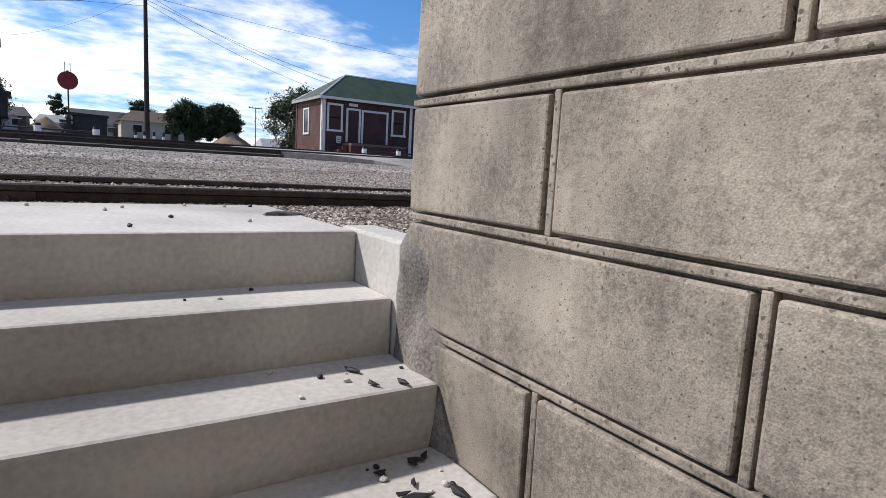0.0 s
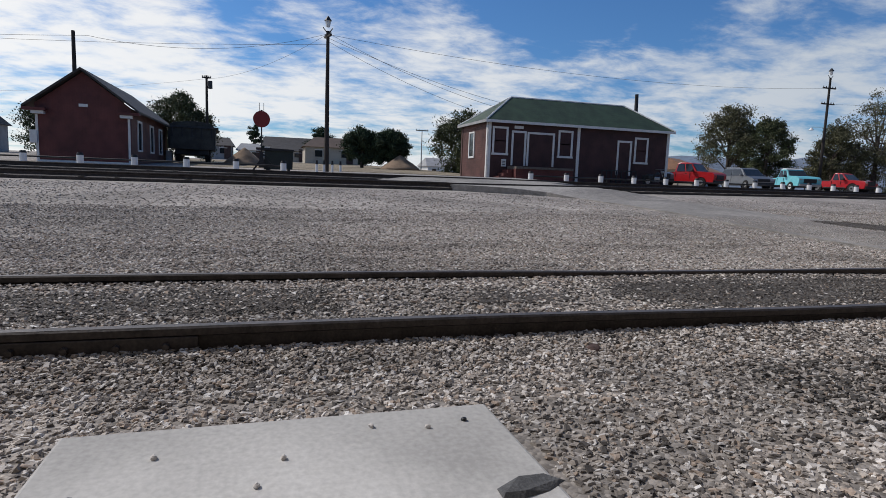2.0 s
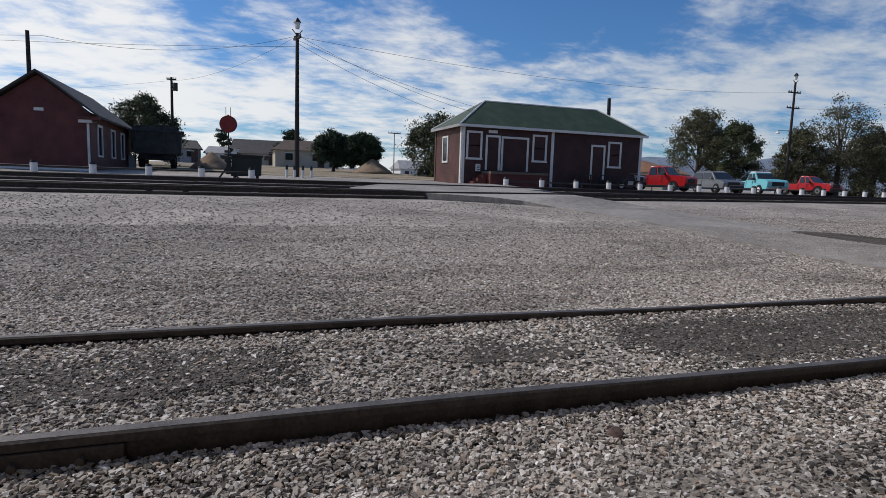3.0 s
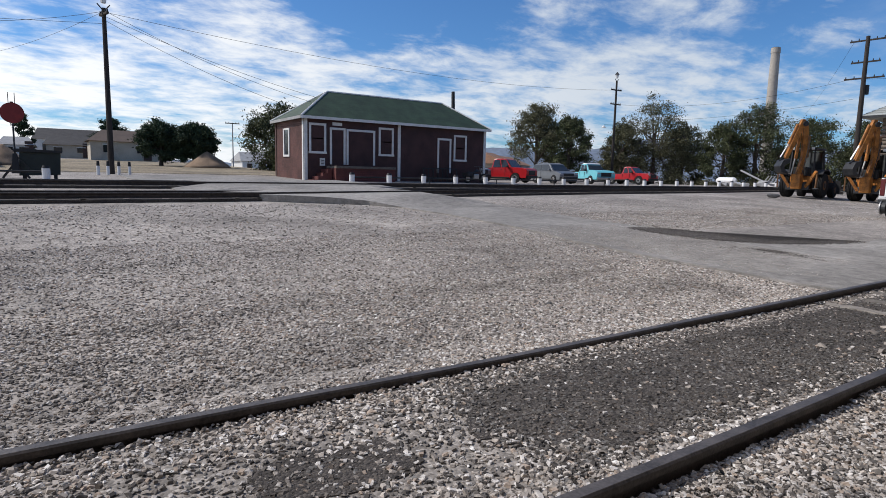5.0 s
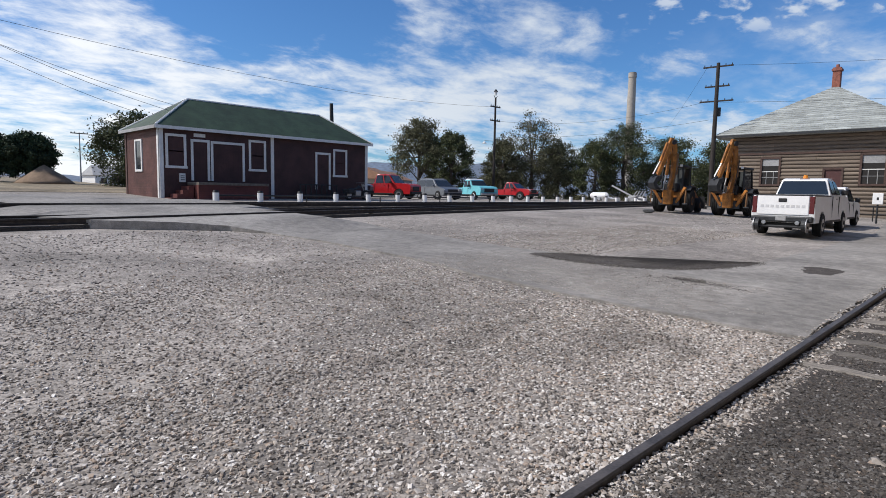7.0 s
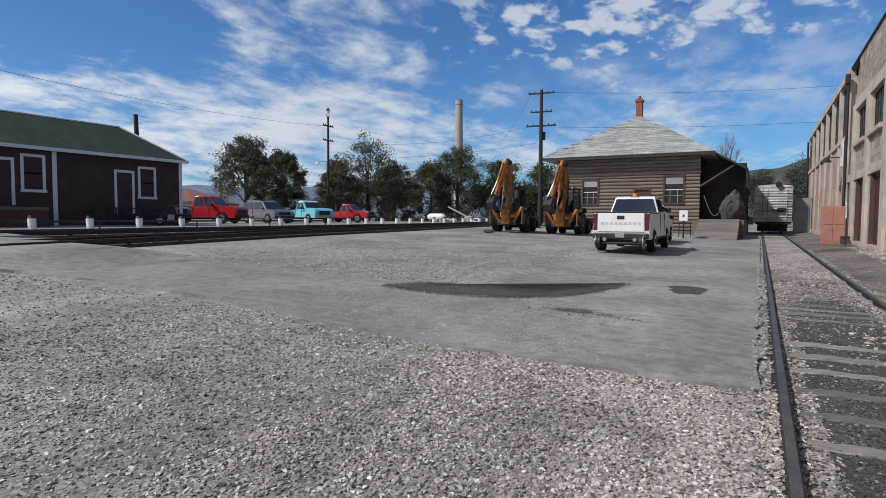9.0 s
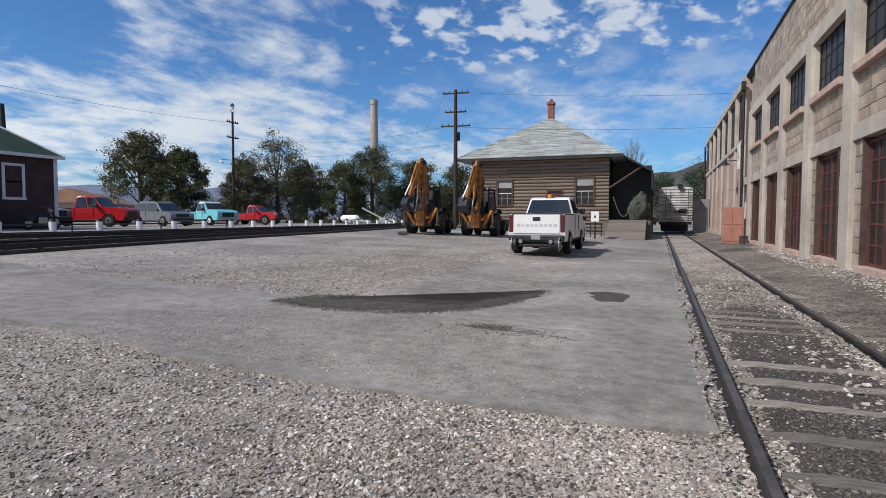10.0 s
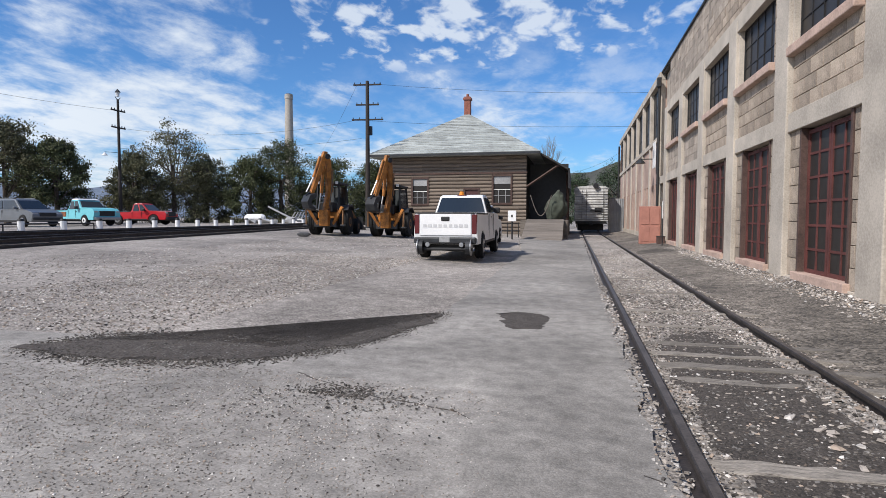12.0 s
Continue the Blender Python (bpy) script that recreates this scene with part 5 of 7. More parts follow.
def build_pickup(name, label, paint, m, L=5.8, W=1.98, H=1.92, rim="steel", group="", r=0.39, hirail=False, beacon=False, classic=False):
    v = thing(name, label, "pickup truck", m, group)
    a, b = -L / 2, L / 2
    g = 0.6 if hirail else 0.5
    belt = H * (0.68 if hirail else 0.6)
    cab0, cab1 = -0.30 - (0.0 if not classic else 0.15), b - 1.35
    hood = belt + 0.02 if not classic else belt + 0.1
    ax0, ax1 = a + 1.15, b - 1.0
    top = [(b, g + 0.22), (b + 0.02, belt - 0.2), (b - 0.03, belt - 0.07), (b - 0.22, hood - 0.02), (b - 0.8, hood + 0.04), (cab1 - 0.05, hood + 0.07), (cab1 - 0.3, belt + 0.04), (cab0, belt + 0.03), (cab0 - 0.03, belt + 0.0), (cab0 - 0.06, belt - 0.01), (a, belt - 0.01), (a - 0.01, g + 0.2)]
    part("body", shell(arched(a + 0.04, b - 0.06, g - 0.1, (ax0, ax1), r) + top, W, W * 0.95, g, belt, 0.035), paint, v)
    part("wheel_well", box(ax0 - r * 1.3, ax1 + r * 1.3, -W * 0.36, W * 0.36, g - 0.08, g + 0.3), "black", v)
    for s in (-1, 1):
        part("door_gap", box(cab0 + 0.1, cab0 + 0.115, s * W * 0.492 - 0.012, s * W * 0.492 + 0.012, g + 0.05, belt), "black", v)
        part("door_gap", box(cab1 - 0.6, cab1 - 0.585, s * W * 0.492 - 0.012, s * W * 0.492 + 0.012, g + 0.05, belt), "black", v)
        part("sill_trim", box(ax0 + r * 1.3, ax1 - r * 1.3, s * W * 0.49 - 0.02, s * W * 0.49 + 0.025, g - 0.12, g - 0.03, bevel=0.01), "black", v)
    part("bed_well", box(a + 0.12, cab0 - 0.12, -W * 0.4, W * 0.4, belt - 0.35, belt + 0.004), "black", v, "dark open load bed")
    for s in (-1, 1):
        part("bed_rail", box(a + 0.03, cab0 - 0.08, s * W * 0.45 - 0.07, s * W * 0.45 + 0.07, belt - 0.02, belt + 0.03, bevel=0.012), "black", v)
    part("cab", shell([(cab0, belt), (cab1, belt), (cab1 - 0.62, H - 0.05), (cab1 - 0.95, H), (cab0 + 0.42, H), (cab0 + 0.16, H - 0.06)], W * 0.93, W * 0.74, belt, H, 0.05), paint, v)
    cab_glass(v, cab0 - 0.012, cab1 - 0.02, belt + 0.07, H - 0.11, W * 0.935, W * 0.785, 0.13, 0.49)
    part("tailgate", box(a - 0.03, a + 0.03, -W * 0.40, W * 0.40, g + 0.17, belt - 0.01, bevel=0.015), paint, v)
    part("tailgate_cap", box(a - 0.035, a + 0.06, -W * 0.44, W * 0.44, belt - 0.012, belt + 0.032, bevel=0.012), "black", v, "black bed cap")
    part("tailgate_handle", box(a - 0.045, a - 0.02, -0.13, 0.13, belt - 0.23, belt - 0.1, bevel=0.02), "black", v)
    for s in (-1, 1):
        part("tail_lamp", box(a - 0.025, a + 0.1, s * W * 0.445 - 0.075, s * W * 0.445 + 0.075, g + 0.22, belt - 0.03, bevel=0.015), "lamp_red", v)
        part("headlight", box(b - 0.10, b + 0.01, s * W * 0.40 - 0.13, s * W * 0.40 + 0.13, g + 0.32, g + 0.5, bevel=0.02), "steel", v)
        part("mirror", box(cab1 - 0.45, cab1 - 0.25, s * (W * 0.5 + 0.1) - 0.1, s * (W * 0.5 + 0.1) + 0.1, belt + 0.05, belt + 0.25, bevel=0.03), "black", v)
        part("door_handle", box(cab0 + 0.9, cab0 + 1.05, s * (W * 0.478) - 0.012, s * (W * 0.478) + 0.012, belt - 0.12, belt - 0.08), "black", v)
    part("rear_bumper", box(a - 0.16, a + 0.05, -W * 0.48, W * 0.48, g - 0.08, g + 0.12, bevel=0.04), "steel" if not hirail else "dark_metal", v, "chrome rear bumper")
    part("number_plate", box(a - 0.175, a - 0.155, -0.16, 0.16, g - 0.03, g + 0.12), "grey_wall", v)
    part("front_bumper", box(b - 0.06, b + 0.1, -W * 0.47, W * 0.47, g - 0.1, g + 0.1, bevel=0.04), "steel" if classic else "black", v)
    part("grille", box(b - 0.05, b + 0.025, -W * 0.28, W * 0.28, g + 0.16, g + 0.5, bevel=0.02), "black", v)
    part("chassis", box(a + 0.2, b - 0.3, -0.55, 0.55, 0.3, g + 0.02), "black", v)
    for x in (a + 1.15, b - 1.0):
        for s in (-1, 1):
            wheel(v, x, s * (W / 2 - 0.10), r, 0.25, rim)
    if hirail:
        for s in (-1, 1):
            part("rail_wheel", tube((a - 0.12, s * 0.66, 0.42), (a - 0.12, s * 0.8, 0.42), 0.21, n=18), "dark_metal", v, "raised steel rail wheel behind the bumper")
            part("rail_wheel", tube((a - 0.12, s * 0.8, 0.42), (a - 0.12, s * 0.83, 0.42), 0.25, n=18), "steel", v)
            part("work_lamp", tube((a - 0.2, s * 0.52, 0.5), (a - 0.1, s * 0.52, 0.5), 0.07, n=12), "steel", v)
        part("rail_axle", tube((a - 0.12, -0.85, 0.36), (a - 0.12, 0.85, 0.36), 0.05), "black", v)
        # raised maker's lettering on the tailgate, as plain bars
        for i in range(9):
            part("badge_bar", box(a - 0.038, a - 0.028, 0.64 - 0.16 * i - 0.052, 0.64 - 0.16 * i + 0.052, belt - 0.42, belt - 0.33), "badge", v)
    if beacon:
        part("beacon", tube((cab0 + 0.9, 0.12, H - 0.01), (cab0 + 0.9, 0.12, H + 0.14), 0.1, 0.07), "amber", v, "amber roof beacon")
        part("stop_lamp", box(cab0 + 0.24, cab0 + 0.3, -0.16, 0.16, H - 0.06, H - 0.01), "lamp_red", v)
    if classic:
        part("cargo_bed", box(a - 0.04, cab0 - 0.12, -W * 0.51, W * 0.51, g + 0.12, belt - 0.12, bevel=0.02), "rust_orange", v, "rusty orange flat cargo bed")
        part("roof_panel", shell([(cab0 + 0.2, H - 0.02), (cab1 - 0.6, H - 0.02), (cab1 - 0.75, H + 0.06), (cab0 + 0.3, H + 0.06)], W * 0.76, W * 0.7, H - 0.02, H + 0.06, 0.02), "white_paint", v, "white roof panel")
    return v


def build_suv(m):
    v = thing("suv", "silver-grey sport utility car with roof rails parked by the posts", "car", m, "cars parked along the yard")
    L, W, H, g, belt = 4.6, 1.86, 1.70, 0.38, 1.0
    a, b = -L / 2, L / 2
    part("body", shell(arched(a + 0.05, b - 0.08, g - 0.08, (a + 0.95, b - 0.9), 0.36) + [(b, g + 0.22), (b - 0.01, belt - 0.26), (b - 0.12, belt - 0.12), (b - 0.5, belt - 0.02), (b - 1.15, belt + 0.08), (a + 0.08, belt + 0.06), (a - 0.02, belt - 0.15), (a, g + 0.15)], W, W * 0.95, g, belt, 0.04), "grey_paint", v)
    part("wheel_well", box(a + 0.45, b - 0.4, -W * 0.36, W * 0.36, g - 0.06, g + 0.35), "black", v)
    for s in (-1, 1):
        part("sill_trim", box(a + 1.4, b - 1.35, s * W * 0.49 - 0.02, s * W * 0.49 + 0.02, g - 0.1, g + 0.02, bevel=0.01), "black", v)
        part("door_gap", box(a + 1.75, a + 1.765, s * W * 0.488 - 0.012, s * W * 0.488 + 0.012, g + 0.05, belt), "black", v)
        part("mirror", box(b - 1.55, b - 1.4, s * (W * 0.5 + 0.06) - 0.09, s * (W * 0.5 + 0.06) + 0.09, belt + 0.06, belt + 0.2, bevel=0.03), "grey_paint", v)
    part("cabin", shell([(a + 0.08, belt), (b - 1.1, belt), (b - 1.9, H - 0.05), (b - 2.3, H), (a + 0.7, H - 0.02), (a + 0.38, H - 0.12)], W * 0.93, W * 0.72, belt, H, 0.05), "grey_paint", v)
    cab_glass(v, a + 0.05, b - 1.09, belt + 0.08, H - 0.11, W * 0.935, W * 0.77, 0.32, 0.72)
    for s in (-1, 1):
        part("roof_rail", tube((a + 0.6, s * W * 0.34, H + 0.03), (b - 2.2, s * W * 0.34, H + 0.03), 0.02, n=6), "steel", v)
        part("headlight", box(b - 0.22, b - 0.02, s * W * 0.38 - 0.16, s * W * 0.38 + 0.16, 0.72, 0.84, bevel=0.03), "steel", v)
        part("tail_lamp", box(a - 0.01, a + 0.12, s * W * 0.42 - 0.12, s * W * 0.42 + 0.12, 0.8, 1.0, bevel=0.02), "lamp_red", v)
        for x in (a + 0.95, b - 0.9):
            wheel(v, x, s * (W / 2 - 0.08), 0.36, 0.22)
    part("grille", box(b - 0.06, b + 0.015, -0.5, 0.5, 0.62, 0.84, bevel=0.02), "black", v)
    part("front_bumper", box(b - 0.1, b + 0.04, -0.86, 0.86, 0.4, 0.56, bevel=0.04), "dark_metal", v)


def cab_pose(x, y, yaw, dz=0.0):
    return Matrix.Translation((x, y, ground_z(x, y) + dz)) @ Matrix.Rotation(radians(yaw), 4, "Z")


GROUP = "cars parked along the yard"
build_pickup("white_pickup", "white work pickup with raised rail wheels and amber beacon", "white_paint", cab_pose(-5.35, 27.05, 91), 5.9, 2.0, 2.12, "steel", hirail=True, beacon=True, r=0.42)
build_pickup("white_pickup", "cream-white pickup parked ahead of the rail truck", "white_paint", cab_pose(-6.15, 34.9, 91), 5.6, 1.95, 1.9)
build_pickup("red_pickup", "bright red crew-cab pickup parked beside the shed", "red_paint", cab_pose(-36.0, 31.3, 22), 5.9, 2.0, 1.95, group=GROUP)
build_suv(cab_pose(-34.5, 36.0, -10))
build_pickup("classic_pickup", "turquoise 1960s pickup with a white roof", "turquoise", cab_pose(-34.6, 40.7, -14), 4.9, 1.9, 1.78, "white_paint", GROUP, 0.36, classic=True)
build_pickup("red_pickup", "small older red pickup with a black front", "red_paint", cab_pose(-34.2, 45.6, 8), 5.0, 1.75, 1.66, group=GROUP)
build_pickup("dark_pickup", "dark grey pickup half hidden behind the shed", "grey_paint", cab_pose(-37.4, 28.0, 12), 5.5, 1.95, 1.8, group=GROUP)


def limb_box(p, q, w, d, bm=None):
    """A square beam between two points."""
    p, q = Vector(p), Vector(q)
    e = q - p
    m = Matrix.Translation((p + q) / 2) @ e.to_track_quat("Z", "Y").to_matrix().to_4x4() @ Matrix.Diagonal((w, d, e.length, 1))
    bm = bm or bmesh.new()
    bmesh.ops.create_cube(bm, size=1, matrix=m)
    return bm


def build_backhoe(m, label, tilt, swing, glazed=False):
    v = thing("backhoe", label, "backhoe loader", m, "backhoes in the yard")
    # x points to the front loader; the folded digging arm stands at the rear
    for s in (-1, 1):
        wheel(v, -0.55, s * 0.85, 0.72, 0.44, "rim_rust", 0.42)
        wheel(v, 1.75, s * 0.8, 0.45, 0.32, "rim_rust", 0.45)
        part("mudguard", prism([(-1.2, 1.35), (-0.9, 1.6), (-0.2, 1.62), (0.2, 1.4), (0.2, 1.33), (-0.2, 1.54), (-0.9, 1.52), (-1.15, 1.3)], s * 0.85 - 0.26, s * 0.85 + 0.26, "y"), "dark_metal", v)
        part("loader_arm", limb_box((0.55, s * 0.62, 1.55), (2.35, s * 0.62, 0.75), 0.14, 0.26), "yellow", v)
        part("loader_ram", tube((0.8, s * 0.62, 0.95), (2.1, s * 0.62, 0.95), 0.06, n=8), "steel", v)
        part("stabiliser", limb_box((-1.55, s * 0.42, 0.6), (-1.72, s * 0.95, 1.5), 0.12, 0.14), "yellow", v, "folded stabiliser leg")
        part("stabiliser_foot", box(-1.88, -1.64, s * 1.0 - 0.13, s * 1.0 + 0.13, 0.5, 0.58, bevel=0.02), "dark_metal", v)
        part("stabiliser_leg", limb_box((-1.72, s * 1.0, 1.35), (-1.76, s * 0.98, 0.55), 0.06, 0.08), "rim_rust", v)
    part("bonnet", box(0.75, 2.25, -0.38, 0.38, 0.85, 1.5, bevel=0.06), "yellow", v)
    part("grille", box(2.24, 2.28, -0.3, 0.3, 0.9, 1.4), "black", v)
    part("chassis", box(-1.5, 2.1, -0.4, 0.4, 0.5, 0.9, bevel=0.03), "dark_metal", v)
    part("cab_floor", box(-1.15, 0.75, -0.55, 0.55, 0.9, 1.25, bevel=0.03), "yellow", v)
    part("seat", box(-0.75, -0.25, -0.25, 0.25, 1.25, 1.75, bevel=0.05), "black", v, "black operator seat")
    for x, dx in ((-1.1, 0.12), (0.62, -0.15)):
        for s in (-1, 1):
            part("cab_post", limb_box((x, s * 0.62, 1.25), (x + dx, s * 0.56, 2.72), 0.08, 0.08), "black", v)
    roof = part("cab_roof", box(-1.12, 0.62, -0.66, 0.66, 2.7, 2.82, bevel=0.03), "black", v)
    for s in (-1, 1):
        part("work_lamp", box(-1.2, -1.08, s * 0.5 - 0.07, s * 0.5 + 0.07, 2.72, 2.86, bevel=0.02), "white_trim", roof)
    part("cab_glass", box(0.56, 0.575, -0.52, 0.52, 1.4, 2.65), "glass", v)
    part("loader_bucket", prism([(2.3, 0.25), (3.1, 0.2), (3.15, 0.27), (2.55, 0.45), (2.45, 0.95), (2.3, 1.0)], -1.05, 1.05, "y"), "dark_metal", v)
    # digging arm folded upright and swung aside on its post
    turn = Matrix.Translation((-1.75, 0, 0)) @ Matrix.Rotation(radians(-swing), 4, "Z") @ Matrix.Translation((1.75, 0, 0))
    def arm(name, bm, material, parent, label=""):
        bmesh.ops.transform(bm, matrix=turn, verts=bm.verts)
        return part(name, bm, material, parent, label)
    part("swing_post", box(-1.95, -1.45, -0.24, 0.24, 0.5, 1.35, bevel=0.04), "yellow", v)
    k = tilt
    boom = arm("boom", prism([(-1.95, 0.85), (-1.6, 0.85), (-1.48 + k, 2.1), (-1.44 + k, 3.2), (-1.48 + k, 3.9), (-1.62 + k, 4.26), (-1.85 + k, 4.28), (-1.9 + k, 4.1), (-1.72 + k, 3.7), (-1.68 + k, 2.3)], -0.11, 0.11, "y", bevel=0.02), "yellow", v, "worn orange boom")
    for s in (-1, 1):
        arm("boom_plate", prism([(-1.5 + k, 2.2), (-1.38 + k, 2.3), (-1.36 + k, 3.5), (-1.5 + k, 3.4)], s * 0.12 - 0.01, s * 0.12 + 0.01, "y"), "rim_rust", boom)
    arm("boom_pin", tube((-1.72 + k, -0.2, 4.12), (-1.72 + k, 0.2, 4.12), 0.14, n=14), "dark_metal", boom)
    arm("ram", tube((-2.05, 0.1, 1.3), (-1.95 + k, 0.1, 2.4), 0.04, n=8), "steel", boom, "bright hydraulic rod")
    arm("ram_sleeve", tube((-1.96 + k, 0.1, 2.2), (-1.82 + k, 0.1, 3.5), 0.085, n=10), "yellow", boom)
    st = arm("dipper", prism([(-1.66 + k, 4.36), (-1.88 + k, 4.38), (-2.06 + k, 3.9), (-2.58, 2.2), (-2.4, 2.15), (-1.9 + k, 3.5)], -0.1, 0.1, "y", bevel=0.02), "yellow", v, "worn orange dipper stick")
    arm("dipper_ram", tube((-2.34 + k * 0.6, 0, 3.2), (-2.78, 0, 2.25), 0.035, n=8), "steel", st, "bright hydraulic rod")
    arm("dipper_sleeve", tube((-2.08 + k, 0, 4.1), (-2.44 + k * 0.6, 0, 3.0), 0.065, n=10), "yellow", st)
    arm("bucket_link", limb_box((-2.45, 0, 2.3), (-2.8, 0, 2.05), 0.08, 0.1), "dark_metal", v)
    bk = arm("bucket", prism([(-2.38, 2.2), (-2.75, 2.1), (-2.92, 1.75), (-2.82, 1.42), (-2.45, 1.32), (-2.4, 1.42), (-2.66, 1.55), (-2.7, 1.78), (-2.38, 1.98)], -0.34, 0.34, "y", bevel=0.015), "dark_metal", v, "dark toothed digging bucket")
    for q in range(4):
        arm("tooth", box(-2.42, -2.26, -0.3 + 0.17 * q, -0.23 + 0.17 * q, 1.32, 1.39), "steel", bk)
    for i in range(4):
        arm("hose", tube((-1.6, -0.18 + 0.12 * i, 1.3), (-1.4 + tilt, -0.18 + 0.12 * i, 3.2), 0.022, n=6), "black", boom)
    part("control_console", box(-1.32, -1.1, -0.35, 0.35, 1.25, 1.75, bevel=0.03), "black", v)
    part("rear_frame", box(-1.6, -1.4, -0.6, 0.6, 0.45, 0.8, bevel=0.02), "dark_metal", v)
    if glazed:
        for s in (-1, 1):
            part("side_glass", hull([(-1.0, s * 0.62, 1.35), (0.55, s * 0.62, 1.35), (0.42, s * 0.57, 2.62), (-0.92, s * 0.57, 2.62), (-1.0, s * 0.61, 1.35), (0.55, s * 0.61, 1.35), (0.42, s * 0.56, 2.62), (-0.92, s * 0.56, 2.62)]), "glass", v)
        part("side_panel", box(-1.1, 0.6, -0.7, 0.7, 0.8, 1.32, bevel=0.03), "yellow", v)
    return v


build_backhoe(cab_pose(-14.44, 36.85, 97), "orange backhoe with an open canopy, its digging arm folded up", 0.1, 42)
build_backhoe(cab_pose(-11.38, 38.2, 92), "orange backhoe with a glazed cab, its digging arm folded up", 0.16, 30, True)


def build_dump_wagon():
    v = thing("ore_wagon", "dark weathered dump truck parked beside the gable shed", "truck", cab_pose(-46.5, -6.4, 4))
    part("bed", prism([(-1.6, 1.05), (1.6, 1.05), (1.66, 2.7), (-1.66, 2.7)], -2.5, 2.5, "x"), "net_dark", v)
    part("canopy", box(-4.0, -1.0, -1.4, 1.4, 2.7, 2.95, bevel=0.05), "net_dark", v)
    part("tailboard", box(2.5, 2.62, -1.5, 1.5, 1.0, 1.9), "net_dark", v)
    for i in range(5):
        part("bed_rib", box(2.5, 2.58, -1.4 + 0.68 * i, -1.3 + 0.68 * i, 1.2, 2.6), "dark_metal", v)
    part("bed_rail", box(-2.6, 2.6, -1.85, 1.85, 2.55, 2.7, bevel=0.02), "dark_metal", v)
    part("cab", box(-4.2, -2.6, -1.2, 1.2, 0.9, 2.7, bevel=0.08), "net_dark", v)
    part("frame", box(-4.2, 2.4, -0.5, 0.5, 0.7, 1.2), "black", v)
    part("side_skirt", box(-2.4, 2.4, -1.15, 1.15, 0.6, 1.1, bevel=0.04), "black", v)
    part("tarpaulin", prism([(-1.6, 2.68), (1.6, 2.68), (1.2, 3.0), (0.2, 3.1), (-1.3, 2.95)], -2.4, 2.45, "x"), "net_dark", v, "sagging dark tarpaulin over the load")
    for x in (1.6, 0.3, -3.4):
        for s in (-1, 1):
            wheel(v, x, s * 1.05, 0.52, 0.34, "dark_metal")


build_dump_wagon()


def build_motorcycle():
    v = thing("motorcycle", "black cruiser motorcycle on its stand beside the shed", "motorcycle", cab_pose(-28.9, 23.4, 100))
    for x in (-0.72, 0.78):
        w = part("wheel", tube((x, -0.06, 0.32), (x, 0.06, 0.32), 0.32, n=22), "rubber", v)
        part("rim", tube((x, -0.065, 0.32), (x, 0.065, 0.32), 0.2, n=18), "steel", w)
    part("engine", box(-0.25, 0.25, -0.16, 0.16, 0.25, 0.6, bevel=0.05), "steel", v)
    part("tank", hull([(0.38, 0, 0.85), (0.2, 0.14, 0.75), (0.2, -0.14, 0.75), (-0.15, 0.1, 0.7), (-0.15, -0.1, 0.7), (0.1, 0, 0.93)]), "black", v)
    part("seat", box(-0.75, -0.12, -0.14, 0.14, 0.62, 0.74, bevel=0.04), "black", v)
    part("fork", tube((0.78, 0, 0.32), (0.42, 0, 1.02), 0.03), "steel", v)
    part("handlebar", tube((0.35, -0.4, 1.08), (0.35, 0.4, 1.08), 0.018), "steel", v)
    part("headlamp", tube((0.5, 0, 0.92), (0.62, 0, 0.9), 0.09), "steel", v)
    part("exhaust", tube((-0.9, 0.14, 0.3), (0.1, 0.14, 0.3), 0.045), "steel", v)
    part("saddlebag", box(-0.95, -0.5, -0.3, 0.3, 0.4, 0.68, bevel=0.05), "black", v)


build_motorcycle()


def build_rack():
    v = thing("iron_rail_fence", "low dark iron rack standing along the shed wall", "rack")
    z = ground_z(-29.9, 21)
    for zz in (0.25, 0.85):
        part("bar", box(-29.9, -29.84, 19.9, 22.6, z + zz, z + zz + 0.06), "dark_metal", v)
    for i in range(8):
        y = 19.95 + 0.37 * i
        part("upright", box(-29.9, -29.84, y, y + 0.06, z, z + 0.9), "dark_metal", v)


build_rack()


# ---- posts, poles and wires ----
def build_posts():
    first = None
    ys = [-12.1 + 2.0 * i for i in range(7)] + [12 + 2.02 * i for i in range(24)]
    for k, y in enumerate(ys):
        x = -23.5 if y < 30 else -23.5 - (y - 30) * 0.06
        m = Matrix.Translation((x, y, ground_z(x, y)))
        if first is None:
            first = thing("bollard", "short white-painted post with a dark cap along the track", "bollard", m, "white posts along the track")
            part("post", tube((0, 0, -0.1), (0, 0, 0.42), 0.13, n=14), "white_paint", first)
            part("cap", tube((0, 0, 0.42), (0, 0, 0.52), 0.135, 0.1, n=14), "black", first)
        else:
            copy_thing(first, m)
    for a, b in ((-12.1, -0.1), (12.0, 30.0)):
        r = thing("pipe_rail", "dark iron pipe rail strung behind the white posts", "rail")
        z = ground_z(-23.6, 0)
        part("pipe", tube((-23.66, a, z + 0.3), (-23.66, b, z + 0.3), 0.035, n=8), "black", r)
        n = int((b - a) / 4)
        for i in range(n + 1):
            y = a + (b - a) * i / n
            part("stake", tube((-23.66, y, z - 0.1), (-23.66, y, z + 0.32), 0.03, n=6), "black", r)


build_posts()


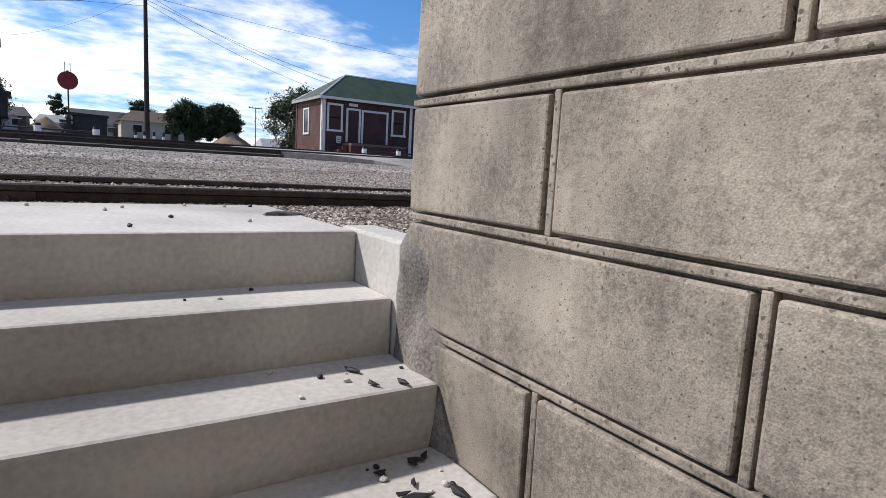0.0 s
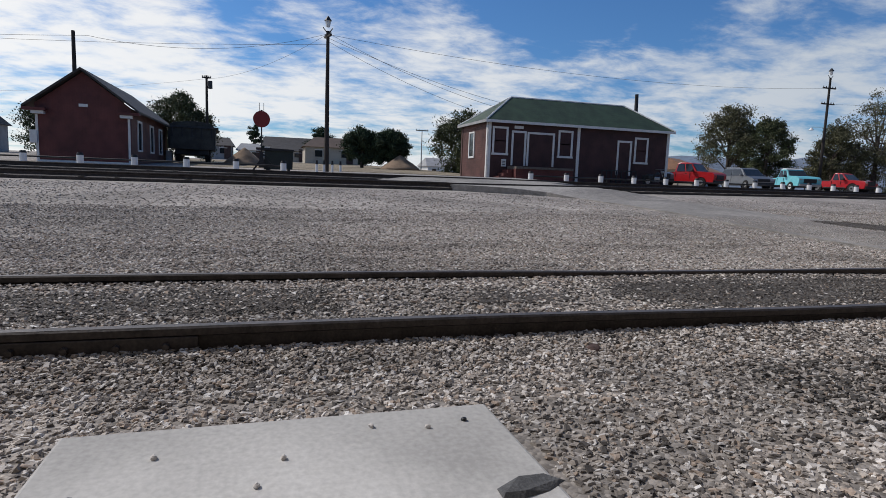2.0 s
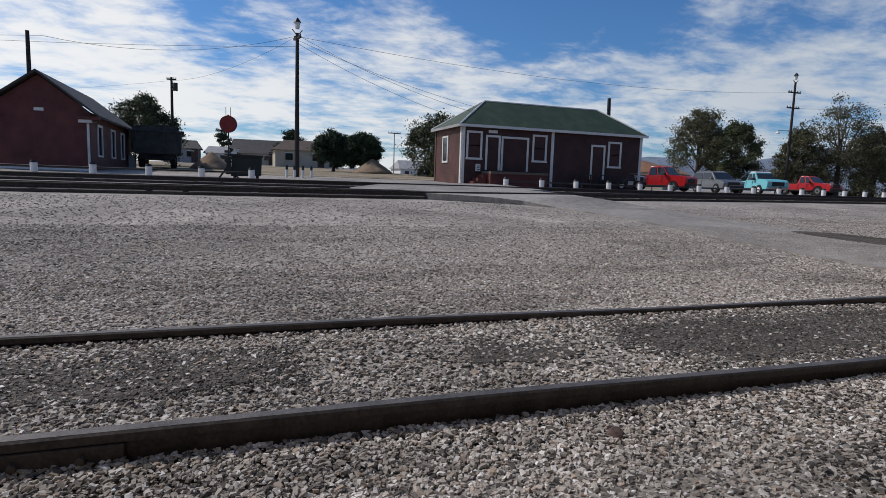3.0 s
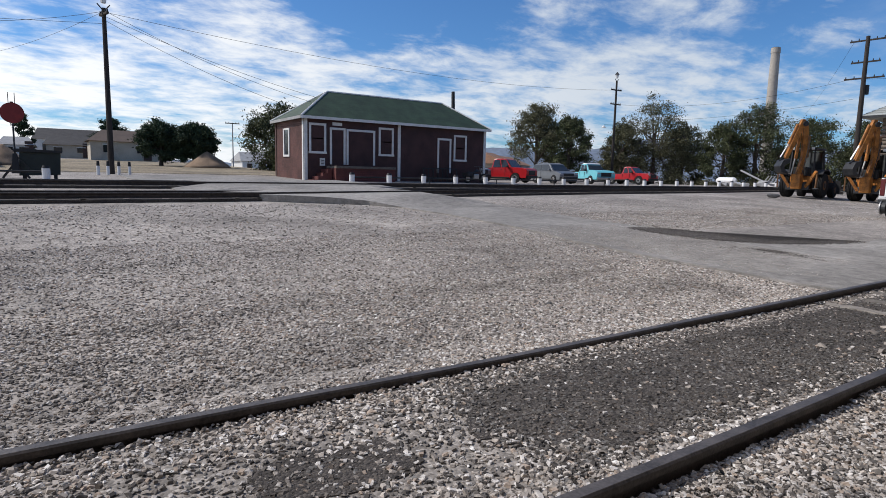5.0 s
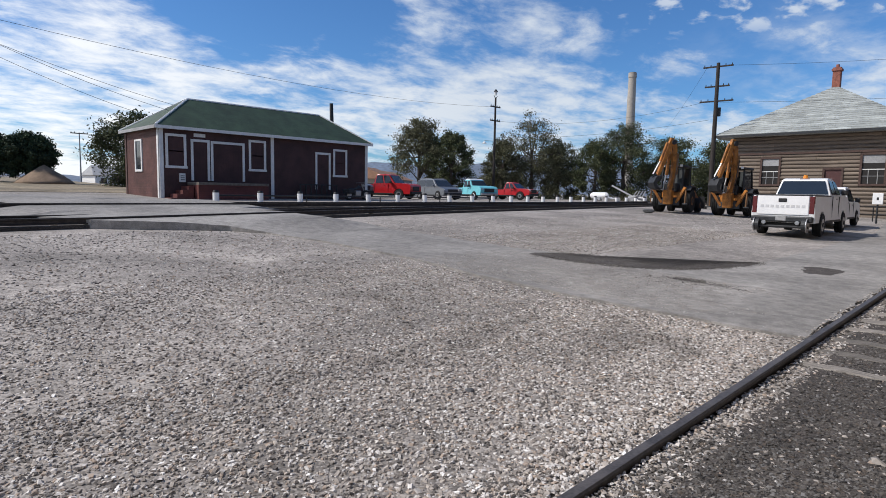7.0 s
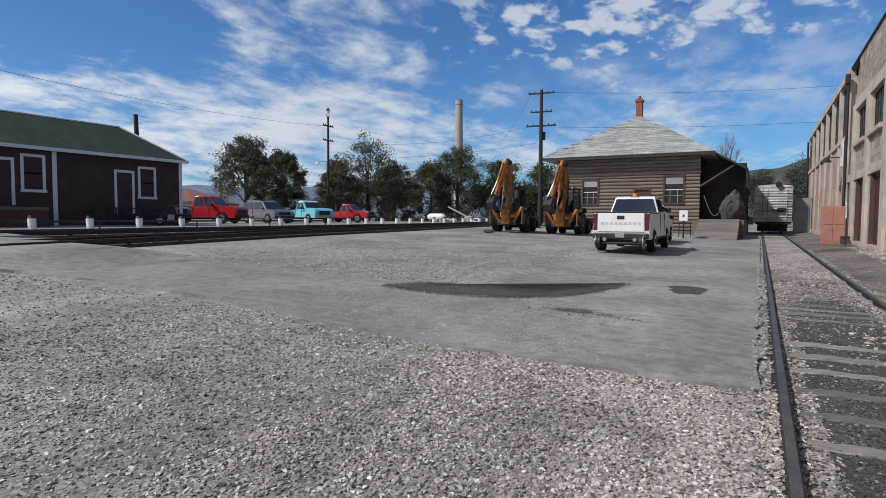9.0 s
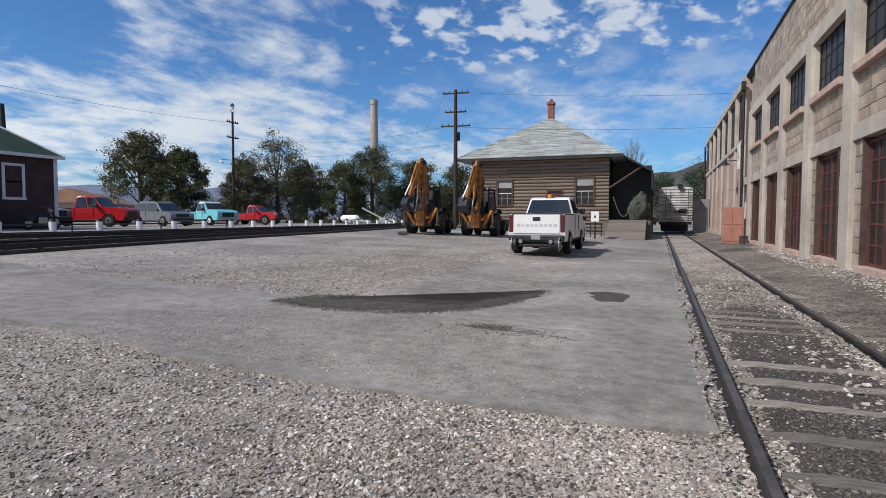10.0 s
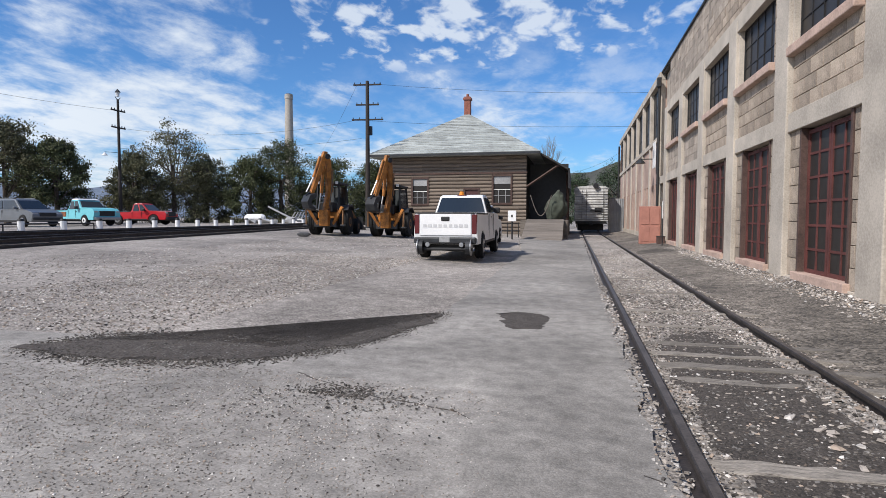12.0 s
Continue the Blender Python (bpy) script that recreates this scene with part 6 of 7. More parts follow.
def build_pole(x, y, ztop, label, arms=(), lamp=False, r=0.16, lean=(0, 0), transformer=False, arm_dir=(0, 1), steel=False):
    z0 = ground_z(x, y)
    p = thing("utility_pole", label, "utility pole", Matrix.Translation((x, y, z0)))
    h = ztop - z0
    part("shaft", tube((0, 0, -0.3), (lean[0], lean[1], h), r, r * 0.62, n=12), "grey_wall" if steel else "pole", p)
    d = Vector((*arm_dir, 0)).normalized()
    for az, ln in arms:
        zz = az - z0
        f = zz / h
        c = Vector((lean[0] * f, lean[1] * f, zz))
        arm = part("crossarm", limb_box(c - d * ln / 2, c + d * ln / 2, 0.13, 0.11), "pole", p)
        for u in (-0.46, -0.25, 0.25, 0.46):
            q = c + d * ln * u
            part("insulator", tube(q + Vector((0, 0, 0.05)), q + Vector((0, 0, 0.2)), 0.045, 0.03, n=8), "dark_metal", arm)
    if lamp:
        t = Vector((lean[0], lean[1], h))
        l = part("lantern", tube(t + Vector((0, 0, 0.25)), t + Vector((0, 0, 0.62)), 0.12, 0.18, n=6), "white_trim", p, "old gas-style lantern")
        part("lantern_cap", tube(t + Vector((0, 0, 0.62)), t + Vector((0, 0, 0.9)), 0.25, 0.04, n=6), "black", l)
        for s in (-1, 1):
            part("lantern_bracket", tube(t + Vector((0, 0.3 * s, 0.2)), t + Vector((0, 0.05 * s, -0.1)), 0.03, n=6), "black", l)
    if transformer:
        part("transformer", tube((0.1, 0.32, transformer - z0 - 0.4), (0.1, 0.32, transformer - z0 + 0.3), 0.2, n=14), "dark_metal", p)
    return p


build_pole(-34.4, 2.8, 9.7, "tall dark wooden pole with a lantern and many wires", ((9.4, 1.0),), lamp=True, arm_dir=(1, 0.3))
build_pole(-41.2, 51.4, 11.9, "wooden pole with two crossarms and a lantern on top", ((10.9, 1.6), (9.4, 1.6)), lamp=True)
build_pole(-18.0, 52.0, 12.5, "stout wooden pole with three crossarms and a transformer", ((12.2, 2.3), (10.6, 1.9), (9.4, 2.6)), r=0.22, transformer=8.6, arm_dir=(1, 0.1))
build_pole(-56.2, -6.3, 9.6, "wooden pole carrying a grey transformer", ((9.4, 0.8),), transformer=8.8)
build_pole(-36.0, -11.6, 8.6, "plain dark pole behind the gable shed")
build_pole(-78, 20.2, 7.6, "thin steel street lamp pole far behind the yard", ((7.5, 1.8),), r=0.09, steel=True)
build_pole(-80, 30.5, 7.2, "thin steel street lamp pole far behind the shed", ((7.1, 1.8),), r=0.09, steel=True)


def wire(points, sag, label):
    """A sagging cable from support to support."""
    bm = bmesh.new()
    for a, b in zip(points, points[1:]):
        a, b = Vector(a), Vector(b)
        last = a
        for i in range(1, 15):
            f = i / 14
            q = a.lerp(b, f) - Vector((0, 0, sag * 4 * f * (1 - f)))
            tube(last, q, 0.010, n=4, bm=bm)
            last = q
    t = thing("overhead_cable", label, "cable", kind="structure")
    part("strand", bm, "black", t)


wire([(-34.4, 2.8, 9.3), (-33.1, 14.0, 6.0)], 0.25, "thin black service cable sagging to the red shed")
wire([(-34.2, 2.9, 9.5), (-32.6, 13.6, 5.6)], 0.35, "thin black service cable sagging to the red shed")
wire([(-34.0, 2.8, 9.0), (-32.8, 12.6, 5.2)], 0.3, "thin black service cable sagging to the red shed")
wire([(-34.4, 2.8, 9.5), (-41.2, 51.4, 10.9)], 1.0, "thin black cable strung between the yard poles")
wire([(-34.4, 2.6, 9.4), (-56.2, -6.3, 9.3), (-80, -40, 9)], 0.6, "thin black cable running off over the houses")
wire([(-34.4, 2.7, 9.5), (-36, -10.9, 8.4), (-40, -45, 9)], 0.8, "thin black cable running past the gable shed")
wire([(-34.4, 2.7, 8.9), (-50, -60, 11)], 1.4, "thin black cable running off to the town")
wire([(-41.2, 51.4, 9.4), (-18.9, 52.0, 9.4), (24, 60, 10)], 0.9, "thin black cable strung between the yard poles")
wire([(-41.2, 51.4, 7.6), (-18.5, 52, 7.9)], 0.5, "thin black cable strung between the yard poles")
wire([(-17.0, 52.1, 12.2), (20, 58, 12)], 0.8, "thin black cable passing over the depot roof")
wire([(-60, 130, 14), (-18.9, 52, 12.2)], 1.0, "thin black cable running to the far stack")
wire([(-1.5, 70, 6.3), (3.0, 66, 8.0)], 0.3, "thin black cable reaching the works wall")


# ---- yard fixtures ----
def build_signal():
    x, y = -25.3, -1.05
    z = ground_z(x, y)
    s = thing("switch_target", "dull red disc signal on a slim double mast", "signal", Matrix.Translation((x, y, z)))
    h = 2.45
    part("disc", tube((-0.02, 0, h), (0.03, 0, h), 0.38, n=28), "disc_red", s, "round dull red target")
    part("mast", tube((-0.05, 0, 0.5), (-0.05, 0, h + 0.3), 0.03, n=8), "dark_metal", s)
    for d in (-0.1, 0.1):
        part("spike", tube((-0.05, d, h + 0.3), (-0.05, d, h + 0.75), 0.012, n=6), "dark_metal", s)
    part("crossbar", tube((-0.05, -0.12, h + 0.32), (-0.05, 0.12, h + 0.32), 0.015, n=6), "dark_metal", s)
    part("cap", tube((-0.05, 0, h + 0.28), (-0.05, 0, h + 0.42), 0.05, n=8), "black", s)
    part("stand", hull([(-0.16, -0.14, 0.2), (0.1, -0.14, 0.2), (0.1, 0.14, 0.2), (-0.16, 0.14, 0.2), (-0.1, -0.07, 0.95), (0.02, -0.07, 0.95), (0.02, 0.07, 0.95), (-0.1, 0.07, 0.95)]), "black", s, "black cast-iron switch stand")
    for d in (-1, 1):
        part("stand_leg", limb_box((-0.03, d * 0.08, 0.5), (-0.03, d * 0.42, 0.02), 0.08, 0.08), "black", s)
    part("throw_lever", limb_box((0.05, 0.05, 0.85), (0.12, 0.45, 0.35), 0.04, 0.04), "black", s)
    d = thing("trash_bin", "black wheeled trash container with a lid beside the signal", "bin", Matrix.Translation((x - 0.5, y + 0.75, z)))
    part("body", prism([(-0.66, 0.12), (0.66, 0.16), (0.70, 1.04), (-0.62, 1.0)], -0.45, 0.45, "x"), "bin_green", d)
    part("lid", prism([(-0.82, 1.02), (0.76, 1.02), (0.72, 1.1), (-0.78, 1.14)], -0.55, 0.55, "x"), "black", d)
    for s0 in (-1, 1):
        part("foot", box(-0.4, 0.4, s0 * 0.5 - 0.06, s0 * 0.5 + 0.06, 0, 0.16), "black", d)


build_signal()


def build_salmon_box():
    b = thing("wooden_crate_door", "faded salmon panelled door unit leaning at the works wall", "door panel", Matrix.Translation((2.35, 38.6, ground_z(2.35, 38.6))))
    part("panel_body", box(-0.52, 0.52, 0, 0.35, 0.0, 1.95, bevel=0.02), "salmon", b)
    for x0, x1 in ((-0.45, -0.04), (0.04, 0.45)):
        for z0, z1 in ((0.12, 0.92), (1.02, 1.85)):
            part("panel", box(x0, x1, -0.018, 0.0, z0, z1, bevel=0.008), "salmon", b)
    c = thing("iron_bin", "small rusty dark box on the ground", "box", Matrix.Translation((2.75, 37.6, ground_z(2.75, 37.6))))
    part("bin_body", box(-0.18, 0.18, -0.2, 0.2, 0, 0.35, bevel=0.02), "brown_trim", c)
    part("bin_lid", box(-0.2, 0.2, -0.22, 0.22, 0.35, 0.39, bevel=0.01), "rail", c)
    l = thing("wall_lamp", "dark metal gooseneck shade lamp on the works wall", "lamp", Matrix.Translation((2.95, 42.8, 4.6)))
    part("arm", tube((0.05, 0, 0.3), (-0.7, 0, 0.3), 0.03, n=8), "dark_metal", l)
    part("shade", tube((-0.7, 0, 0.05), (-0.7, 0, 0.32), 0.3, 0.06, n=16), "dark_metal", l)
    g = thing("wall_sign", "white board with dark unreadable mark on the wall", "sign", Matrix.Translation((2.9, 41.9, 5.0)))
    part("board", box(-0.03, 0.02, -0.5, 0.5, -0.7, 0.75, bevel=0.005), "white_trim", g)
    part("mark", tube((-0.036, 0, 0.1), (-0.031, 0, 0.1), 0.26, n=18), "grey_wall", g)
    k = thing("gauge_post", "thin white marker post beside the works door", "post", Matrix.Translation((2.55, 35.6, ground_z(2.55, 35.6))))
    part("stake", tube((0, 0, 0), (0, 0, 2.1), 0.025, n=8), "dark_metal", k)
    part("plate", box(-0.03, 0.0, -0.09, 0.09, 1.3, 2.1), "white_trim", k)
    e = thing("electric_box", "white electrical box on a dark post by the ramp", "box", Matrix.Translation((-5.2, 42.5, ground_z(-5.2, 42.5))))
    part("post", tube((0, 0, 0), (0, 0, 1.1), 0.05, n=8), "dark_metal", e)
    part("cabinet", box(-0.25, 0.25, -0.12, 0.08, 1.1, 1.75, bevel=0.02), "white_paint", e)
    part("latch", box(-0.05, 0.05, -0.13, -0.12, 1.35, 1.5), "black", e)
    f = thing("dark_railing", "dark iron railing along the depot front", "railing", Matrix.Translation((-5.4, 45.5, ground_z(-5.4, 45.5))))
    for zz in (0.45, 0.95):
        part("bar", tube((-2.6, 0, zz), (0.35, 0, zz), 0.03, n=6), "black", f)
    for i in range(5):
        part("upright", tube((-2.6 + 0.73 * i, 0, 0), (-2.6 + 0.73 * i, 0, 1.0), 0.035, n=6), "black", f)


build_salmon_box()


# ---- distance ----
def build_house(x, y, w, d, h, rz, wall, roof, label, pitch=0.45, yaw=0.0):
    z0 = ground_z(x, y)
    m = Matrix.Translation((x, y, z0)) @ Matrix.Rotation(yaw, 4, "Z")
    s = thing("house", label, "house", m)
    part("wall", box(-d / 2, d / 2, -w / 2, w / 2, -0.3, h), wall, s)
    part("roof", hull([(-d / 2 - 0.4, -w / 2 - 0.4, h), (d / 2 + 0.4, -w / 2 - 0.4, h), (d / 2 + 0.4, w / 2 + 0.4, h), (-d / 2 - 0.4, w / 2 + 0.4, h), (0, -w / 2 + rz, h + d * pitch / 2), (0, w / 2 - rz, h + d * pitch / 2)]), roof, s)
    k = max(2, int(w / 3))
    for i in range(k):
        yy = -w / 2 + w * (i + 0.5) / k
        f = part("window", box(d / 2, d / 2 + 0.05, yy - 0.5, yy + 0.5, h * 0.4, h * 0.8), "glass", s)
        part("window_frame", box(d / 2, d / 2 + 0.07, yy - 0.58, yy + 0.58, h * 0.8, h * 0.85), "white_trim", f)
    part("door", box(d / 2, d / 2 + 0.06, w * 0.28, w * 0.28 + 0.95, 0, 2.0), "brown_trim", s)
    return s


build_house(-86, 8, 7.5, 7, 2.3, 1.5, "tan_wall", "roof_brown", "tan bungalow with a brown hipped roof")
build_house(-98, 2.4, 5.5, 6, 1.7, 0.4, "tan_wall", "dark_roof", "low pale house with a dark roof")
build_house(-96, -3.6, 3.4, 5, 1.5, 0.3, "white_trim", "grey_wall", "small white trailer home among the houses")
build_house(-95, -8.5, 4.5, 6, 2.0, 0.4, "grey_wall", "dark_roof", "pale grey metal-clad outbuilding")
build_house(-120, 6, 16, 9, 3.2, 0.5, "white_trim", "dark_roof", "white house far up the slope")
build_house(-70, -34, 10, 9, 3.0, 0.5, "grey_wall", "dark_roof", "grey house behind the gable shed")
build_house(-130, 40, 12, 9, 2.6, 0.5, "white_trim", "grey_wall", "low white house far off")
build_house(-63, 51.2, 6, 7, 2.2, 0.4, "tan_wall", "roof_orange", "cream cottage with an orange-brown roof", yaw=0.6)
build_house(-70, 88, 7, 7, 2.5, 0.4, "grey_wall", "dark_roof", "small grey shed among trees", yaw=0.8)
build_house(-70, 60, 9, 6, 2.3, 0.4, "grey_wall", "roof_orange", "small cottage with a rust-brown roof", yaw=0.6)


def build_pile(x, y, r, h, label):
    bm = bmesh.new()
    n, k = 28, 10
    rings = []
    for i in range(k):
        f = i / k
        rings.append([bm.verts.new((math.cos(a) * r * (1 - f) * (1 + 0.14 * noise.noise((math.cos(a) * 2, math.sin(a) * 2, f * 3 + x))), math.sin(a) * r * (1 - f) * (1 + 0.12 * noise.noise((math.cos(a) * 2, math.sin(a) * 2, f + y))), h * (f ** 0.85) + 0.05 * noise.noise((i, a * 3, x)))) for a in np.linspace(0, 2 * math.pi, n, endpoint=False)])
    top = bm.verts.new((0, 0, h))
    for p, q in zip(rings, rings[1:]):
        for i in range(n):
            bm.faces.new((p[i], p[(i + 1) % n], q[(i + 1) % n], q[i]))
    for i in range(n):
        bm.faces.new((rings[-1][i], rings[-1][(i + 1) % n], top))
    bm.faces.new(rings[0][::-1])
    ob = link("dirt_mound", bm, "dirt", smooth=True)
    ob.location = (x, y, ground_z(x, y) - 0.05)
    tagged(ob, label, "dirt pile")


build_pile(-55.0, 12.1, 2.1, 1.55, "tan heap of loose dirt on the open lot")
build_pile(-49.0, -2.7, 1.7, 1.5, "tan heap of loose dirt behind the bin")


def build_tree(x, y, h, r, kind, label, trunk=0.25, lobes=16, low=0.25, seed=0, leaf=0.1, airy=0.0):
    """A trunk with forking limbs that each carry a ragged lobe of small leaf blades."""
    rng = random.Random(seed * 77 + 5)
    t = thing("tree", label, "tree", Matrix.Translation((x, y, ground_z(x, y))))
    bm = bmesh.new()
    top = Vector((rng.uniform(-0.3, 0.3), rng.uniform(-0.3, 0.3), h * 0.6))
    tube((0, 0, -0.2), top * 0.45, trunk, trunk * 0.7, n=9, bm=bm)
    tube(top * 0.45, top, trunk * 0.7, trunk * 0.35, n=8, bm=bm)
    verts, faces = [], []
    for i in range(lobes):
        f = low + (1 - low) * ((i + rng.random()) / lobes) ** 0.8
        a = i * 2.4 + rng.uniform(-0.5, 0.5)
        env = math.sin(math.pi * min(0.97, max(0.14, 0.2 + 0.78 * (f - low) / (1 - low)))) ** 0.55
        cr = r * rng.uniform(0.26, 0.44)
        d = max(0.0, r * env * rng.uniform(0.6, 1.08) - cr * 0.5)
        c = Vector((math.cos(a) * d, math.sin(a) * d, min(h - cr * 0.55, max(h * f - cr * 0.3, cr * 0.45))))
        fork = top * rng.uniform(0.35, 0.95)
        tube(fork, c, trunk * 0.3, 0.03, n=5, bm=bm)
        thin = 1.0 - airy * smooth01(f, 0.45, 0.8)
        for _ in range(max(5, int(13 * thin))):
            u = Vector((rng.gauss(0, 1), rng.gauss(0, 1), rng.gauss(0, 0.8))).normalized()
            p = c + u * cr * rng.uniform(0.45, 1.0)
            tube(c, p, 0.03, 0.008, n=3, bm=bm)
            sr = cr * rng.uniform(0.16, 0.34)
            for _ in range(int(110 * (0.55 + 0.45 * thin))):
                q = p + Vector((rng.gauss(0, 1), rng.gauss(0, 1), rng.gauss(-0.15, 0.75))) * sr
                e = Vector((rng.gauss(0, 1), rng.gauss(0, 1), rng.gauss(0, 1))).normalized()
                w = e.cross(Vector((rng.gauss(0, 1), rng.gauss(0, 1), rng.gauss(0, 1)))).normalized()
                sz = leaf * rng.uniform(0.6, 1.35)
                i0 = len(verts)
                verts += [q - e * sz, q + w * sz * 0.5, q + e * sz, q - w * sz * 0.5]
                faces.append((i0, i0 + 1, i0 + 2, i0 + 3))
    part("trunk", bm, "bark", t)
    me = bpy.data.meshes.new("crown")
    me.from_pydata([tuple(v) for v in verts], [], faces)
    me.materials.append(M[kind])
    cr = new("crown", me)
    cr.parent = t
    return t


TREES = [
    (-58.5, 8.7, 3.9, 1.9, "leaf_dark", "round dark green tree on the open lot", 0.3), (-57.0, 11.4, 3.9, 1.9, "leaf_dark", "round dark green tree on the open lot", 0.3),
    (-50.0, 17.0, 5.6, 3.1, "leaf", "broad green tree behind the red shed", 0.02), (-58, -8.9, 6.0, 3.2, "leaf", "broad green tree behind the dark truck", 0.2),
    (-60, -20, 5, 3, "leaf", "broad green tree behind the gable shed", 0.15),
    (-47.2, 45.8, 8.4, 3.6, "leaf_grey", "tall spreading grey-green tree behind the parked cars", 0.34), (-43.6, 47.2, 7.0, 2.8, "leaf", "dark green tree behind the turquoise pickup", 0.2),
    (-42.6, 60.4, 10.1, 4.2, "leaf_grey", "tall airy tree with thin upper twigs beside the pole", 0.1), (-44.6, 57.0, 6.9, 2.8, "leaf_grey", "spreading grey-green tree beside the pole", 0.1), (-40.6, 63.0, 7.0, 3.0, "leaf_grey", "low grey-green tree beside the pole", 0.05),
    (-33.4, 66.3, 9.0, 4.2, "leaf", "tall green tree behind the backhoes", 0.04), (-36.0, 64.0, 6.9, 3.0, "leaf", "green tree behind the backhoes", 0.04), (-29.3, 70.5, 7.4, 3.9, "leaf", "green tree behind the backhoes", 0.04), (-25.0, 73, 7.0, 3.6, "leaf", "green tree behind the yard pole", 0.04), (-20.5, 75, 6.6, 3.6, "leaf", "green tree behind the depot", 0.04),
    (5, 102, 9.2, 5.4, "leaf_dark", "dark tree beyond the boxcar", 0.02), (-1, 98, 7.6, 4.2, "leaf_dark", "dark tree beyond the boxcar", 0.02), (14, 118, 8, 6, "leaf_dark", "dark tree beyond the works", 0.02),
    (-62, 43, 4.5, 1.2, "leaf_dark", "slim dark conifer beyond the shed", 0.02), (-100, 8, 6, 2.6, "leaf_dark", "dark garden tree among the houses", 0.1), (-104, -3, 6.0, 1.6, "leaf_dark", "slim dark conifer among the houses", 0.02), (-110, 16, 5.6, 2.6, "leaf_dark", "dark garden tree among the houses", 0.1), (-104, -12, 5.8, 1.5, "leaf_dark", "slim dark conifer among the houses", 0.02), (-98, 12.5, 5.0, 2.2, "leaf_dark", "dark garden tree among the houses", 0.1),
]
for i, (x, y, h, r, k, label, low) in enumerate(TREES):
    build_tree(x, y, h, r, k, label, 0.16 + h * 0.015, 30 if "round" in label else (18 if r > 2.4 else 12), low, i, 0.1, 0.5 if "airy" in label else 0.15)


def build_shrubs():
    rng = random.Random(8)
    verts, faces = [], []
    spots = [(rng.uniform(-46, -24), 0, 0) for _ in range(46)]
    for x, _, _ in spots:
        y = 50 - x * 0.28 + rng.uniform(0, 8)
        c = Vector((x, y, ground_z(x, y) + 0.35))
        rr = rng.uniform(0.4, 1.0)
        for _ in range(130):
            d = Vector((rng.gauss(0, 1), rng.gauss(0, 1), abs(rng.gauss(0, 0.8)))).normalized() * rr * rng.random() ** 0.5
            u = Vector((rng.gauss(0, 1), rng.gauss(0, 1), rng.gauss(0, 1))).normalized()
            w = u.cross(Vector((0.3, 0.5, 1))).normalized()
            s = rng.uniform(0.07, 0.16)
            i0 = len(verts)
            p = c + d - Vector((0, 0, 0.3))
            verts += [p - u * s, p + w * s * 0.5, p + u * s, p - w * s * 0.5]
            faces.append((i0, i0 + 1, i0 + 2, i0 + 3))
    me = bpy.data.meshes.new("sagebrush")
    me.from_pydata([tuple(v) for v in verts], [], faces)
    me.materials.append(M["leaf_grey"])
    tagged(new("sagebrush", me), "grey-green sagebrush growing in clumps past the posts", "shrubs", kind="stuff")


build_shrubs()


def build_bare_tree():
    rng = random.Random(4)
    t = thing("bare_tree", "leafless pale grey tree behind the depot", "tree", Matrix.Translation((-5.6, 80, -1.2)))
    bm = bmesh.new()
    def grow(p, d, ln, r, k):
        q = p + d * ln
        tube(p, q, r, r * 0.65, n=5, bm=bm)
        if k:
            for _ in range(3):
                e = (d + Vector((rng.gauss(0, 0.2), rng.gauss(0, 0.2), rng.gauss(0.2, 0.15)))).normalized()
                grow(q, e, ln * rng.uniform(0.6, 0.85), r * 0.6, k - 1)
    for a in range(3):
        grow(Vector((rng.uniform(-0.3, 0.3), 0, 0)), Vector((rng.gauss(0, 0.15), 0, 1)).normalized(), 4.0, 0.10, 4)
    part("limb", bm, "plank", t)


build_bare_tree()


def build_stack():
    s = thing("smokestack", "tall tapering concrete smokestack far off", "smokestack", Matrix.Translation((-92, 181, 0)))
    part("shaft", tube((0, 0, -2), (0, 0, 39.5), 1.75, 1.2, n=32), "stack", s)
    part("crown", tube((0, 0, 39.5), (0, 0, 41.0), 1.32, 1.28, n=32), "stack", s)
    part("rim", tube((0, 0, 41.0), (0, 0, 41.15), 1.0, 1.0, n=32), "black", s)


build_stack()


def build_ridge(name, label, pts, depth, material, jag, seed):
    """A chain of hills along a line of (x, y, height)."""
    bm = bmesh.new()
    prev = None
    k = 14
    for (xa, ya, ha), (xb, yb, hb) in zip(pts, pts[1:]):
        for i in range(k):
            f = i / k
            x, y = xa + (xb - xa) * f, ya + (yb - ya) * f
            h = ha + (hb - ha) * f + jag * noise.fractal((x * 0.01 + seed, y * 0.01, 0.0), 1, 2, 5)
            o = Vector((x, y)).normalized() * depth
            ring = [bm.verts.new((x - o.x, y - o.y, -6)), bm.verts.new((x - o.x * 0.45, y - o.y * 0.45, h * 0.45)), bm.verts.new((x, y, h)), bm.verts.new((x + o.x, y + o.y, -6))]
            if prev:
                for a in range(3):
                    bm.faces.new((prev[a], prev[a + 1], ring[a + 1], ring[a]))
            prev = ring
    tagged(link(name, bm, material, smooth=True), label, "hills", kind="structure")


# the range gets its haze from the material colour alone
build_ridge("backdrop_mountains", "mountain range on the horizon with blue-grey haze painted into its colour", [(-900, -200, 6), (-800, 250, 14), (-600, 480, 36), (-480, 640, 46), (-300, 720, 36), (-150, 800, 34), (60, 860, 40), (300, 820, 50)], 150, "hill", 9, 3)
build_ridge("backdrop_hill", "dry scrub-covered hill behind the works", [(-60, 330, 16), (-20, 320, 24), (25, 310, 30), (90, 290, 38), (180, 240, 44), (260, 150, 40)], 90, "near_hill", 6, 9)


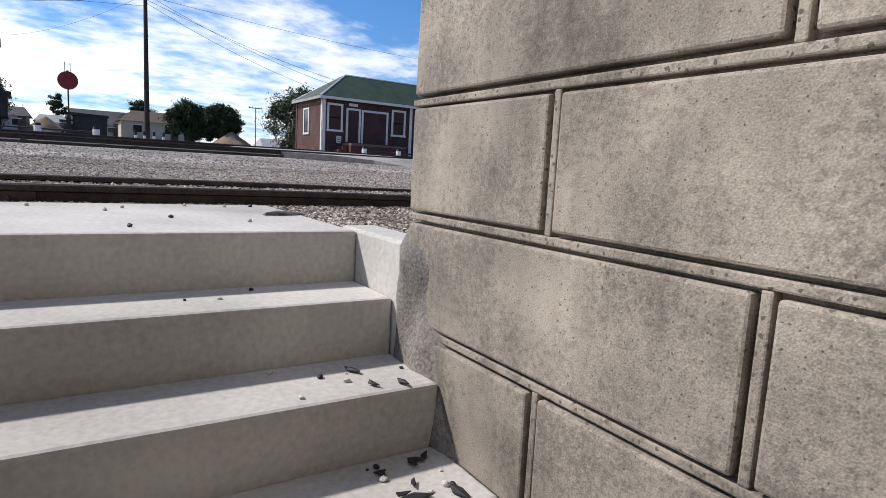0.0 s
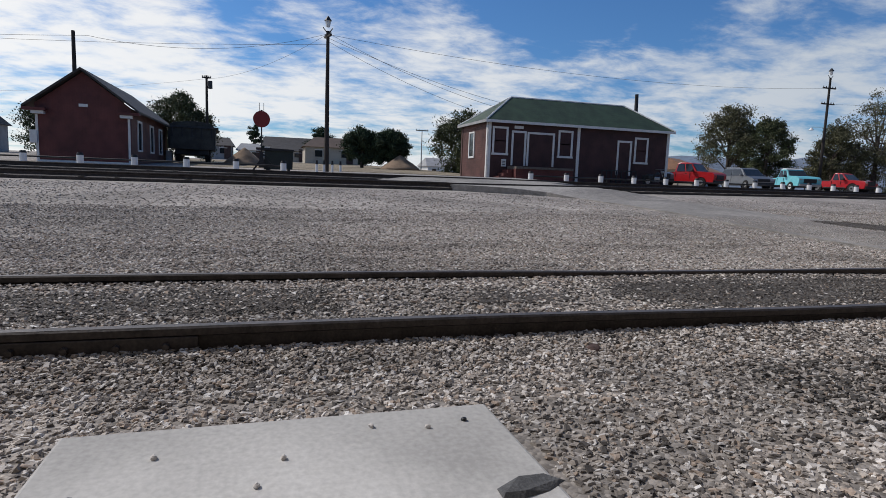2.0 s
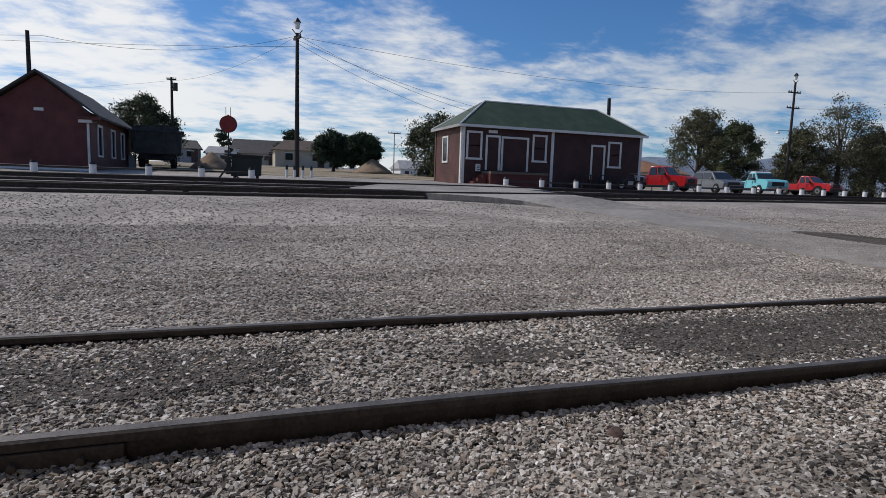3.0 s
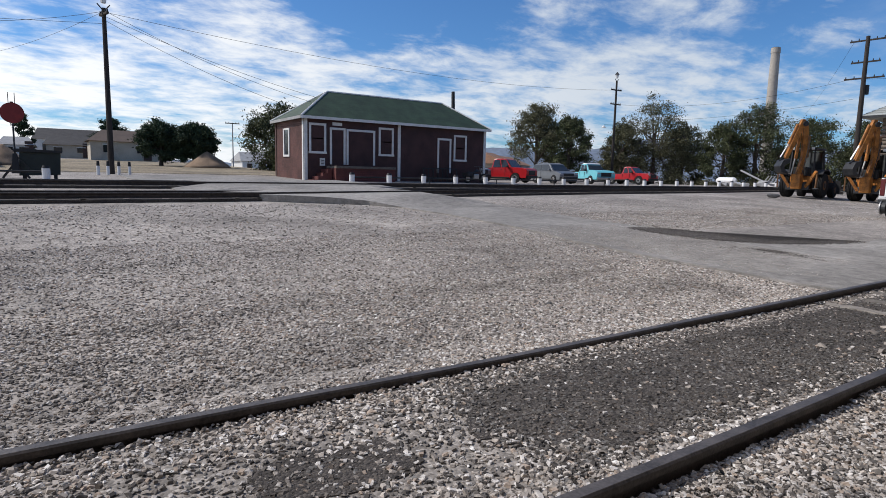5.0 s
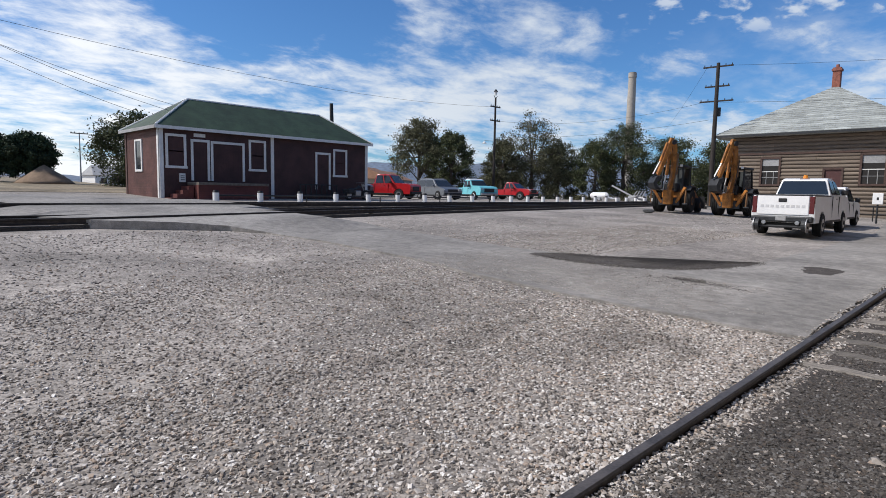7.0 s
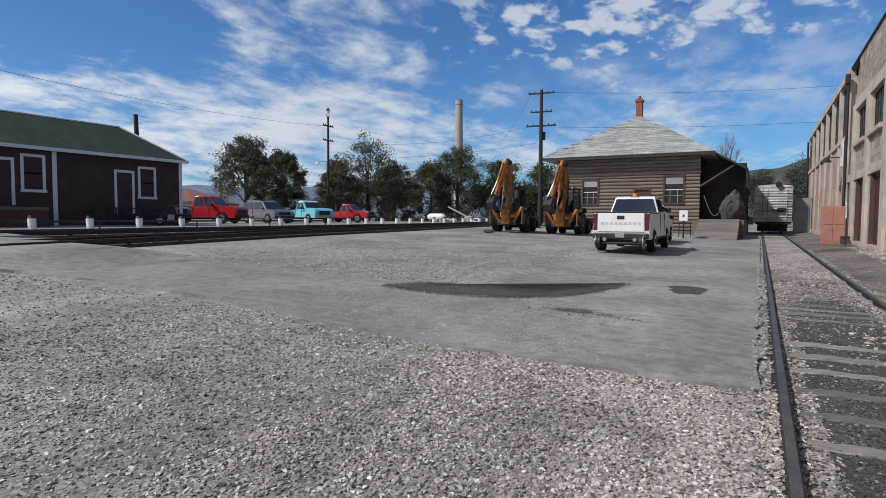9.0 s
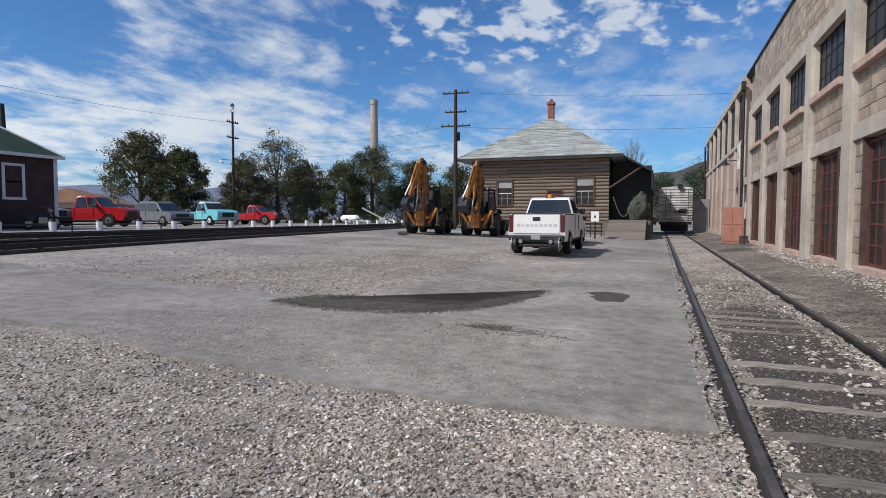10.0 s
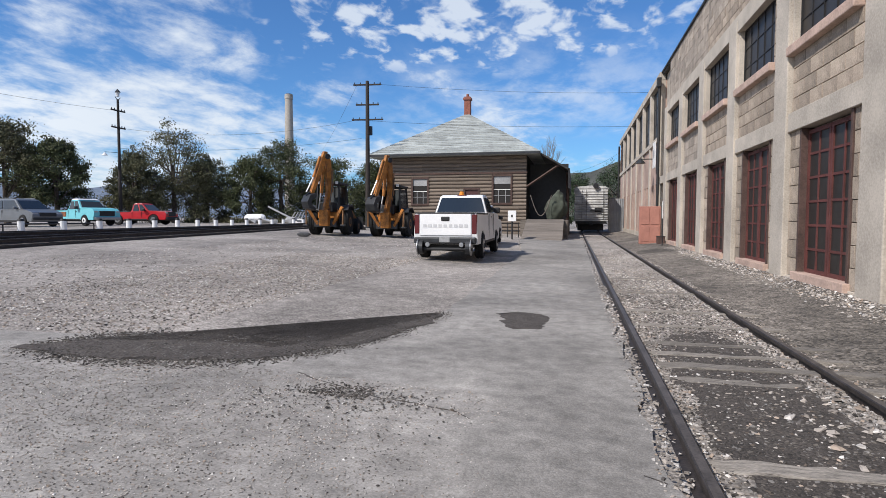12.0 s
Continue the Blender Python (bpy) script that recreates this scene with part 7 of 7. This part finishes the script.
def build_scrap():
    t = thing("propane_tank", "white cylindrical tank lying in the scrub", "tank", Matrix.Translation((-31.5, 57.5, ground_z(-31.5, 57.5))))
    bm = tube((-0.8, 0, 0.55), (0.8, 0, 0.55), 0.36, n=18)
    tube((0.8, 0, 0.55), (1.05, 0, 0.55), 0.36, 0.18, n=18, bm=bm)
    tube((-1.05, 0, 0.55), (-0.8, 0, 0.55), 0.18, 0.36, n=18, bm=bm)
    part("vessel", bm, "white_paint", t)
    for x in (-0.6, 0.6):
        part("saddle", box(x - 0.1, x + 0.1, -0.3, 0.3, 0, 0.3), "grey_wall", t)
    b = thing("pipe_boom", "pale metal boom lying slanted among scrap", "scrap", Matrix.Translation((-28.0, 57.0, ground_z(-28, 57))))
    part("boom", tube((-1.8, 0, 1.6), (1.0, 0, 0.3), 0.09, n=8), "grey_wall", b)
    part("base", box(0.4, 1.9, -0.4, 0.4, 0, 0.45, bevel=0.03), "white_trim", b)
    for i in range(4):
        part("strut", tube((0.5 + 0.35 * i, 0, 0.4), (0.9 + 0.3 * i, 0.2, 1.1), 0.05, n=6), "grey_wall", b)
    rng = random.Random(3)
    for i in range(9):
        x, y = -30 + rng.uniform(-3, 6), 55 + rng.uniform(-1, 3)
        s = rng.uniform(0.3, 0.7)
        bm = hull([(rng.uniform(-s, s), rng.uniform(-s, s), rng.uniform(0, s)) for _ in range(12)])
        ob = link("scrap_block", bm, "white_trim" if i % 2 else "grey_wall")
        ob.location = (x, y, ground_z(x, y) - 0.02)
        tagged(ob, "pale lump of scrap lying in the scrub", "scrap", "scrap in the scrub")
    c = thing("street_lamp", "white-shaded lamp on a short arm of the yard pole", "lamp", Matrix.Translation((-41.9, 50.5, 7.0)))
    part("arm", tube((0.6, 0.8, 0.2), (0, 0, 0.2), 0.02, n=6), "dark_metal", c)
    part("shade", tube((0, 0, -0.1), (0, 0, 0.15), 0.25, 0.05, n=14), "white_trim", c)


build_scrap()


def build_crack(pts, w, label):
    bm = bmesh.new()
    prev = None
    for (xa, ya), (xb, yb) in zip(pts, pts[1:]):
        k = max(2, int(math.hypot(xb - xa, yb - ya) / 0.08))
        for i in range(k):
            f = i / k
            x, y = xa + (xb - xa) * f, ya + (yb - ya) * f
            x += 0.05 * noise.noise((x * 4, y * 4, 1.0))
            y += 0.07 * noise.noise((x * 4, y * 4, 5.0))
            ww = w * (0.6 + 0.7 * abs(noise.noise((x * 7, y * 7, 2.0))))
            z = ground_z(x, y) + 0.024
            ring = [bm.verts.new((x, y - ww, z)), bm.verts.new((x, y + ww, z)), bm.verts.new((x, y + ww, z - 0.01)), bm.verts.new((x, y - ww, z - 0.01))]
            if prev:
                for a in range(4):
                    bm.faces.new((prev[a], prev[(a + 1) % 4], ring[(a + 1) % 4], ring[a]))
            prev = ring
    tagged(link("pavement_crack", bm, "dark_gravel"), label, "crack", kind="structure")


build_crack([(-0.95, 10.05), (-1.6, 10.35), (-2.3, 10.9), (-2.9, 11.0), (-3.9, 11.4)], 0.011, "thin ragged crack across the asphalt lane")
build_crack([(-0.9, 13.0), (-1.6, 12.4), (-2.2, 11.0)], 0.006, "hairline crack in the asphalt lane")


for i, (dx, dy) in enumerate(((1.2, -0.7), (1.2, -0.25), (1.2, 0.25), (1.2, 0.75))):
    x, y = -34.4 + dx, 2.8 + dy
    q = thing("bollard", "short dark-topped white guard post at the pole foot", "bollard", Matrix.Translation((x, y, ground_z(x, y))), "guard posts round the pole")
    part("post", tube((0, 0, -0.1), (0, 0, 0.45), 0.075, n=10), "white_paint", q)
    part("cap", tube((0, 0, 0.45), (0, 0, 0.7), 0.08, 0.06, n=10), "black", q)


# ---- small things on the landing ----
def pebble(x, y, z, sx, sy, sz, seed, material, name="pebble", label="small dark stone lying on the concrete", group="stones on the steps"):
    rng = random.Random(seed)
    bm = bmesh.new()
    bmesh.ops.create_icosphere(bm, subdivisions=2, radius=1)
    for v in bm.verts:
        k = 1 + 0.35 * noise.noise(v.co * 1.3 + Vector((seed * 3.1, 0, 0)))
        v.co = Vector((v.co.x * sx, v.co.y * sy, v.co.z * sz)) * k
    ob = link(name, bm, material)
    ob.location, ob.rotation_euler = (x, y, z + sz * 0.75), (0, 0, rng.uniform(0, 6))
    return tagged(ob, label, name, group)


chip = hull([(-0.10, -0.02, 0), (-0.09, 0.025, 0), (-0.02, 0.04, 0), (0.06, 0.032, 0), (0.10, -0.01, 0), (0.03, -0.035, 0), (-0.05, -0.04, 0), (-0.09, -0.015, 0.012), (-0.02, 0.033, 0.016), (0.055, 0.027, 0.011), (0.08, -0.008, 0.008), (-0.04, -0.03, 0.014)])
ob = link("rock_chip", chip, "slate")
ob.matrix_world = Matrix.Translation((2.456, -0.08, 0.121)) @ Matrix.Rotation(1.75, 4, "Z")
tagged(ob, "flat dark slate chip lying on the landing", "rock")
for i, (x, y) in enumerate(((2.907, -0.707), (2.172, -0.686), (2.307, -0.753), (2.03, -0.121), (2.02, -0.42), (2.1, -1.02), (2.28, -1.17), (2.36, -1.22), (2.06, -0.25), (2.6, -0.55), (2.75, -0.3))):
    pebble(x, y, 0.12, 0.010, 0.008, 0.007, i + 10, "stone" if i % 3 else "dark_metal")
rng = random.Random(21)
for i in range(20):
    k = rng.choice((0, 1, 1, 2, 2, 2, 3))
    x, y = STEP_X + 0.3 * k + rng.uniform(0.04, 0.26), -abs(rng.gauss(0, 0.35)) - 0.04
    y = max(y, -1.2)
    s = rng.uniform(0.004, 0.012)
    pebble(x, y, -0.06 - 0.18 * k, s, s * 0.8, s * 0.6, i + 40, "stone" if i % 2 else "black")


def build_leaves():
    rng = random.Random(5)
    for i in range(16):
        k = rng.choice((1, 2, 2, 3))
        x, y, z = STEP_X + 0.3 * k + rng.uniform(0.05, 0.28), -rng.uniform(0.03, 0.22), -0.06 - 0.18 * k + 0.004
        s = rng.uniform(0.012, 0.028)
        a = rng.uniform(0, 6)
        ps = [(s * 1.6, 0, 0.004), (s * 0.5, s * 0.5, 0.0), (-s * 1.2, s * 0.2, 0.006), (-s * 0.9, -s * 0.4, 0.0), (s * 0.4, -s * 0.55, 0.003)]
        bm = hull([*ps, *[(u, v, w + 0.003) for u, v, w in ps]])
        ob = link("dry_leaf", bm, "black")
        ob.location, ob.rotation_euler = (x, y, z), (0, 0, a)
        tagged(ob, "curled dry blackish leaf on the steps", "leaf", "leaves on the steps")


build_leaves()
pebble(-14.6, 33.5, ground_z(-14.6, 33.5), 0.34, 0.22, 0.12, 91, "slate", "boulder", "dark lump of slag lying in the gravel yard", "lumps in the yard")
pebble(-2.2, 4.4, 0.0, 0.05, 0.035, 0.02, 92, "slate", "boulder", "dark stone lying among the pale gravel", "lumps in the yard")
pebble(1.05, 0.95, 0.0, 0.06, 0.04, 0.02, 93, "brown_trim", "clod", "brown clod of dirt lying in the gravel", "lumps in the yard")
pebble(1.3, -2.3, 0.0, 0.05, 0.03, 0.015, 94, "black", "clod", "dark curled leaf mat lying in the gravel", "lumps in the yard")


# ---- loose stones of the yard ----
def scatter(name, label, regions, material, seed, skip=None):
    """Many small broken stones in one mesh; regions of (x0, x1, y0, y1, count, smallest, largest, lift)."""
    rng = np.random.RandomState(seed)
    base = np.array([(0.95, 0.75, -0.6), (-0.9, 0.8, -0.6), (-0.95, -0.75, -0.6), (0.9, -0.8, -0.6), (0.62, 0.5, 0.62), (-0.6, 0.52, 0.62), (-0.62, -0.5, 0.62), (0.6, -0.52, 0.62)])
    tri = np.array([(0, 1, 5), (0, 5, 4), (1, 2, 6), (1, 6, 5), (2, 3, 7), (2, 7, 6), (3, 0, 4), (3, 4, 7), (4, 5, 6), (4, 6, 7)])
    allv = []
    for x0, x1, y0, y1, n, lo, hi, sink in regions:
        x, y = rng.uniform(x0, x1, n), rng.uniform(y0, y1, n)
        if skip is not None:
            keep = np.array([not skip(a, b) for a, b in zip(x, y)], bool)
            x, y = x[keep], y[keep]
        n = len(x)
        s = lo + (hi - lo) * rng.random_sample(n) ** 1.8
        v = base[None] * (1 + rng.uniform(-0.25, 0.25, (n, 8, 1))) + rng.uniform(-0.27, 0.27, (n, 8, 3))
        v = v * (s[:, None, None] * np.stack([rng.uniform(0.8, 1.35, n), rng.uniform(0.7, 1.0, n), rng.uniform(0.32, 0.66, n)], 1)[:, None, :])
        a = rng.uniform(0, 2 * math.pi, n)
        t = rng.uniform(-0.5, 0.5, n)
        vx, vz = v[..., 0] * np.cos(t)[:, None] - v[..., 2] * np.sin(t)[:, None], v[..., 0] * np.sin(t)[:, None] + v[..., 2] * np.cos(t)[:, None]
        c, d = np.cos(a)[:, None], np.sin(a)[:, None]
        px, py = vx * c - v[..., 1] * d, vx * d + v[..., 1] * c
        z = np.array([ground_z(p, q) for p, q in zip(x, y)]) - 0.012
        allv.append(np.stack([px + x[:, None], py + y[:, None], vz + (z + s * 0.25 + sink)[:, None]], 2).reshape(-1, 3))
    v = np.concatenate(allv)
    n = len(v) // 8
    f = (tri[None] + 8 * np.arange(n)[:, None, None]).reshape(-1)
    me = bpy.data.meshes.new(name)
    me.vertices.add(len(v))
    me.vertices.foreach_set("co", v.ravel())
    me.loops.add(len(f))
    me.loops.foreach_set("vertex_index", f)
    me.polygons.add(len(f) // 3)
    me.polygons.foreach_set("loop_start", np.arange(0, len(f), 3))
    me.polygons.foreach_set("loop_total", np.full(len(f) // 3, 3))
    me.update(calc_edges=True)
    me.shade_flat()
    me.materials.append(M[material])
    tagged(new(name, me), label, "gravel", kind="stuff")


def not_here(x, y):
    if SLAB_X - 0.01 < x < 3.5 and STEP_Y0 - 0.02 < y < 0.16:
        return True
    if abs(abs(x) - 0.753) < 0.036:
        return True
    return False


def off_lane(x, y):
    if not_here(x, y):
        return True
    if x < -0.98 and y > 8.3 + 0.12 * math.sin(x * 3):
        if x > -7.5 and y < 11.4:
            u = (x + 1.2) / -6.3
            return 2.6 * u * (1 - u) ** 0.7 < random.random()
        return y < 11.7 if x < -6 else True
    return False


scatter("loose_gravel", "loose pale grey crushed stone", [
    (0.80, 3.45, -3.6, 4.5, 64000, 0.006, 0.018, 0.0), (-3.6, -0.80, -3.5, 8.5, 70000, 0.007, 0.018, 0.0), (-7.5, -3.6, -6, 8.6, 44000, 0.008, 0.018, 0.0), (-13.5, -7.5, -14, 8.3, 12000, 0.012, 0.023, 0.0),
    (-3.6, -0.8, -8, -3.5, 9000, 0.01, 0.024, 0.0), (0.85, 2.9, 4.5, 34, 26000, 0.006, 0.022, 0.03), (-7.5, -1.2, 8.4, 11.4, 34000, 0.003, 0.0075, 0.036), (2.2, 2.9, 5, 30, 1500, 0.012, 0.04, 0.03), (-0.98, -0.86, 5, 24, 900, 0.006, 0.016, 0.035), (-14, -3.4, 12.0, 40, 14000, 0.011, 0.022, 0.0), (-10, -3.4, 12.0, 24, 24000, 0.008, 0.018, 0.004)], "stone", 1, off_lane)
scatter("ballast", "scattered stones in the dark soil between the rails", [
    (-0.70, 0.70, -5, 2.0, 11000, 0.005, 0.018, 0.05), (-0.70, 0.70, 2, 5.0, 1100, 0.005, 0.018, 0.05), (-0.70, -0.40, -5, 2.5, 5000, 0.006, 0.020, 0.047), (-0.70, -0.48, 2.5, 6.0, 1600, 0.006, 0.018, 0.047), (0.34, 0.70, -5, 2.2, 5000, 0.006, 0.020, 0.047), (0.5, 0.70, 2.2, 6.0, 900, 0.006, 0.018, 0.047), (-0.70, 0.70, 5.0, 16, 3200, 0.004, 0.017, 0.05), (-0.70, -0.50, 5.0, 20, 1500, 0.006, 0.018, 0.05), (0.48, 0.70, 5.0, 20, 1800, 0.006, 0.02, 0.05), (-0.70, 0.70, 14.2, 24, 6000, 0.007, 0.018, 0.045), (0.05, 0.7, 5, 12, 160, 0.018, 0.036, 0.055), (-0.725, -0.66, -5, 14, 2500, 0.006, 0.017, 0.06), (0.66, 0.725, -5, 14, 2500, 0.006, 0.017, 0.05), (-0.86, -0.785, -5, 8.3, 3500, 0.007, 0.018, 0.015), (0.79, 0.9, 4, 14, 2500, 0.007, 0.018, 0.03), (0.79, 1.4, -5, 4.5, 20000, 0.006, 0.018, 0.006), (-1.3, -0.785, -5, 5.0, 9000, 0.007, 0.018, 0.004), (-0.70, 0.70, 16, 34, 3500, 0.008, 0.02, 0.05), (-0.88, -0.79, 3, 20, 600, 0.008, 0.022, 0.02), (0.79, 1.2, 3, 20, 1800, 0.008, 0.024, 0.0)], "stone", 2, not_here)
scatter("dark_ballast", "oily dark stones along the middle of the spur", [
    (-0.60, 0.52, -5, 2.0, 5000, 0.005, 0.017, 0.049), (-0.64, 0.62, 1.8, 5.0, 16000, 0.005, 0.016, 0.049), (-0.70, 0.70, 5, 18, 14000, 0.005, 0.016, 0.049), (-0.45, 0.7, 4, 9, 12000, 0.005, 0.014, 0.052), (0.85, 3.3, 1.5, 5.5, 9000, 0.007, 0.018, 0.006), (-0.45, 0.3, -2.5, -0.3, 5000, 0.005, 0.015, 0.05), (0.85, 2.5, 6, 30, 9000, 0.006, 0.018, 0.03)], "dark_stone", 3, not_here)
def off_crescent(x, y):
    if y < 10.2 or (y < 10.9 and random.random() < 0.5):
        u = (x + 2.0) / -5.5
        return u < 0 or u > 1 or 2.2 * u * (1 - u) < random.random()
    if y < 11.4 and x > -3.9:
        return math.hypot((x + 3.0) / 0.75, (y - 10.9) / 0.4) > random.uniform(0.3, 1)
    x, y = x + random.gauss(0, 0.07), y + random.gauss(0, 0.1)
    ring = [a for a, b in CRESCENT] + [b for a, b in CRESCENT[::-1]]
    inside = False
    for (xa, ya), (xb, yb) in zip(ring, ring[1:] + ring[:1]):
        if (ya > y) != (yb > y) and x < xa + (xb - xa) * (y - ya) / (yb - ya):
            inside = not inside
    return not inside


scatter("dark_grit", "dark damp grit along the lane edge", [
    (-6.9, -3.0, 10.9, 15.2, 70000, 0.005, 0.014, 0.036), (-3.9, -2.2, 10.2, 11.5, 2200, 0.004, 0.012, 0.042), (-7.5, -2.4, 8.5, 11.3, 3500, 0.003, 0.006, 0.035)], "dark_stone", 4, off_crescent)
